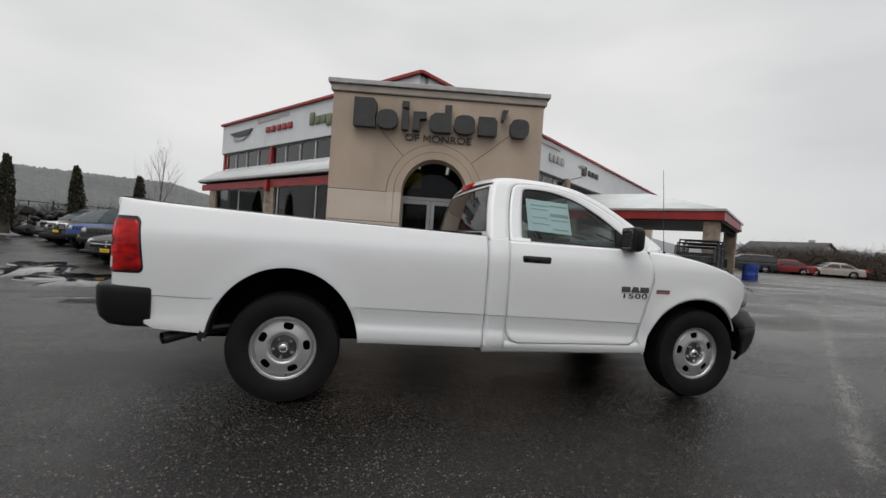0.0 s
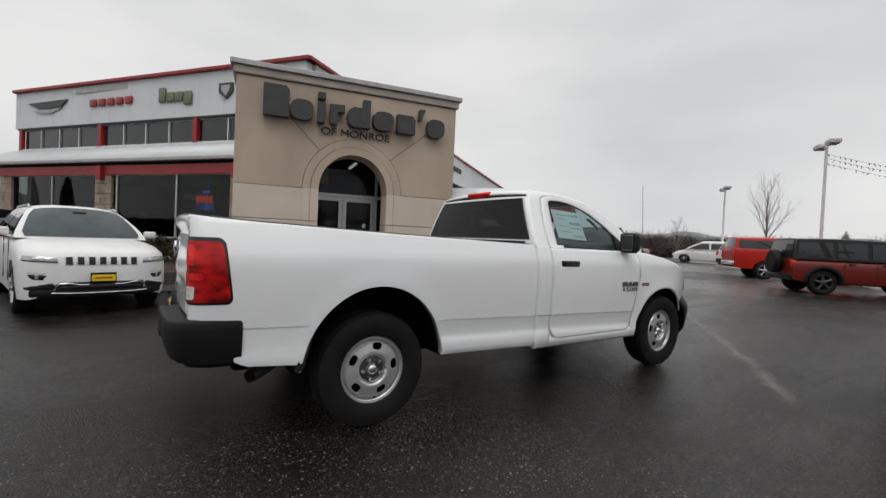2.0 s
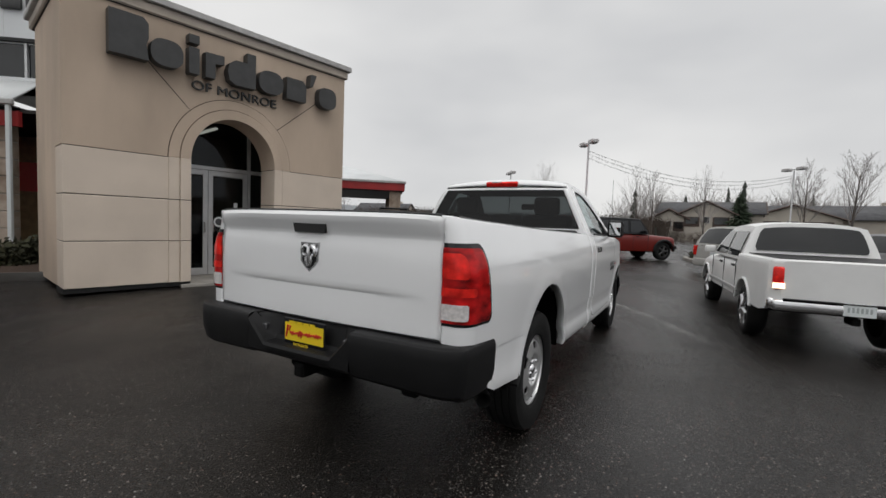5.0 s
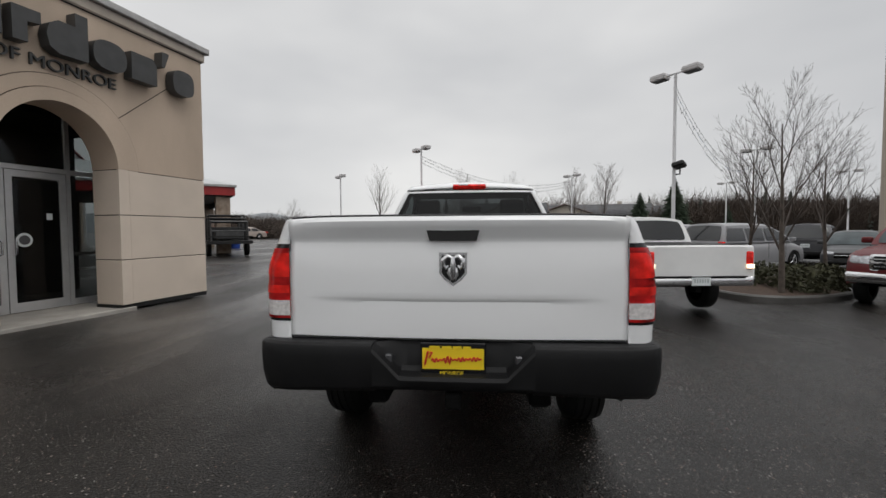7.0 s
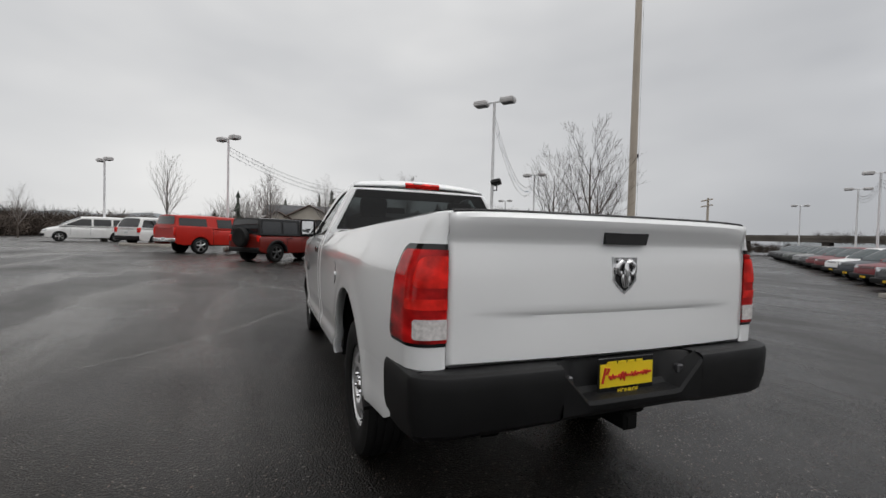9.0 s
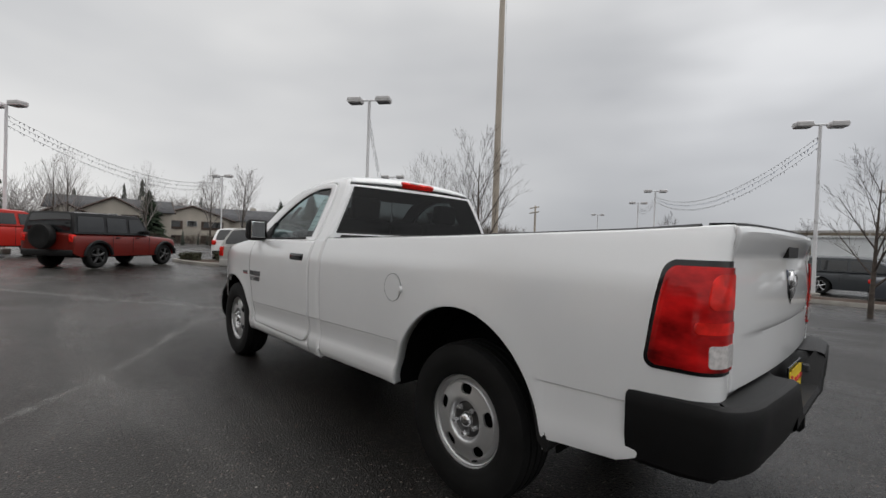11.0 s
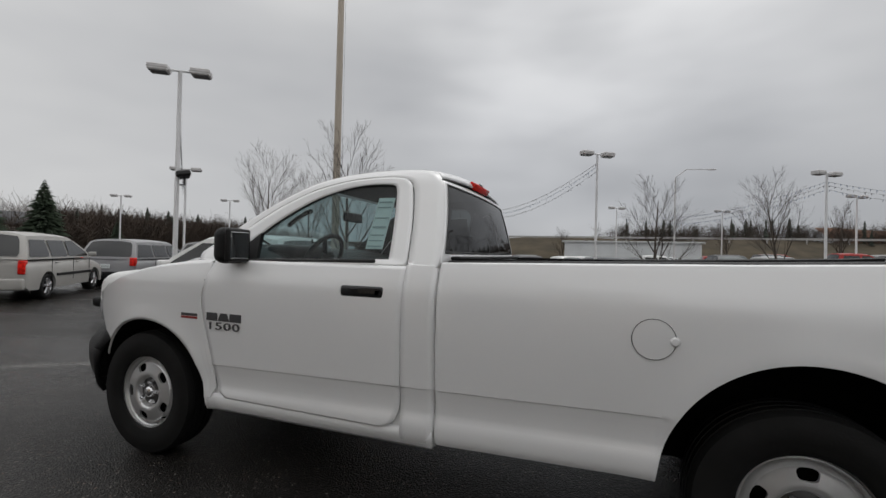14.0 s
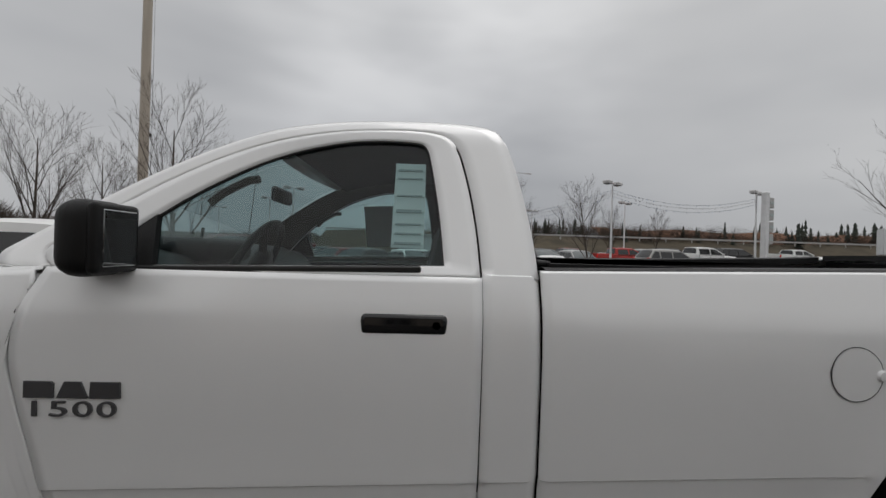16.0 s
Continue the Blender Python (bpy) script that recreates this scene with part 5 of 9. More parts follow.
def text_mesh(body, size, depth, material, parent, m, name="lettering", label=""):
    """Words in Blender's own font, as a mesh part lying in the x-z plane of m."""
    cu = bpy.data.curves.new(name, "FONT")
    cu.body, cu.size, cu.extrude = body, size, depth
    tmp = bpy.data.objects.new(name, cu)
    scene.collection.objects.link(tmp)
    me = bpy.data.meshes.new_from_object(tmp.evaluated_get(bpy.context.evaluated_depsgraph_get()))
    bpy.data.objects.remove(tmp)
    me.transform(m @ pose(0, 0, 0, 90, 0, 0))
    me.materials.clear()
    me.materials.append(material)
    ob = new(name, me)
    ob.parent = parent
    return tagged(ob, label) if label else ob


TW = basis((-0.198, 6.076), -11.25)      # entrance tower: x along its front, y inwards
tower = thing("entrance_tower", TW, "tan stucco entrance tower with an arched doorway", "building", kind="structure")
# shade of the arch grooves, painted brown on tubes along the wall
M["groove_shade"] = mat("shadowed_groove", (0.11, 0.085, 0.065), 0.9, var=0.15)
AL, AR, SPR = 1.80, 3.33, 2.335
AC, AW, AH = (AL + AR) / 2, (AR - AL) / 2, 0.815


def arch_pts(w, h, n=28, a0=math.pi, a1=0.0):
    return [(AC + w * math.cos(lerp(a0, a1, i / n)), SPR + h * math.sin(lerp(a0, a1, i / n))) for i in range(n + 1)]


part("upper_wall", prism(bmesh.new(), [(0.1, SPR)] + arch_pts(AW, AH) + [(5.0, SPR), (5.0, 4.57), (0.1, 4.57)], 0.10, 0.62), M["stucco"], tower, smooth=20)
for x0, x1 in ((0.1, AL), (AR, 5.0)):
    for z0, z1 in ((0.20, 0.905), (0.918, 1.612), (1.625, 2.322)):
        part("wall_block", newbox(((x0 + x1) / 2, 0.36, (z0 + z1) / 2), (x1 - x0, 0.52, z1 - z0), 0.006), M["stucco_pale"], tower)
    part("joint_backing", newbox(((x0 + x1) / 2, 0.37, 1.27), (x1 - x0 - 0.03, 0.48, 2.13)), M["trim_black"], tower)
    # black strip in place of the shaded gap below the wall
    part("base_strip", newbox(((x0 + x1) / 2, 0.37, 0.16), (x1 - x0 + 0.02, 0.50, 0.07)), M["trim_black"], tower)
# raised bands round the arch, carried down as pilasters
for w0, w1, proud in ((0.0, 0.165, 0.040), (0.178, 0.340, 0.020)):
    a, b = arch_pts(AW + w0, AH + w0, 32), arch_pts(AW + w1, AH + w1, 32)
    rows = [[(x, 0.10, z) for x, z in b], [(x, 0.10 - proud, z) for x, z in b], [(x, 0.10 - proud, z) for x, z in a], [(x, 0.12, z) for x, z in a]]
    part("arch_band", grid(bmesh.new(), rows), M["stucco"], tower, smooth=30)
    part("band_groove", tube(bmesh.new(), [(x, 0.099, z) for x, z in arch_pts(AW + w1 + 0.007, AH + w1 + 0.007, 32)], 0.008, 5), M["groove_shade"], tower)
    for s in (-1, 1):
        xa, xb = AC + s * (AW + w0), AC + s * (AW + w1)
        for z0, z1 in ((0.20, 0.905), (0.918, 1.612), (1.625, 2.330)):
            part("pilaster", newbox(((xa + xb) / 2, 0.10 - proud / 2 + 0.003, (z0 + z1) / 2), (abs(xb - xa), proud + 0.006, z1 - z0), 0.003), M["stucco_pale"], tower)
for p0, p1 in (((0.95, 4.04), (1.78, 3.19)), ((4.32, 3.90), (3.36, 3.10))):
    part("control_joint", tube(bmesh.new(), [(p0[0], 0.101, p0[1]), (p1[0], 0.101, p1[1])], 0.007, 5), M["trim_black"], tower)
part("cornice", newbox((2.55, 1.36, 4.65), (5.02, 2.62, 0.165), 0.02), M["cornice"], tower)
part("cornice_groove", newbox((2.55, 1.36, 4.563), (4.94, 2.56, 0.016)), M["trim_black"], tower)
part("coping", newbox((2.55, 1.36, 4.785), (5.14, 2.74, 0.11), 0.012), M["flashing"], tower)
part("side_wall", newbox((0.22, 1.55, 2.38), (0.24, 1.86, 4.36)), M["stucco"], tower)
part("side_wall", newbox((4.88, 1.55, 2.38), (0.24, 1.86, 4.36)), M["stucco"], tower)
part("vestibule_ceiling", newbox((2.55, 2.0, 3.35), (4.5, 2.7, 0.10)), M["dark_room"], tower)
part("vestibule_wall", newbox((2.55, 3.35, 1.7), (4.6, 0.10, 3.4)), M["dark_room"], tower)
part("side_jamb", newbox((1.60, 0.93, 1.7), (0.08, 0.60, 3.2)), M["stucco"], tower)
part("back_jamb", newbox((4.42, 1.2, 1.7), (0.62, 0.20, 3.3)), M["stucco"], tower)
part("back_jamb", newbox((0.95, 1.2, 1.7), (1.36, 0.20, 3.3)), M["stucco"], tower)
part("yellow_banner", newbox((1.95, 1.75, 2.85), (0.5, 0.05, 0.42), 0.02, pose(0, 0, 0, 0, 0, 0)), M["yellow"], tower, "yellow hanging banner inside the entrance")
part("doorstep", newbox((2.60, 0.80, 0.10), (1.90, 1.50, 0.10), 0.01), M["concrete"], tower)
# glazed screen behind the arch: a pair of doors, transom light and a side light
DY = 1.20
dz0, dz1 = 0.16, 2.28
screen = part("door_screen", newbox((2.86, DY, 2.325), (2.42, 0.06, 0.075), 0.004), M["alu"], tower, "aluminium glazed door screen")
for x, w in ((1.665, 0.06), (3.335, 0.06), (4.08, 0.06)):
    part("mullion", newbox((x, DY, 1.74), (w, 0.07, 3.16)), M["alu"], screen)
for x0, x1 in ((1.70, 3.30), (3.37, 4.05)):
    lite = part("fan_light", newbox(((x0 + x1) / 2, DY, 2.84), (x1 - x0, 0.006, 0.94)), M["showroom_glass"], screen)
    lite.visible_shadow = False
part("side_light", newbox((3.71, DY, 1.26), (0.68, 0.006, 2.04)), M["showroom_glass"], screen)
part("side_rail", newbox((3.71, DY, 1.0), (0.68, 0.05, 0.05), 0.003), M["lining"], screen)
part("side_foot", newbox((3.71, DY, 0.21), (0.68, 0.05, 0.10), 0.003), M["alu"], screen)
for x0, x1, hinge in ((1.70, 2.497, 1), (2.507, 3.30, -1)):
    dr = part("door_leaf", newbox(((x0 + x1) / 2, DY, dz0 + 0.07), (x1 - x0, 0.045, 0.14), 0.003), M["alu"], tower, "aluminium-framed glass entrance door")
    part("door_rail", newbox(((x0 + x1) / 2, DY, dz1 - 0.05), (x1 - x0, 0.045, 0.10), 0.003), M["alu"], dr)
    for x in (x0 + 0.045, x1 - 0.045):
        part("door_stile", newbox((x, DY, (dz0 + dz1) / 2), (0.09, 0.047, dz1 - dz0), 0.003), M["alu"], dr)
    g = part("door_glass", newbox(((x0 + x1) / 2, DY, 1.2), (x1 - x0 - 0.17, 0.006, 1.9)), M["showroom_glass"], dr)
    g.visible_shadow = False
    xh = x0 + 0.08 if hinge < 0 else x1 - 0.08
    part("pull_handle", tube(bmesh.new(), [(xh, DY - 0.02, 1.02), (xh, DY - 0.08, 1.03), (xh, DY - 0.08, 1.22), (xh, DY - 0.02, 1.23)], 0.013, 8), M["chrome"], dr)
part("round_sticker", lathe(bmesh.new(), [(0.0, 0.0), (0.105, 0.0), (0.105, 0.004), (0.0, 0.004)], 32, "y", (2.71, DY - 0.035, 1.24)), M["paper"], tower, "round white sticker on the door glass")
part("sticker_print", lathe(bmesh.new(), [(0.0, 0.0), (0.07, 0.0), (0.07, 0.004), (0.0, 0.004)], 24, "y", (2.71, DY - 0.040, 1.24)), M["badge_grey"], tower)
part("door_notice", newbox((3.05, DY - 0.03, 1.60), (0.08, 0.003, 0.10)), M["paper"], tower)
for x, y0 in ((2.1, 1.6), (2.9, 2.3)):
    part("ceiling_tube", newbox((x, y0, 3.26), (0.07, 1.0, 0.05), 0.01), M["ceiling_glow"], tower)

# the fascia sign: the maker's script as plain charcoal blocks of its letters' sizes
sign = thing("fascia_sign", TW, "charcoal raised sign blocks over the arch", "sign")


def sign_block(poly, name="sign_block"):
    bmx = bmesh.new()
    prism(bmx, poly, -0.10, 0.075)
    return part(name, bmx, M["letter"], sign, smooth=30)


def oval(cx, cz, w, h, n=24, p=2.6):
    out = []
    for i in range(n):
        t = 2 * math.pi * i / n
        c, s = math.cos(t), math.sin(t)
        out.append((cx + w * math.copysign(abs(c) ** (2 / p), c), cz + h * math.copysign(abs(s) ** (2 / p), s)))
    return out


SZ = 3.765
sign_block([(0.62, SZ), (1.13, SZ), (1.10, SZ + 0.25), (1.13, SZ + 0.33), (1.13, SZ + 0.56), (1.06, SZ + 0.645), (0.62, SZ + 0.645)])
sign_block(oval(1.39, SZ + 0.20, 0.235, 0.215))
sign_block([(1.71, SZ - 0.01), (1.87, SZ - 0.01), (1.87, SZ + 0.42), (1.71, SZ + 0.42)])
sign_block([(1.71, SZ + 0.49), (1.87, SZ + 0.49), (1.87, SZ + 0.63), (1.71, SZ + 0.63)])
sign_block([(1.97, SZ - 0.01), (2.13, SZ - 0.01), (2.13, SZ + 0.25), (2.28, SZ + 0.27), (2.28, SZ + 0.42), (1.97, SZ + 0.41)])
sign_block([(2.34, SZ + 0.20), (2.37, SZ + 0.34), (2.48, SZ + 0.42), (2.69, SZ + 0.42), (2.69, SZ + 0.61), (2.85, SZ + 0.61), (2.85, SZ - 0.01), (2.48, SZ - 0.02), (2.37, SZ + 0.05)])
sign_block(oval(3.16, SZ + 0.20, 0.245, 0.215))
sign_block([(3.48, SZ - 0.01), (3.91, SZ - 0.01), (3.91, SZ + 0.32), (3.84, SZ + 0.41), (3.48, SZ + 0.41)])
sign_block([(4.00, SZ + 0.35), (4.06, SZ + 0.35), (4.15, SZ + 0.60), (4.02, SZ + 0.60)])
sign_block(oval(4.43, SZ + 0.20, 0.215, 0.215, p=3.0))
place = text_mesh("OF MONROE", 0.222, 0.02, M["letter"], sign, Matrix.Translation((1.80, 0.075, 3.545)) @ Matrix.Diagonal((1.19, 1, 1, 1)), "place_lettering", "small charcoal raised capitals")
# each raised capital is a piece of its own
pool = bmesh.new()
pool.from_mesh(place.data)
left = set(pool.verts)
count = 0
while left:
    todo, isle = [left.pop()], set()
    while todo:
        v = todo.pop()
        isle.add(v)
        for ed_ in v.link_edges:
            w = ed_.other_vert(v)
            if w in left:
                left.discard(w)
                todo.append(w)
    one = bmesh.new()
    idx = {v: one.verts.new(v.co) for v in isle}
    for f in pool.faces:
        if f.verts[0] in isle:
            one.faces.new([idx[v] for v in f.verts])
    cap = part("letter", one, M["letter"], sign)
    cap.matrix_basis = place.matrix_basis
pool.free()
bpy.data.objects.remove(place)

# left wing: x along its front away from the corner, y outwards
LW = basis((2.64, 10.92), 127.3)
ZT = 7.18
wing = thing("showroom_wing", LW, "two-storey showroom wing with white metal panels, red trim and large windows", "building", kind="structure")
END = 15.88
part("upper_panel", newbox((END / 2 + 0.05, -0.15, (5.47 + ZT - 0.1) / 2), (END - 0.1, 0.30, ZT - 0.1 - 5.47)), M["panel_white"], wing)
for a in span(1.2, END - 0.3, 12):
    part("panel_seam", newbox((a, 0.001, 6.27), (0.012, 0.006, 1.58)), M["alu"], wing)
part("parapet_cap", newbox((END / 2, -0.10, ZT - 0.04), (END + 0.15, 0.46, 0.12), 0.01), M["roof_red"], wing)
part("end_panel", newbox((END + 0.0, -5.2, 6.27), (0.28, 10.0, 1.60)), M["panel_white"], wing)
part("end_wall", newbox((END - 0.3, -5.2, 2.7), (0.3, 9.6, 5.4)), M["panel_white"], wing)
part("roof_deck", newbox((END / 2, -6, ZT - 0.3), (END - 0.2, 11.4, 0.2)), M["flashing"], wing)
# upper window band
part("sill_band", newbox((END / 2, -0.12, 4.50), (END - 0.4, 0.24, 0.10)), M["panel_white"], wing)
part("head_band", newbox((END / 2, -0.08, 5.44), (END - 0.4, 0.2, 0.08)), M["trim_black"], wing)
for a in (15.45, 10.17, 4.95):
    part("red_mullion", newbox((a, -0.04, 4.98), (0.20, 0.14, 0.90)), M["roof_red"], wing)
for a0, a1, n in ((10.28, 15.34, 4), (5.06, 10.06, 4), (0.5, 4.84, 3)):
    for i in range(n):
        b0, b1 = lerp(a0, a1, i / n), lerp(a0, a1, (i + 1) / n)
        wnd = part("upper_window", newbox(((b0 + b1) / 2, -0.10, 5.39), (b1 - b0 - 0.01, 0.06, 0.05)), M["alu"], wing)
        part("pane", newbox(((b0 + b1) / 2, -0.11, 4.98), (b1 - b0 - 0.06, 0.01, 0.82)), M["car_glass"], wnd)
        part("window_bar", newbox((b0 + 0.03, -0.085, 4.98), (0.055, 0.08, 0.84)), M["alu"], wnd)
# awning roof over the ground-floor windows
rows = [[(a, 0.0, 4.46), (a, 0.25, 4.30), (a, 0.95, 3.80)] for a in span(1.55, END + 0.5, 2)]
awn = part("awning", grid(bmesh.new(), rows), M["roof_white"], wing)
thick(awn, 0.05, 0)
for a in span(1.75, END + 0.4, 34):
    part("roof_seam", newbox((0, 0, 0), (0.022, 1.17, 0.022), 0, Matrix.Translation((a, 0.475, 4.155)) @ pose(0, 0, 0, -35.0, 0, 0)), M["roof_white"], awn)
part("gutter", newbox((END / 2 + 1.0, 0.98, 3.74), (END - 1.0, 0.10, 0.13), 0.02), M["flashing"], awn)
part("soffit", newbox((END / 2 + 1.0, 0.72, 3.66), (END - 1.1, 0.46, 0.03)), M["trim_black"], awn)
part("red_fascia", newbox((END / 2 + 0.9, 0.80, 3.40), (END - 1.2, 0.12, 0.34)), M["roof_red"], wing)
part("downpipe", newbox((1.62, 0.96, 1.90), (0.09, 0.08, 3.6), 0.01), M["roof_white"], wing)
for a0, a1 in ((1.72, 2.34), (8.15, 9.05), (14.4, 15.2)):
    pier = part("stone_pier", newbox(((a0 + a1) / 2, 0.66, 1.62), (a1 - a0 - 0.03, 0.25, 3.20)), M["concrete"], wing, "brown split-face block pier")
    if a0 < 14:
        part("pier_cap", newbox(((a0 + a1) / 2, 0.92, 3.30), (0.22, 0.18, 0.52), 0.02), M["roof_red"], pier)
    for i in range(8):
        z = 0.10 + 0.40 * i
        h = (a1 - a0) * (0.62 if i % 2 else 0.38)
        for b0, b1 in ((a0, a0 + h - 0.008), (a0 + h + 0.008, a1)):
            part("block", newbox(((b0 + b1) / 2, 0.68, z + 0.195), (b1 - b0, 0.28, 0.38), 0.012), M["stone"], pier)
for a0, a1, cuts in ((2.34, 8.15, (4.83, 7.9)), (9.05, 14.4, (11.75,))):
    fr = part("window_frame", newbox(((a0 + a1) / 2, 0.74, 3.235), (a1 - a0, 0.07, 0.06)), M["alu"], wing)
    part("window_sill", newbox(((a0 + a1) / 2, 0.74, 0.98), (a1 - a0, 0.07, 0.06)), M["alu"], fr)
    part("window_foot", newbox(((a0 + a1) / 2, 0.74, 0.32), (a1 - a0, 0.10, 0.22)), M["concrete"], fr)
    edges = [a0] + list(cuts) + [a1]
    for c in cuts:
        part("window_mullion", newbox((c, 0.74, 1.82), (0.06, 0.07, 2.80)), M["alu"], fr)
    for b0, b1 in zip(edges, edges[1:]):
        for z0, z1 in ((0.43, 0.95), (1.01, 3.205)):
            gpane = part("pane", newbox(((b0 + b1) / 2, 0.73, (z0 + z1) / 2), (b1 - b0 - 0.05, 0.008, z1 - z0)), M["showroom_glass"], fr)
            gpane.visible_shadow = False
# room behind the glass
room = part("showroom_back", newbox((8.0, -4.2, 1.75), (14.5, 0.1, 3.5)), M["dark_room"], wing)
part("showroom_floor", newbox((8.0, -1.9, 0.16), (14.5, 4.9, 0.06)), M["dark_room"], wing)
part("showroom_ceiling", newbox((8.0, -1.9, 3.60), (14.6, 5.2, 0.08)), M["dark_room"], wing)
part("inner_wall", newbox((3.3, -1.6, 1.75), (2.0, 0.1, 3.2)), M["tan_room"], wing)
part("inner_wall", newbox((0.9, -1.8, 1.75), (0.1, 4.6, 3.4)), M["tan_room"], wing)
part("hanging_banner", newbox((6.2, -1.2, 2.62), (1.3, 0.03, 0.22)), M["paper"], wing)
# lit windows in the back wall, their brightness painted as pale panels
for x, w in ((6.9, 0.62), (7.65, 0.62)):
    pn = part("inner_window", newbox((x, -3.2, 1.85), (w + 0.12, 0.06, 1.72), 0.01), M["lining"], wing)
    part("bright_pane", newbox((x, -3.16, 1.85), (w, 0.02, 1.58)), M["ink"], pn)
part("sales_desk", newbox((5.4, -1.9, 0.72), (1.8, 0.7, 1.05), 0.02), M["brown_trim"], wing)
part("inner_column", newbox((4.6, -1.0, 1.75), (0.35, 0.35, 3.2), 0.02), M["tan_room"], wing)
part("inner_poster", newbox((3.0, -1.54, 2.25), (0.6, 0.02, 0.8)), M["red_ink"], wing)
part("inner_poster", newbox((3.7, -1.54, 1.55), (0.5, 0.02, 0.4)), M["ink"], wing)
part("display_rack", newbox((10.4, -1.6, 1.1), (1.1, 0.4, 1.8), 0.02), M["brown_trim"], wing)
part("inner_shelf", newbox((12.6, -1.4, 2.2), (2.2, 0.3, 0.5)), M["lining"], wing)
# brand marks on the panels as plain coloured shapes
marks = thing("brand_mark", LW, "dark winged plain mark on a white panel", "sign", "brand marks")
part("wing_shape", prism(bmesh.new(), [(14.9, 6.54), (12.2, 6.58), (12.6, 6.30), (13.4, 6.22), (14.2, 6.30)], 0.01, 0.07), M["letter"], marks)
part("wing_shape", prism(bmesh.new(), [(14.5, 6.20), (12.6, 6.24), (13.3, 6.05), (14.0, 6.08)], 0.01, 0.06), M["flashing"], marks)
mk = thing("brand_mark", LW, "row of red plain blocks on a white panel", "sign", "brand marks")
for i in range(5):
    part("mark_block", newbox((10.55 - i * 0.52, 0.05, 6.31), (0.40, 0.08, 0.30), 0.04, seg=2), M["badge_red"], mk)
mk = thing("brand_mark", LW, "olive-green plain blocks on a white panel", "sign", "brand marks")
M["olive_mark"] = mat("olive_sign", (0.16, 0.19, 0.11), 0.5, var=0.1)
for x, w, z, h in ((6.62, 0.36, 6.36, 0.56), (6.18, 0.40, 6.26, 0.36), (5.74, 0.40, 6.26, 0.36), (5.30, 0.40, 6.18, 0.50)):
    part("mark_block", newbox((x, 0.05, z), (w, 0.08, h), 0.05, seg=2), M["olive_mark"], mk)
mk = thing("brand_mark", LW, "dark shield and blocks on a white panel", "sign", "brand marks")
part("shield_shape", prism(bmesh.new(), [(3.79, 6.58), (3.16, 6.58), (3.16, 6.25), (3.47, 6.02), (3.79, 6.25)], 0.01, 0.07), M["letter"], mk)
part("shield_face", prism(bmesh.new(), [(3.68, 6.50), (3.27, 6.50), (3.30, 6.30), (3.47, 6.12), (3.64, 6.30)], 0.02, 0.08), M["flashing"], mk)
for x in (2.75, 2.2, 1.65):
    part("mark_block", newbox((x, 0.05, 6.28), (0.46, 0.08, 0.30), 0.04, seg=2), M["letter"], mk)
# lit window sign
neon = thing("neon_sign", LW, "blue and red neon window sign", "sign")
part("neon_top", newbox((3.55, 0.66, 2.62), (0.34, 0.02, 0.09), 0.01), M["neon_blue"], neon)
for i in range(4):
    part("neon_block", newbox((3.93 - i * 0.20, 0.66, 2.36), (0.14, 0.02, 0.25), 0.01), M["neon_red"], neon)
text_mesh("STORE", 0.27, 0.006, M["neon_blue"], neon, Matrix.Translation((4.02, 0.66, 2.0)) @ Matrix.Rotation(math.pi, 4, "Z"), "neon_word")

# right wing: x along its front away from the corner; y inwards
RW_ = basis((2.64, 10.92), 38.3)
rwing = thing("service_wing", RW_, "long service wing with white metal panels and red trim", "building", kind="structure")
RL = 34.0
part("upper_panel", newbox((RL / 2 + 0.2, 0.15, 6.20), (RL - 0.4, 0.30, 1.75)), M["panel_white"], rwing)
part("parapet_cap", newbox((RL / 2, 0.10, ZT - 0.04), (RL + 0.1, 0.46, 0.12), 0.01), M["roof_red"], rwing)
part("lower_wall", newbox((RL / 2 + 0.3, 0.30, 2.2), (RL - 0.8, 0.30, 4.4)), M["stucco"], rwing)
part("window_head", newbox((6.6, 0.10, 5.28), (13.0, 0.24, 0.12)), M["trim_black"], rwing)
for i in range(9):
    wnd = part("upper_window", newbox((1.3 + i * 1.35, 0.12, 5.20), (1.30, 0.06, 0.05)), M["alu"], rwing)
    part("pane", newbox((1.3 + i * 1.35, 0.13, 4.82), (1.25, 0.01, 0.72)), M["car_glass"], wnd)
    part("window_bar", newbox((0.65 + i * 1.35, 0.12, 4.82), (0.06, 0.08, 0.76)), M["alu"], wnd)
for a in (12.9, 6.4):
    part("wall_pier", newbox((a, 0.02, 3.9), (0.5, 0.4, 3.0)), M["stone"], rwing)
part("roof_deck", newbox((RL / 2, 6, ZT - 0.3), (RL - 0.3, 11.4, 0.2)), M["flashing"], rwing)
part("far_wall", newbox((RL - 0.2, 6, 3.4), (0.3, 12, 6.8)), M["panel_white"], rwing)
mk = thing("brand_mark", RW_, "grey-green plain blocks on a white panel", "sign", "brand marks")
for i in range(4):
    part("mark_block", newbox((10.6 + i * 0.5, -0.05, 6.25), (0.40, 0.08, 0.42), 0.05, seg=2), M["flashing"], mk)
mk = thing("brand_mark", RW_, "dark shield and blocks on a white panel", "sign", "brand marks")
part("shield_shape", newbox((15.4, -0.05, 6.30), (0.6, 0.08, 0.6), 0.1, seg=2), M["letter"], mk)
for i in range(3):
    part("mark_block", newbox((16.4 + i * 0.65, -0.05, 6.30), (0.5, 0.08, 0.34), 0.05, seg=2), M["letter"], mk)
lampw = thing("wall_lamp", RW_ @ pose(13.6, -0.6, 5.9), "small grey lamp on a wall bracket", "lamp")
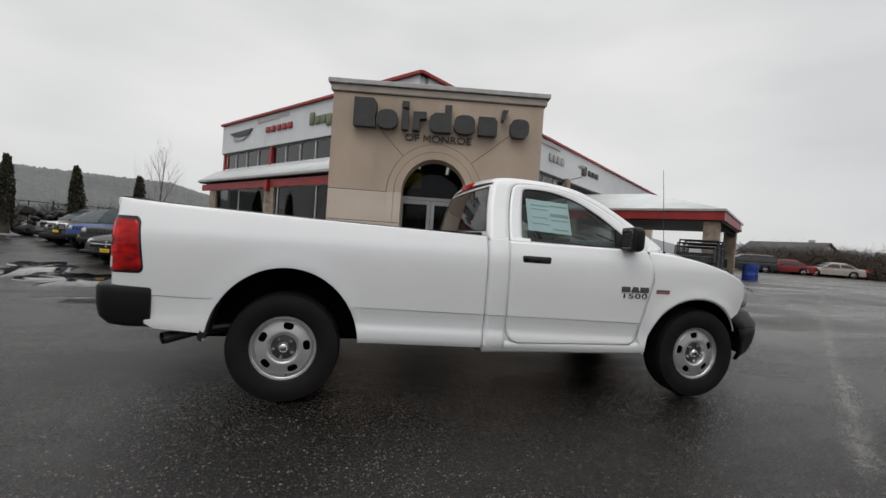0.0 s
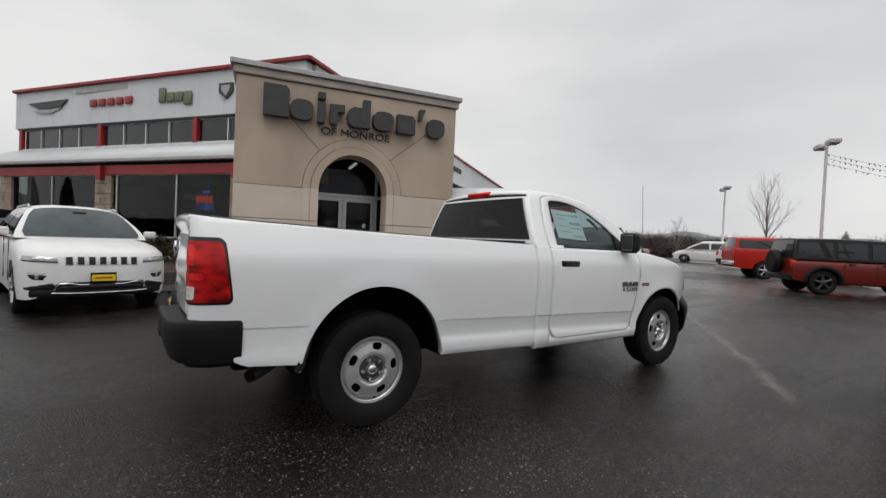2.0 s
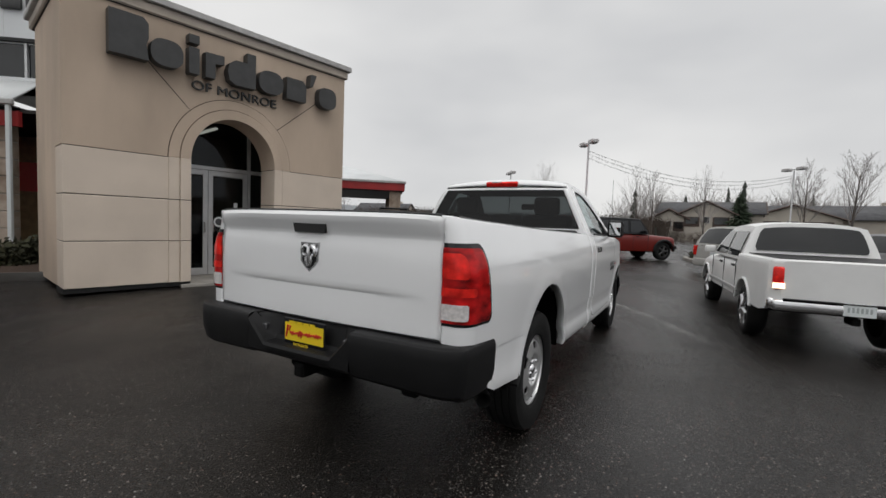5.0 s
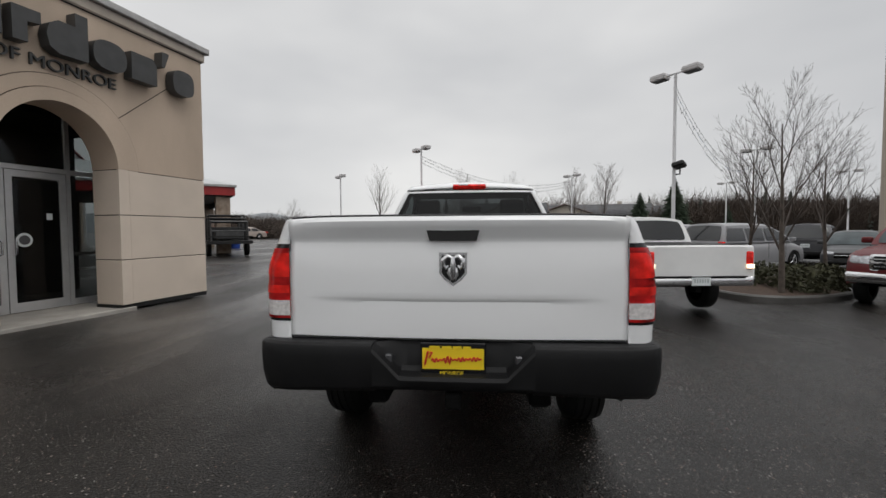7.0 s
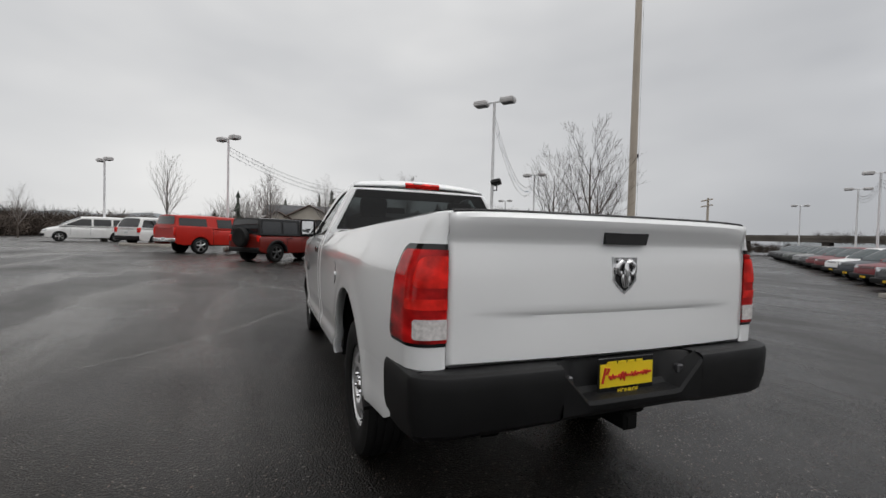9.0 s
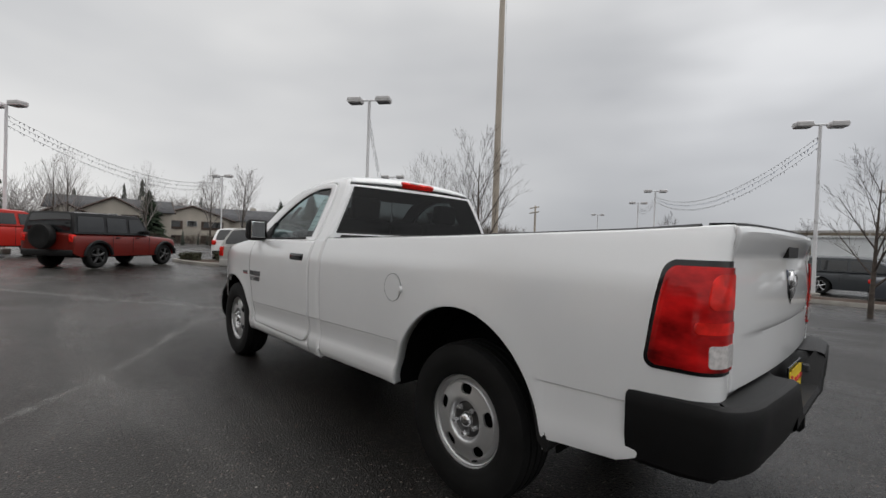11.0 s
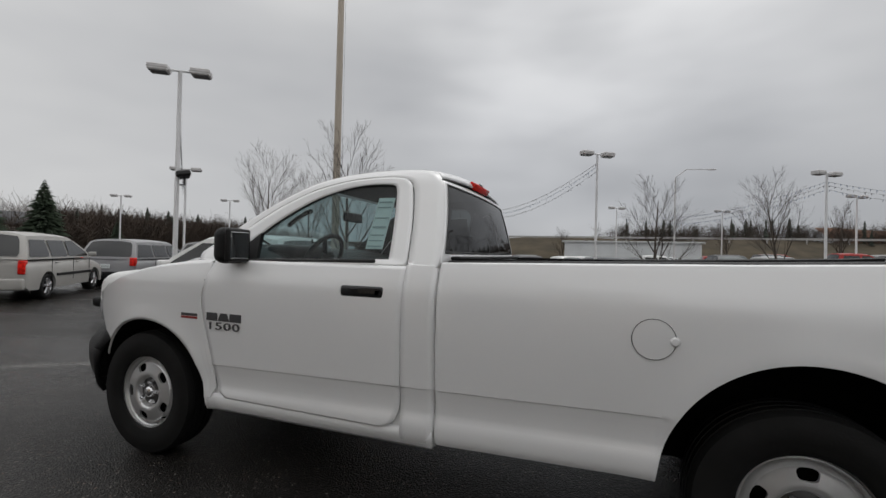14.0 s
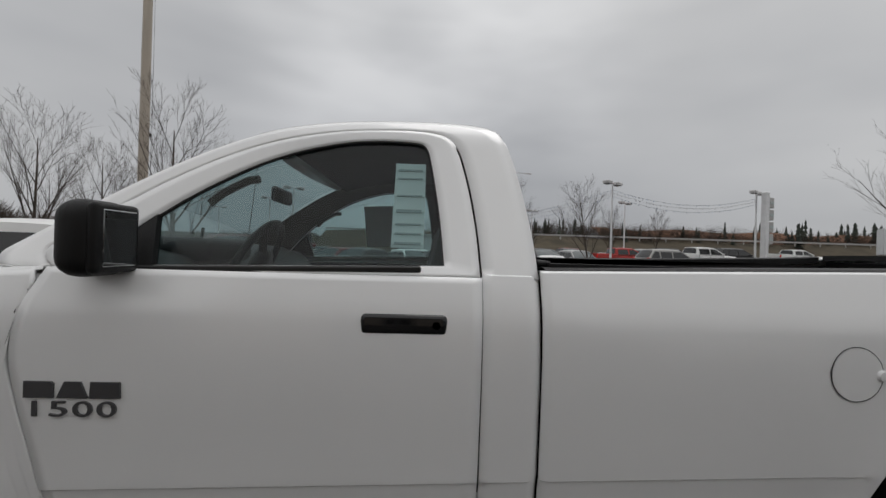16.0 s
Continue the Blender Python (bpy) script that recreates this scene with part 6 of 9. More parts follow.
part("bracket", tube(bmesh.new(), [(0, 0.6, -0.4), (0, 0.0, -0.3), (0, 0, 0.2)], 0.04, 6), M["flashing"], lampw)
part("lamp_head", newbox((0, 0, 0.3), (0.4, 0.3, 0.16), 0.03), M["flashing"], lampw)

# the drive-through canopy on the service wing
CN = RW_
canopy = thing("drive_canopy", CN, "hip-roofed service drive canopy with white metal roof and red fascia", "canopy", kind="structure")
A0, A1, B0, ZE, ZR = 11.5, 20.3, -8.1, 3.55, 4.80
bm = bmesh.new()
v = [bm.verts.new(p) for p in ((A0, 0, ZE), (A1, 0, ZE), (A1, B0, ZE), (A0, B0, ZE), (15.5, 0, ZR), (15.5, B0 + 4.2, ZR))]
for f in ((0, 4, 5, 3), (1, 2, 5, 4), (3, 5, 2)):
    bm.faces.new([v[i] for i in f])
thick(part("canopy_roof", bm, M["roof_white"], canopy), 0.08, 0)
for a, b, c in (((A0 + A1) / 2, B0 + 0.05, 0), (A0 + 0.05, B0 / 2, 1), (A1 - 0.05, B0 / 2, 1)):
    part("red_fascia", newbox((a, b, ZE - 0.26), (A1 - A0, 0.12, 0.42) if not c else (0.12, -B0, 0.42)), M["roof_red"], canopy)
    part("gutter", newbox((a, b, ZE - 0.02), (A1 - A0 + 0.2, 0.24, 0.10) if not c else (0.24, -B0, 0.10)), M["flashing"], canopy)
part("canopy_ceiling", newbox(((A0 + A1) / 2, B0 / 2, ZE - 0.50), (A1 - A0 - 0.2, -B0 - 0.2, 0.05)), M["trim_black"], canopy)
part("sign_plate", newbox((A1 - 1.0, B0 - 0.03, ZE - 0.26), (1.0, 0.04, 0.30)), M["paper"], canopy)
for a in (A0 + 0.5, A1 - 0.5):
    for b in (B0 + 0.5, -1.0):
        post = part("canopy_post", newbox((a, b, 1.7), (0.62, 0.62, 2.8), 0.02), M["stone"], canopy)
        part("red_post", newbox((a + 0.36, b, 1.7), (0.16, 0.5, 2.8)), M["roof_red"], post)
for i in range(24):
    a = A0 + 0.5 + i * 0.34
    bm = bmesh.new()
    lathe(bm, [(0.0, -0.15), (0.10, -0.12), (0.14, 0.02), (0.05, 0.12), (0.0, 0.13)], 7, "z", (a, B0 + 0.35, ZE - 0.66))
    part("hanging_ball", bm, M["trim_black"], canopy)

# kerb, planting bed and shrubs in front of the left wing
bed = thing("planting_bed", LW, "narrow bed of winter grass behind a concrete kerb", "planting bed", kind="structure")
part("kerb", newbox((9.0, 2.25, 0.12), (15.0, 0.16, 0.20), 0.03, seg=2), M["concrete"], bed)
part("turf", newbox((9.0, 1.45, 0.13), (15.0, 1.5, 0.14)), M["grass"], bed)
text_mesh("MONROE", 0.026, 0.0008, M["yellow"], plate, Matrix.Translation((-1.2205, 0.062, 0.680)) @ Matrix.Rotation(radians(-90), 4, "Z"), "plate_word")

for badge, side in BADGES:
    for k, ch in enumerate("1500"):
        text_mesh(ch, 0.062, 0.004, M["badge_grey"], badge, Matrix.Translation((2.83 + side * (0.132 - 0.0655 * k), side * (side_y(2.83, 0.91) + 0.009), 0.888)) @ Matrix.Rotation(math.pi if side > 0 else 0.0, 4, "Z") @ Matrix.Diagonal((1.92, 1, 1, 1)), "badge_figure")


# ---- other vehicles: x forward, origin on the ground under the middle ----
from mathutils import geometry

PAINT = {}


def paint(color):
    if color not in PAINT:
        PAINT[color] = mat("car_paint", color, 0.42, metal=0.0, var=0.05, scale=2.0, coat=0.25, spec=0.3)
    return PAINT[color]


class BodyShape:
    """The skin of a car's lower body: half-width at any place, rounded in plan towards nose and tail."""
    DEPTH = [(0.0, 0.0), (0.010, 0.50), (0.028, 0.76), (0.060, 0.885), (0.12, 0.955), (0.22, 0.988), (0.36, 1.0), (0.55, 0.997), (0.72, 0.985), (0.95, 0.955)]

    BOX = [(0.0, 0.0), (0.004, 0.93), (0.012, 0.962), (0.030, 0.975), (0.12, 0.985), (0.30, 0.992), (0.45, 1.0), (0.72, 0.99), (0.95, 0.96)]

    def __init__(self, spec):
        self.bed = spec.get("bed", -9.0)
        self.half, self.hw, self.zlo = spec["L"] / 2, spec["W"] / 2, spec.get("zlo", 0.28)
        # the upper outline only: from the topmost point of the tail to that of the nose
        xs = [p[0] for p in spec["top"]]
        first = max(i for i, v in enumerate(xs) if v == min(xs))
        self.top = spec["top"][first:xs.index(max(xs)) + 1]
        self.af, self.ar = 0.26 + spec.get("nose", 0.16), spec.get("tail", 0.20)
        fx = self.half - spec["fo"]
        self.arches = (fx, fx - spec["wb"])
        self.ra = spec["r"] * 1.19
        self.zc = spec["r"] - 0.01

    def ztop(self, x):
        return interp(x, self.top)

    def plan(self, x):
        u = (x - (self.half - self.af)) / self.af
        w = (-x - (self.half - self.ar)) / self.ar
        g = (1 - min(0.975, u) ** 3.2) ** (1 / 3.2) if u > 0 else 1.0
        return g * ((1 - min(0.93, w) ** 6) ** (1 / 6) if w > 0 else 1.0)

    def width(self, x, z):
        d = self.ztop(x) - z
        return self.hw * self.plan(x) * interp(max(0.0, d), self.BOX if x < self.bed else self.DEPTH) if d > 0 else 0.0

    def nose_x(self, y, z):
        lo, hi = self.half - 1.0, self.half
        for _ in range(28):
            mid = (lo + hi) / 2
            if self.width(mid, z) > abs(y):
                lo = mid
            else:
                hi = mid
        return lo

    def bottom(self, x):
        z = self.zlo + 0.14 * max(0.0, (abs(x) - self.half + 0.22) / 0.22) ** 2
        for cx in self.arches:
            k = 1 - ((x - cx) / self.ra) ** 2
            if k > 0:
                z = max(z, self.zc + self.ra * math.sqrt(k))
        return z

    def skin(self):
        xs = [self.half - self.af * (1 - math.sin(math.pi / 2 * i / 10)) for i in range(11)] + [-self.half + self.ar * (1 - math.sin(math.pi / 2 * i / 7)) for i in range(8)]
        xs += span(-self.half + self.ar, self.half - self.af, 18)
        for cx in self.arches:
            xs += [cx - self.ra * math.cos(math.pi * i / 18) for i in range(19)] + [cx - self.ra - 0.002, cx + self.ra + 0.002]
        xs += [p[0] for p in self.top]
        rows = []
        for x in sorted({round(v, 4) for v in xs if abs(v) <= self.half}):
            zt, zb = self.ztop(x), self.bottom(x)
            zs = [max(zb, zt - d) for d, _ in (self.BOX + [(0.97, 0.95)] if x < self.bed else self.DEPTH)] + [max(zb, zt - 1.05), zb]
            half = [(x, self.width(x, z), z) for z in zs]
            half[0] = (x, 0.0, zs[0])
            low = (x, max(0.0, half[-1][1] - 0.09), zb + 0.01)
            rows.append([(px, -py, pz) for px, py, pz in [low] + half[::-1]] + half[1:] + [low])
        bm = grid(bmesh.new(), rows)
        # flat face at nose and tail
        for end in (rows[0], rows[-1]):
            n = len(end)
            a = [bm.verts.new(p) for p in end]
            for i in range(n // 2):
                if (a[i].co - a[n - 1 - i].co).length > 1e-4 and (a[i + 1].co - a[i].co).length > 1e-4:
                    quad = [a[i], a[i + 1], a[n - 2 - i], a[n - 1 - i]] if i + 1 < n - 2 - i else [a[i], a[i + 1], a[n - 1 - i]]
                    bm.faces.new(quad)
        loose = [v for v in bm.verts if not v.link_faces]
        bmesh.ops.delete(bm, geom=loose, context="VERTS")
        return bm

    def nose_patch(self, quad, off, nu=10, nv=4):
        """A piece lying on the nose: its corners (y, z), lower row first, stand off the skin."""
        (a, b), (c, d) = quad
        rows = []
        for j in range(nv + 1):
            t = j / nv
            row = []
            for i in range(nu + 1):
                u = i / nu
                y = lerp(lerp(a[0], b[0], u), lerp(c[0], d[0], u), t)
                z = lerp(lerp(a[1], b[1], u), lerp(c[1], d[1], u), t)
                edge = 0 if i in (0, nu) or j in (0, nv) else 1
                row.append((self.nose_x(y, z) + (off if edge else -0.004), y, z))
            rows.append(row)
        return grid(bmesh.new(), rows)


def car(name, label, cat, at, heading, spec, color, group="", front="slots", plate=True):
    L, W, H = spec["L"], spec["W"], spec["H"]
    wb, r = spec["wb"], spec["r"]
    fx = L / 2 - spec["fo"]
    rx = fx - wb
    pz = ground_z(at[0], at[1])
    v = thing(name, Matrix.Translation((at[0], at[1], pz)) @ Matrix.Rotation(radians(heading), 4, "Z"), label, cat, group)
    body_m = paint(color)
    hw = W / 2
    top = spec["top"]
    shape = BodyShape(spec)
    part("body", shape.skin(), body_m, v, smooth=42)
    zb = spec["belt"]
    part("underbody", newbox(((fx + rx) / 2, 0, 0.45 + (shape.zlo - 0.28) * 0.5), (wb + 0.9, W - 0.42, 0.38 - (shape.zlo - 0.28) * 0.6)), M["underbody"], v)
    # greenhouse
    xb0, xr0, xr1, xb1 = spec["green"]
    zr = H
    wb_, wr_ = hw - 0.05, hw - spec.get("tumble", 0.22)
    crown_, bow = spec.get("crown", 0.10), spec.get("bow", 0.10)
    def gp(x, f, t):
        # the roof falls off to its sides, the sides lean in
        return (x, f * lerp(wb_, wr_, t ** 1.35), lerp(zb - 0.03, zr - crown_, t) + crown_ * (1 - abs(f) ** 3.2) * t ** 1.6)
    def sp(x0, x1, f, t, sgn):
        # windscreen and tail bow outwards and bend over into the roof
        x = lerp(x0, x1, t) + sgn * (bow * (1 - f * f) * (1 - 0.35 * t) + 0.10 * math.sin(math.pi * t) * abs(x1 - x0))
        return gp(x, f, t)
    cols = span(0, 1, 8)
    fs = (-1.0, -0.94, -0.84, -0.66, -0.4, 0.0, 0.4, 0.66, 0.84, 0.94, 1.0)
    rows = []
    for t in cols:
        rows.append([sp(xb0, xr0, f, t, -1) for f in fs])
    for s in span(0, 1, 8)[1:]:
        rows.append([(lerp(sp(xb0, xr0, f, 1, -1)[0], sp(xb1, xr1, f, 1, 1)[0], s), gp(0, f, 1)[1], gp(0, f, 1)[2] + 0.03 * math.sin(math.pi * s)) for f in fs])
    for t in cols[::-1][1:]:
        rows.append([sp(xb1, xr1, f, t, 1) for f in fs])
    bm = grid(bmesh.new(), rows)
    for f in (-1, 1):
        ring = [sp(xb0, xr0, f, t, -1) for t in cols] + [(lerp(xr0, xr1, s), gp(0, f, 1)[1], gp(0, f, 1)[2] + 0.03 * math.sin(math.pi * s)) for s in span(0, 1, 8)[1:]] + [sp(xb1, xr1, f, t, 1) for t in cols[::-1][1:]]
        bm.faces.new([bm.verts.new(p) for p in ring])
    bmesh.ops.remove_doubles(bm, verts=bm.verts[:], dist=1e-4)
    cabin = part("cabin", bm, paint(spec["roof"]) if "roof" in spec else body_m, v, smooth=38)
    off = 0.012
    # windscreen and rear glass
    def slope_glass(nm, x0, x1, lo, hi, sgn, wf, m):
        rows = []
        for t in span(lo, hi, 6):
            # rounded lower and upper corners
            k = 1 - 0.05 * max(0.0, abs(2 * (t - lo) / (hi - lo) - 1) - 0.55) ** 2 / 0.2
            rows.append([tuple(Vector(sp(x0, x1, f * wf * k, t, sgn)) + Vector((sgn * off, 0, off * 0.6))) for f in span(-1, 1, 10)])
        return part(nm, grid(bmesh.new(), rows), m, cabin)
    slope_glass("windscreen", xb1, xr1, 0.06, 0.93, 1, 0.91, M["grey_glass"])
    slope_glass("rear_window", xb0, xr0, spec.get("rglass", 0.12), 0.90, -1, 0.86, M["car_glass"])
    lo, hi = 0.10, 0.86
    cuts = spec["panes"]
    for f in (-1, 1):
        for c0, c1 in cuts:
            rows = []
            for t in span(lo, hi, 6):
                e0, e1 = lerp(xb0, xr0, t) + 0.07, lerp(xb1, xr1, t) - 0.07
                a0, a1 = max(e0, lerp(xb0, xb1, c0) + 0.02), min(e1, lerp(xb0, xb1, c1) - 0.02)
                rows.append([(lerp(a0, a1, s), gp(0, f, t)[1] + f * off, gp(0, f, t)[2]) for s in (0, 0.5, 1)])
            part("side_window", grid(bmesh.new(), rows), M["car_glass"], cabin)
        # mirror
        mir = part("door_mirror", newbox((xb1 - 0.28, f * (hw + 0.08), zb + 0.07), (0.11, 0.20, 0.14), 0.03, seg=2), body_m if not spec.get("black_mirror") else M["black_plastic"], v, smooth=60)
        # lamps
        hz = spec.get("hz", 0.78)
        hw_, hh_, yc = spec.get("hlw", 0.34), spec.get("hlh", 0.15), hw - spec.get("hly", 0.25)
        y0, y1 = f * (yc - hw_ / 2), f * min(hw - 0.035, yc + hw_ / 2 + 0.02)
        hl = part("headlight", shape.nose_patch((((y0, hz - hh_ / 2), (y1, hz - hh_ / 2 + 0.02)), ((y0, hz + hh_ / 2 - 0.01), (y1, hz + hh_ / 2 + 0.005))), 0.008, 12, 5), M["head_lens"], v, smooth=60)
        if spec.get("projector"):
            part("lamp_base", shape.nose_patch((((y0, hz - hh_ / 2), (y1, hz - hh_ / 2 + 0.02)), ((y0, hz - hh_ / 2 + 0.026), (y1, hz - hh_ / 2 + 0.046))), 0.012, 12, 3), M["gloss_black"], hl)
            for q in (0.30, 0.62):
                ym = lerp(y0, y1, q)
                part("lamp_reflector", shape.nose_patch((((ym - 0.045, hz - 0.012), (ym + 0.045, hz - 0.008)), ((ym - 0.045, hz + 0.030), (ym + 0.045, hz + 0.034))), 0.011, 6, 4), M["chrome"], hl, smooth=60)
        tz, th = spec.get("tz", (0.92, 0.30))
        tl = part("tail_lamp", newbox((-L / 2 + 0.06, f * (hw - 0.115), tz), (0.16, spec.get("tlw", 0.19), th), 0.025, seg=2), M["bright_red_lens"], v, smooth=60)
        if spec.get("reverse"):
            part("reverse_lens", newbox((-L / 2 - 0.022, f * (hw - 0.115), tz - th / 2 + 0.05), (0.012, 0.13, 0.07), 0.004), M["reverse_glow"], tl)
        # door seams and handles
        for sx in spec.get("seams", ()):
            part("door_seam", newbox((sx, f * (hw - 0.002), (0.42 + zb) / 2), (0.010, 0.012, zb - 0.52)), M["trim_black"], v)
        for sx in spec.get("handles", ()):
            part("door_handle", newbox((sx, f * (hw + 0.004), zb - 0.13), (0.17, 0.035, 0.04), 0.012), M["black_plastic"] if spec.get("black_handle") else body_m, v)
        if spec.get("rub"):
            part("rub_strip", newbox((0.1, f * (hw + 0.004), 0.62), (wb - 2.2 * r, 0.03, 0.07), 0.01), spec["rub"], v)
    # closed load bed: a dark plate between the rails stands for the shaded hollow
    if "bed" in spec and xb0 > spec["bed"] - 0.3:
        x0, x1 = -L / 2 + 0.07, xb0 - 0.02
        zt_ = max(p[1] for p in top if p[0] < spec["bed"])
        part("bed_liner", newbox(((x0 + x1) / 2, 0, zt_ + 0.001), (x1 - x0, W - 0.26, 0.012), 0.003), M["black_plastic"], v)
    # front and rear dressing
    fz = spec.get("gz", 0.72)
    gw = spec.get("gw", 0.9)
    xf = L / 2 + 0.004
    if front == "slots":
        gr = part("grille", shape.nose_patch((((-gw / 2, fz - 0.09), (gw / 2, fz - 0.09)), ((-gw / 2 - 0.02, fz + 0.085), (gw / 2 + 0.02, fz + 0.085))), 0.006, 20, 4), body_m, v)
        for i in range(7):
            yc, hs = lerp(-gw / 2 + 0.07, gw / 2 - 0.07, i / 6), (gw / 7 - 0.045) / 2
            part("slot_rim", shape.nose_patch((((yc - hs - 0.009, fz - 0.078), (yc + hs + 0.009, fz - 0.078)), ((yc - hs - 0.009, fz + 0.074), (yc + hs + 0.009, fz + 0.074))), 0.008, 10, 10), M["alu"] if spec.get("rims") else body_m, gr)
            part("grille_slot", shape.nose_patch((((yc - hs, fz - 0.070), (yc + hs, fz - 0.070)), ((yc - hs, fz + 0.066), (yc + hs, fz + 0.066))), 0.013, 10, 10), M["gloss_black"], gr)
    elif front == "cross":
        gr = part("grille", newbox((xf - 0.06, 0, fz), (0.12, gw, 0.34), 0.05, seg=2), M["chrome"], v, smooth=60)
        for sy in (-1, 1):
            for zz in (-0.075, 0.075):
                part("grille_opening", newbox((xf + 0.004, sy * gw * 0.25, fz + zz), (0.02, gw * 0.36, 0.11), 0.02), M["gloss_black"], gr)
                part("grille_bar", newbox((xf + 0.012, sy * gw * 0.25, fz + zz), (0.012, gw * 0.35, 0.016)), M["chrome"], gr)
        part("grille_badge", newbox((xf + 0.014, 0, fz), (0.02, 0.16, 0.18), 0.03, seg=2), M["badge_grey"], gr)
    else:
        gr = part("grille", newbox((xf - 0.04, 0, fz), (0.10, gw, 0.20), 0.03, seg=2), M["gloss_black"], v, smooth=60)
        part("grille_bar", newbox((xf + 0.012, 0, fz), (0.02, gw * 0.96, 0.03), 0.006), M["chrome"], gr)
        part("grille_bar", newbox((xf + 0.012, 0, fz), (0.02, 0.05, 0.19), 0.006), M["chrome"], gr)
    fbm = spec.get("fb", M["black_plastic"])
    if not spec.get("nofb"):
        part("front_bumper", newbox((L / 2 - 0.10, 0, spec.get("fbz", 0.46)), (0.28, W - 0.16, spec.get("fbh", 0.18)), 0.06, seg=3), fbm, v, smooth=60)
    part("rear_bumper", newbox((-L / 2 + 0.10, 0, spec.get("rbz", 0.52)), (0.28, W - 0.10, spec.get("rbh", 0.20)), 0.05, seg=3), spec.get("rb", M["black_plastic"]), v, smooth=60)
    if plate:
        pl = part("dealer_plate", newbox((L / 2 + 0.045, 0, spec.get("plz", 0.55)), (0.012, 0.33, 0.165), 0.004), M["gloss_black"], v, "yellow dealer plate in a black frame")
        part("plate_face", newbox((L / 2 + 0.053, 0, spec.get("plz", 0.55)), (0.006, 0.30, 0.10)), M["yellow"], pl)
        part("plate_bar", newbox((L / 2 + 0.058, 0, spec.get("plz", 0.55)), (0.004, 0.22, 0.022)), M["red_ink"], pl)
    rp = part("number_plate", newbox((-L / 2 - 0.035, 0, spec.get("rpz", 0.85)), (0.012, 0.31, 0.155), 0.004), M["paper"], v)
    for i in range(6):
        part("plate_bar", newbox((-L / 2 - 0.043, -0.105 + i * 0.042, spec.get("rpz", 0.85)), (0.004, 0.022, 0.06)), M["ink"], rp)
    # wheels
    w0 = part("wheel", lathe(bmesh.new(), [(0.0, -0.05), (r * 0.55, -0.06), (r * 0.66, -0.05)], 24), M["underbody"], v)
    part("tyre", lathe(bmesh.new(), [(r * 0.63, 0.0), (r * 0.66, 0.016), (r * 0.80, 0.024), (r * 0.93, 0.012), (r * 0.99, -0.02), (r, -0.06), (r, -0.16), (r * 0.98, -0.20), (r * 0.85, -0.23), (r * 0.63, -0.22)], 32), M["rubber"], w0, smooth=50)
    bm = bmesh.new()
    lathe(bm, [(r * 0.655, -0.03), (r * 0.66, 0.008), (r * 0.62, 0.012), (r * 0.585, -0.012), (r * 0.58, -0.04)], 32)
    part("rim", bm, spec.get("wheel", M["alloy"]), w0, smooth=50)
    for k in range(5):
        t = 2 * math.pi * k / 5
        bm = bmesh.new()
        tube(bm, [(0.02 * math.cos(t), 0.004, 0.02 * math.sin(t)), (r * 0.3 * math.cos(t), 0.0, r * 0.3 * math.sin(t)), (r * 0.60 * math.cos(t), -0.006, r * 0.60 * math.sin(t))], [r * 0.14, r * 0.10, r * 0.12], 6)
        part("spoke", bm, spec.get("wheel", M["alloy"]), w0, smooth=60)
    for i, (wx, wy) in enumerate(((fx, hw - 0.035), (rx, hw - 0.035), (fx, -hw + 0.035), (rx, -hw + 0.035))):
        m = Matrix.Translation((wx, wy, r)) @ pose(0, 0, 0, 0, 20 * i, 0 if wy > 0 else 180)
        if i == 0:
            w0.matrix_basis = m
        else:
            copy_thing(w0, m)
    return v


SUV = dict(L=4.82, W=1.94, H=1.76, wb=2.915, r=0.385, fo=0.93, belt=1.10, nose=0.30,
           top=[(-2.36, 0.45), (-2.41, 0.62), (-2.38, 0.95), (-2.32, 1.10), (0.98, 1.10), (1.30, 1.09), (1.95, 1.02), (2.25, 0.95), (2.36, 0.82), (2.41, 0.62), (2.38, 0.45)],
           green=(-2.30, -1.85, 0.20, 1.10), panes=((0.03, 0.24), (0.26, 0.53), (0.55, 0.93)), seams=(-0.75, 0.30, 1.05), handles=(-0.55, 0.50), hz=0.86, hlw=0.40, hlh=0.13, hlx=0.22, hly=0.27, gz=0.855, gw=0.98, fbz=0.42, fbh=0.24, plz=0.66, tz=(1.02, 0.22))
VAN = dict(L=5.13, W=1.98, H=1.76, wb=3.08, r=0.335, fo=0.95, belt=1.08, nose=0.30, tail=0.14,
           top=[(-2.50, 0.42), (-2.56, 0.60), (-2.54, 0.95), (-2.50, 1.08), (1.35, 1.08), (1.75, 1.03), (2.25, 0.90), (2.48, 0.75), (2.56, 0.55), (2.52, 0.40)],
           green=(-2.48, -2.15, 0.35, 1.60), panes=((0.03, 0.30), (0.32, 0.57), (0.59, 0.93)), seams=(-1.2, 0.0, 1.05), handles=(-0.95, 0.25), hz=0.76, tz=(0.95, 0.30), rbz=0.45, rbh=0.28, rpz=0.78, gz=0.70)
SEDAN = dict(L=5.08, W=1.89, H=1.48, wb=3.05, r=0.345, fo=0.98, belt=0.98, nose=0.22,
             top=[(-2.48, 0.42), (-2.54, 0.60), (-2.52, 0.88), (-2.40, 0.99), (-1.55, 1.03), (0.95, 0.98), (1.55, 0.94), (2.20, 0.84), (2.46, 0.74), (2.54, 0.55), (2.50, 0.36)],
             green=(-1.85, -0.95, 0.18, 1.05), panes=((0.10, 0.48), (0.50, 0.92)), seams=(-0.85, 0.15, 1.0), handles=(-0.65, 0.35), hz=0.70, hlh=0.13, tz=(0.85, 0.14), tlw=0.5, gz=0.62, gw=1.1, plz=0.45, fbz=0.38, fbh=0.12, rpz=0.62)
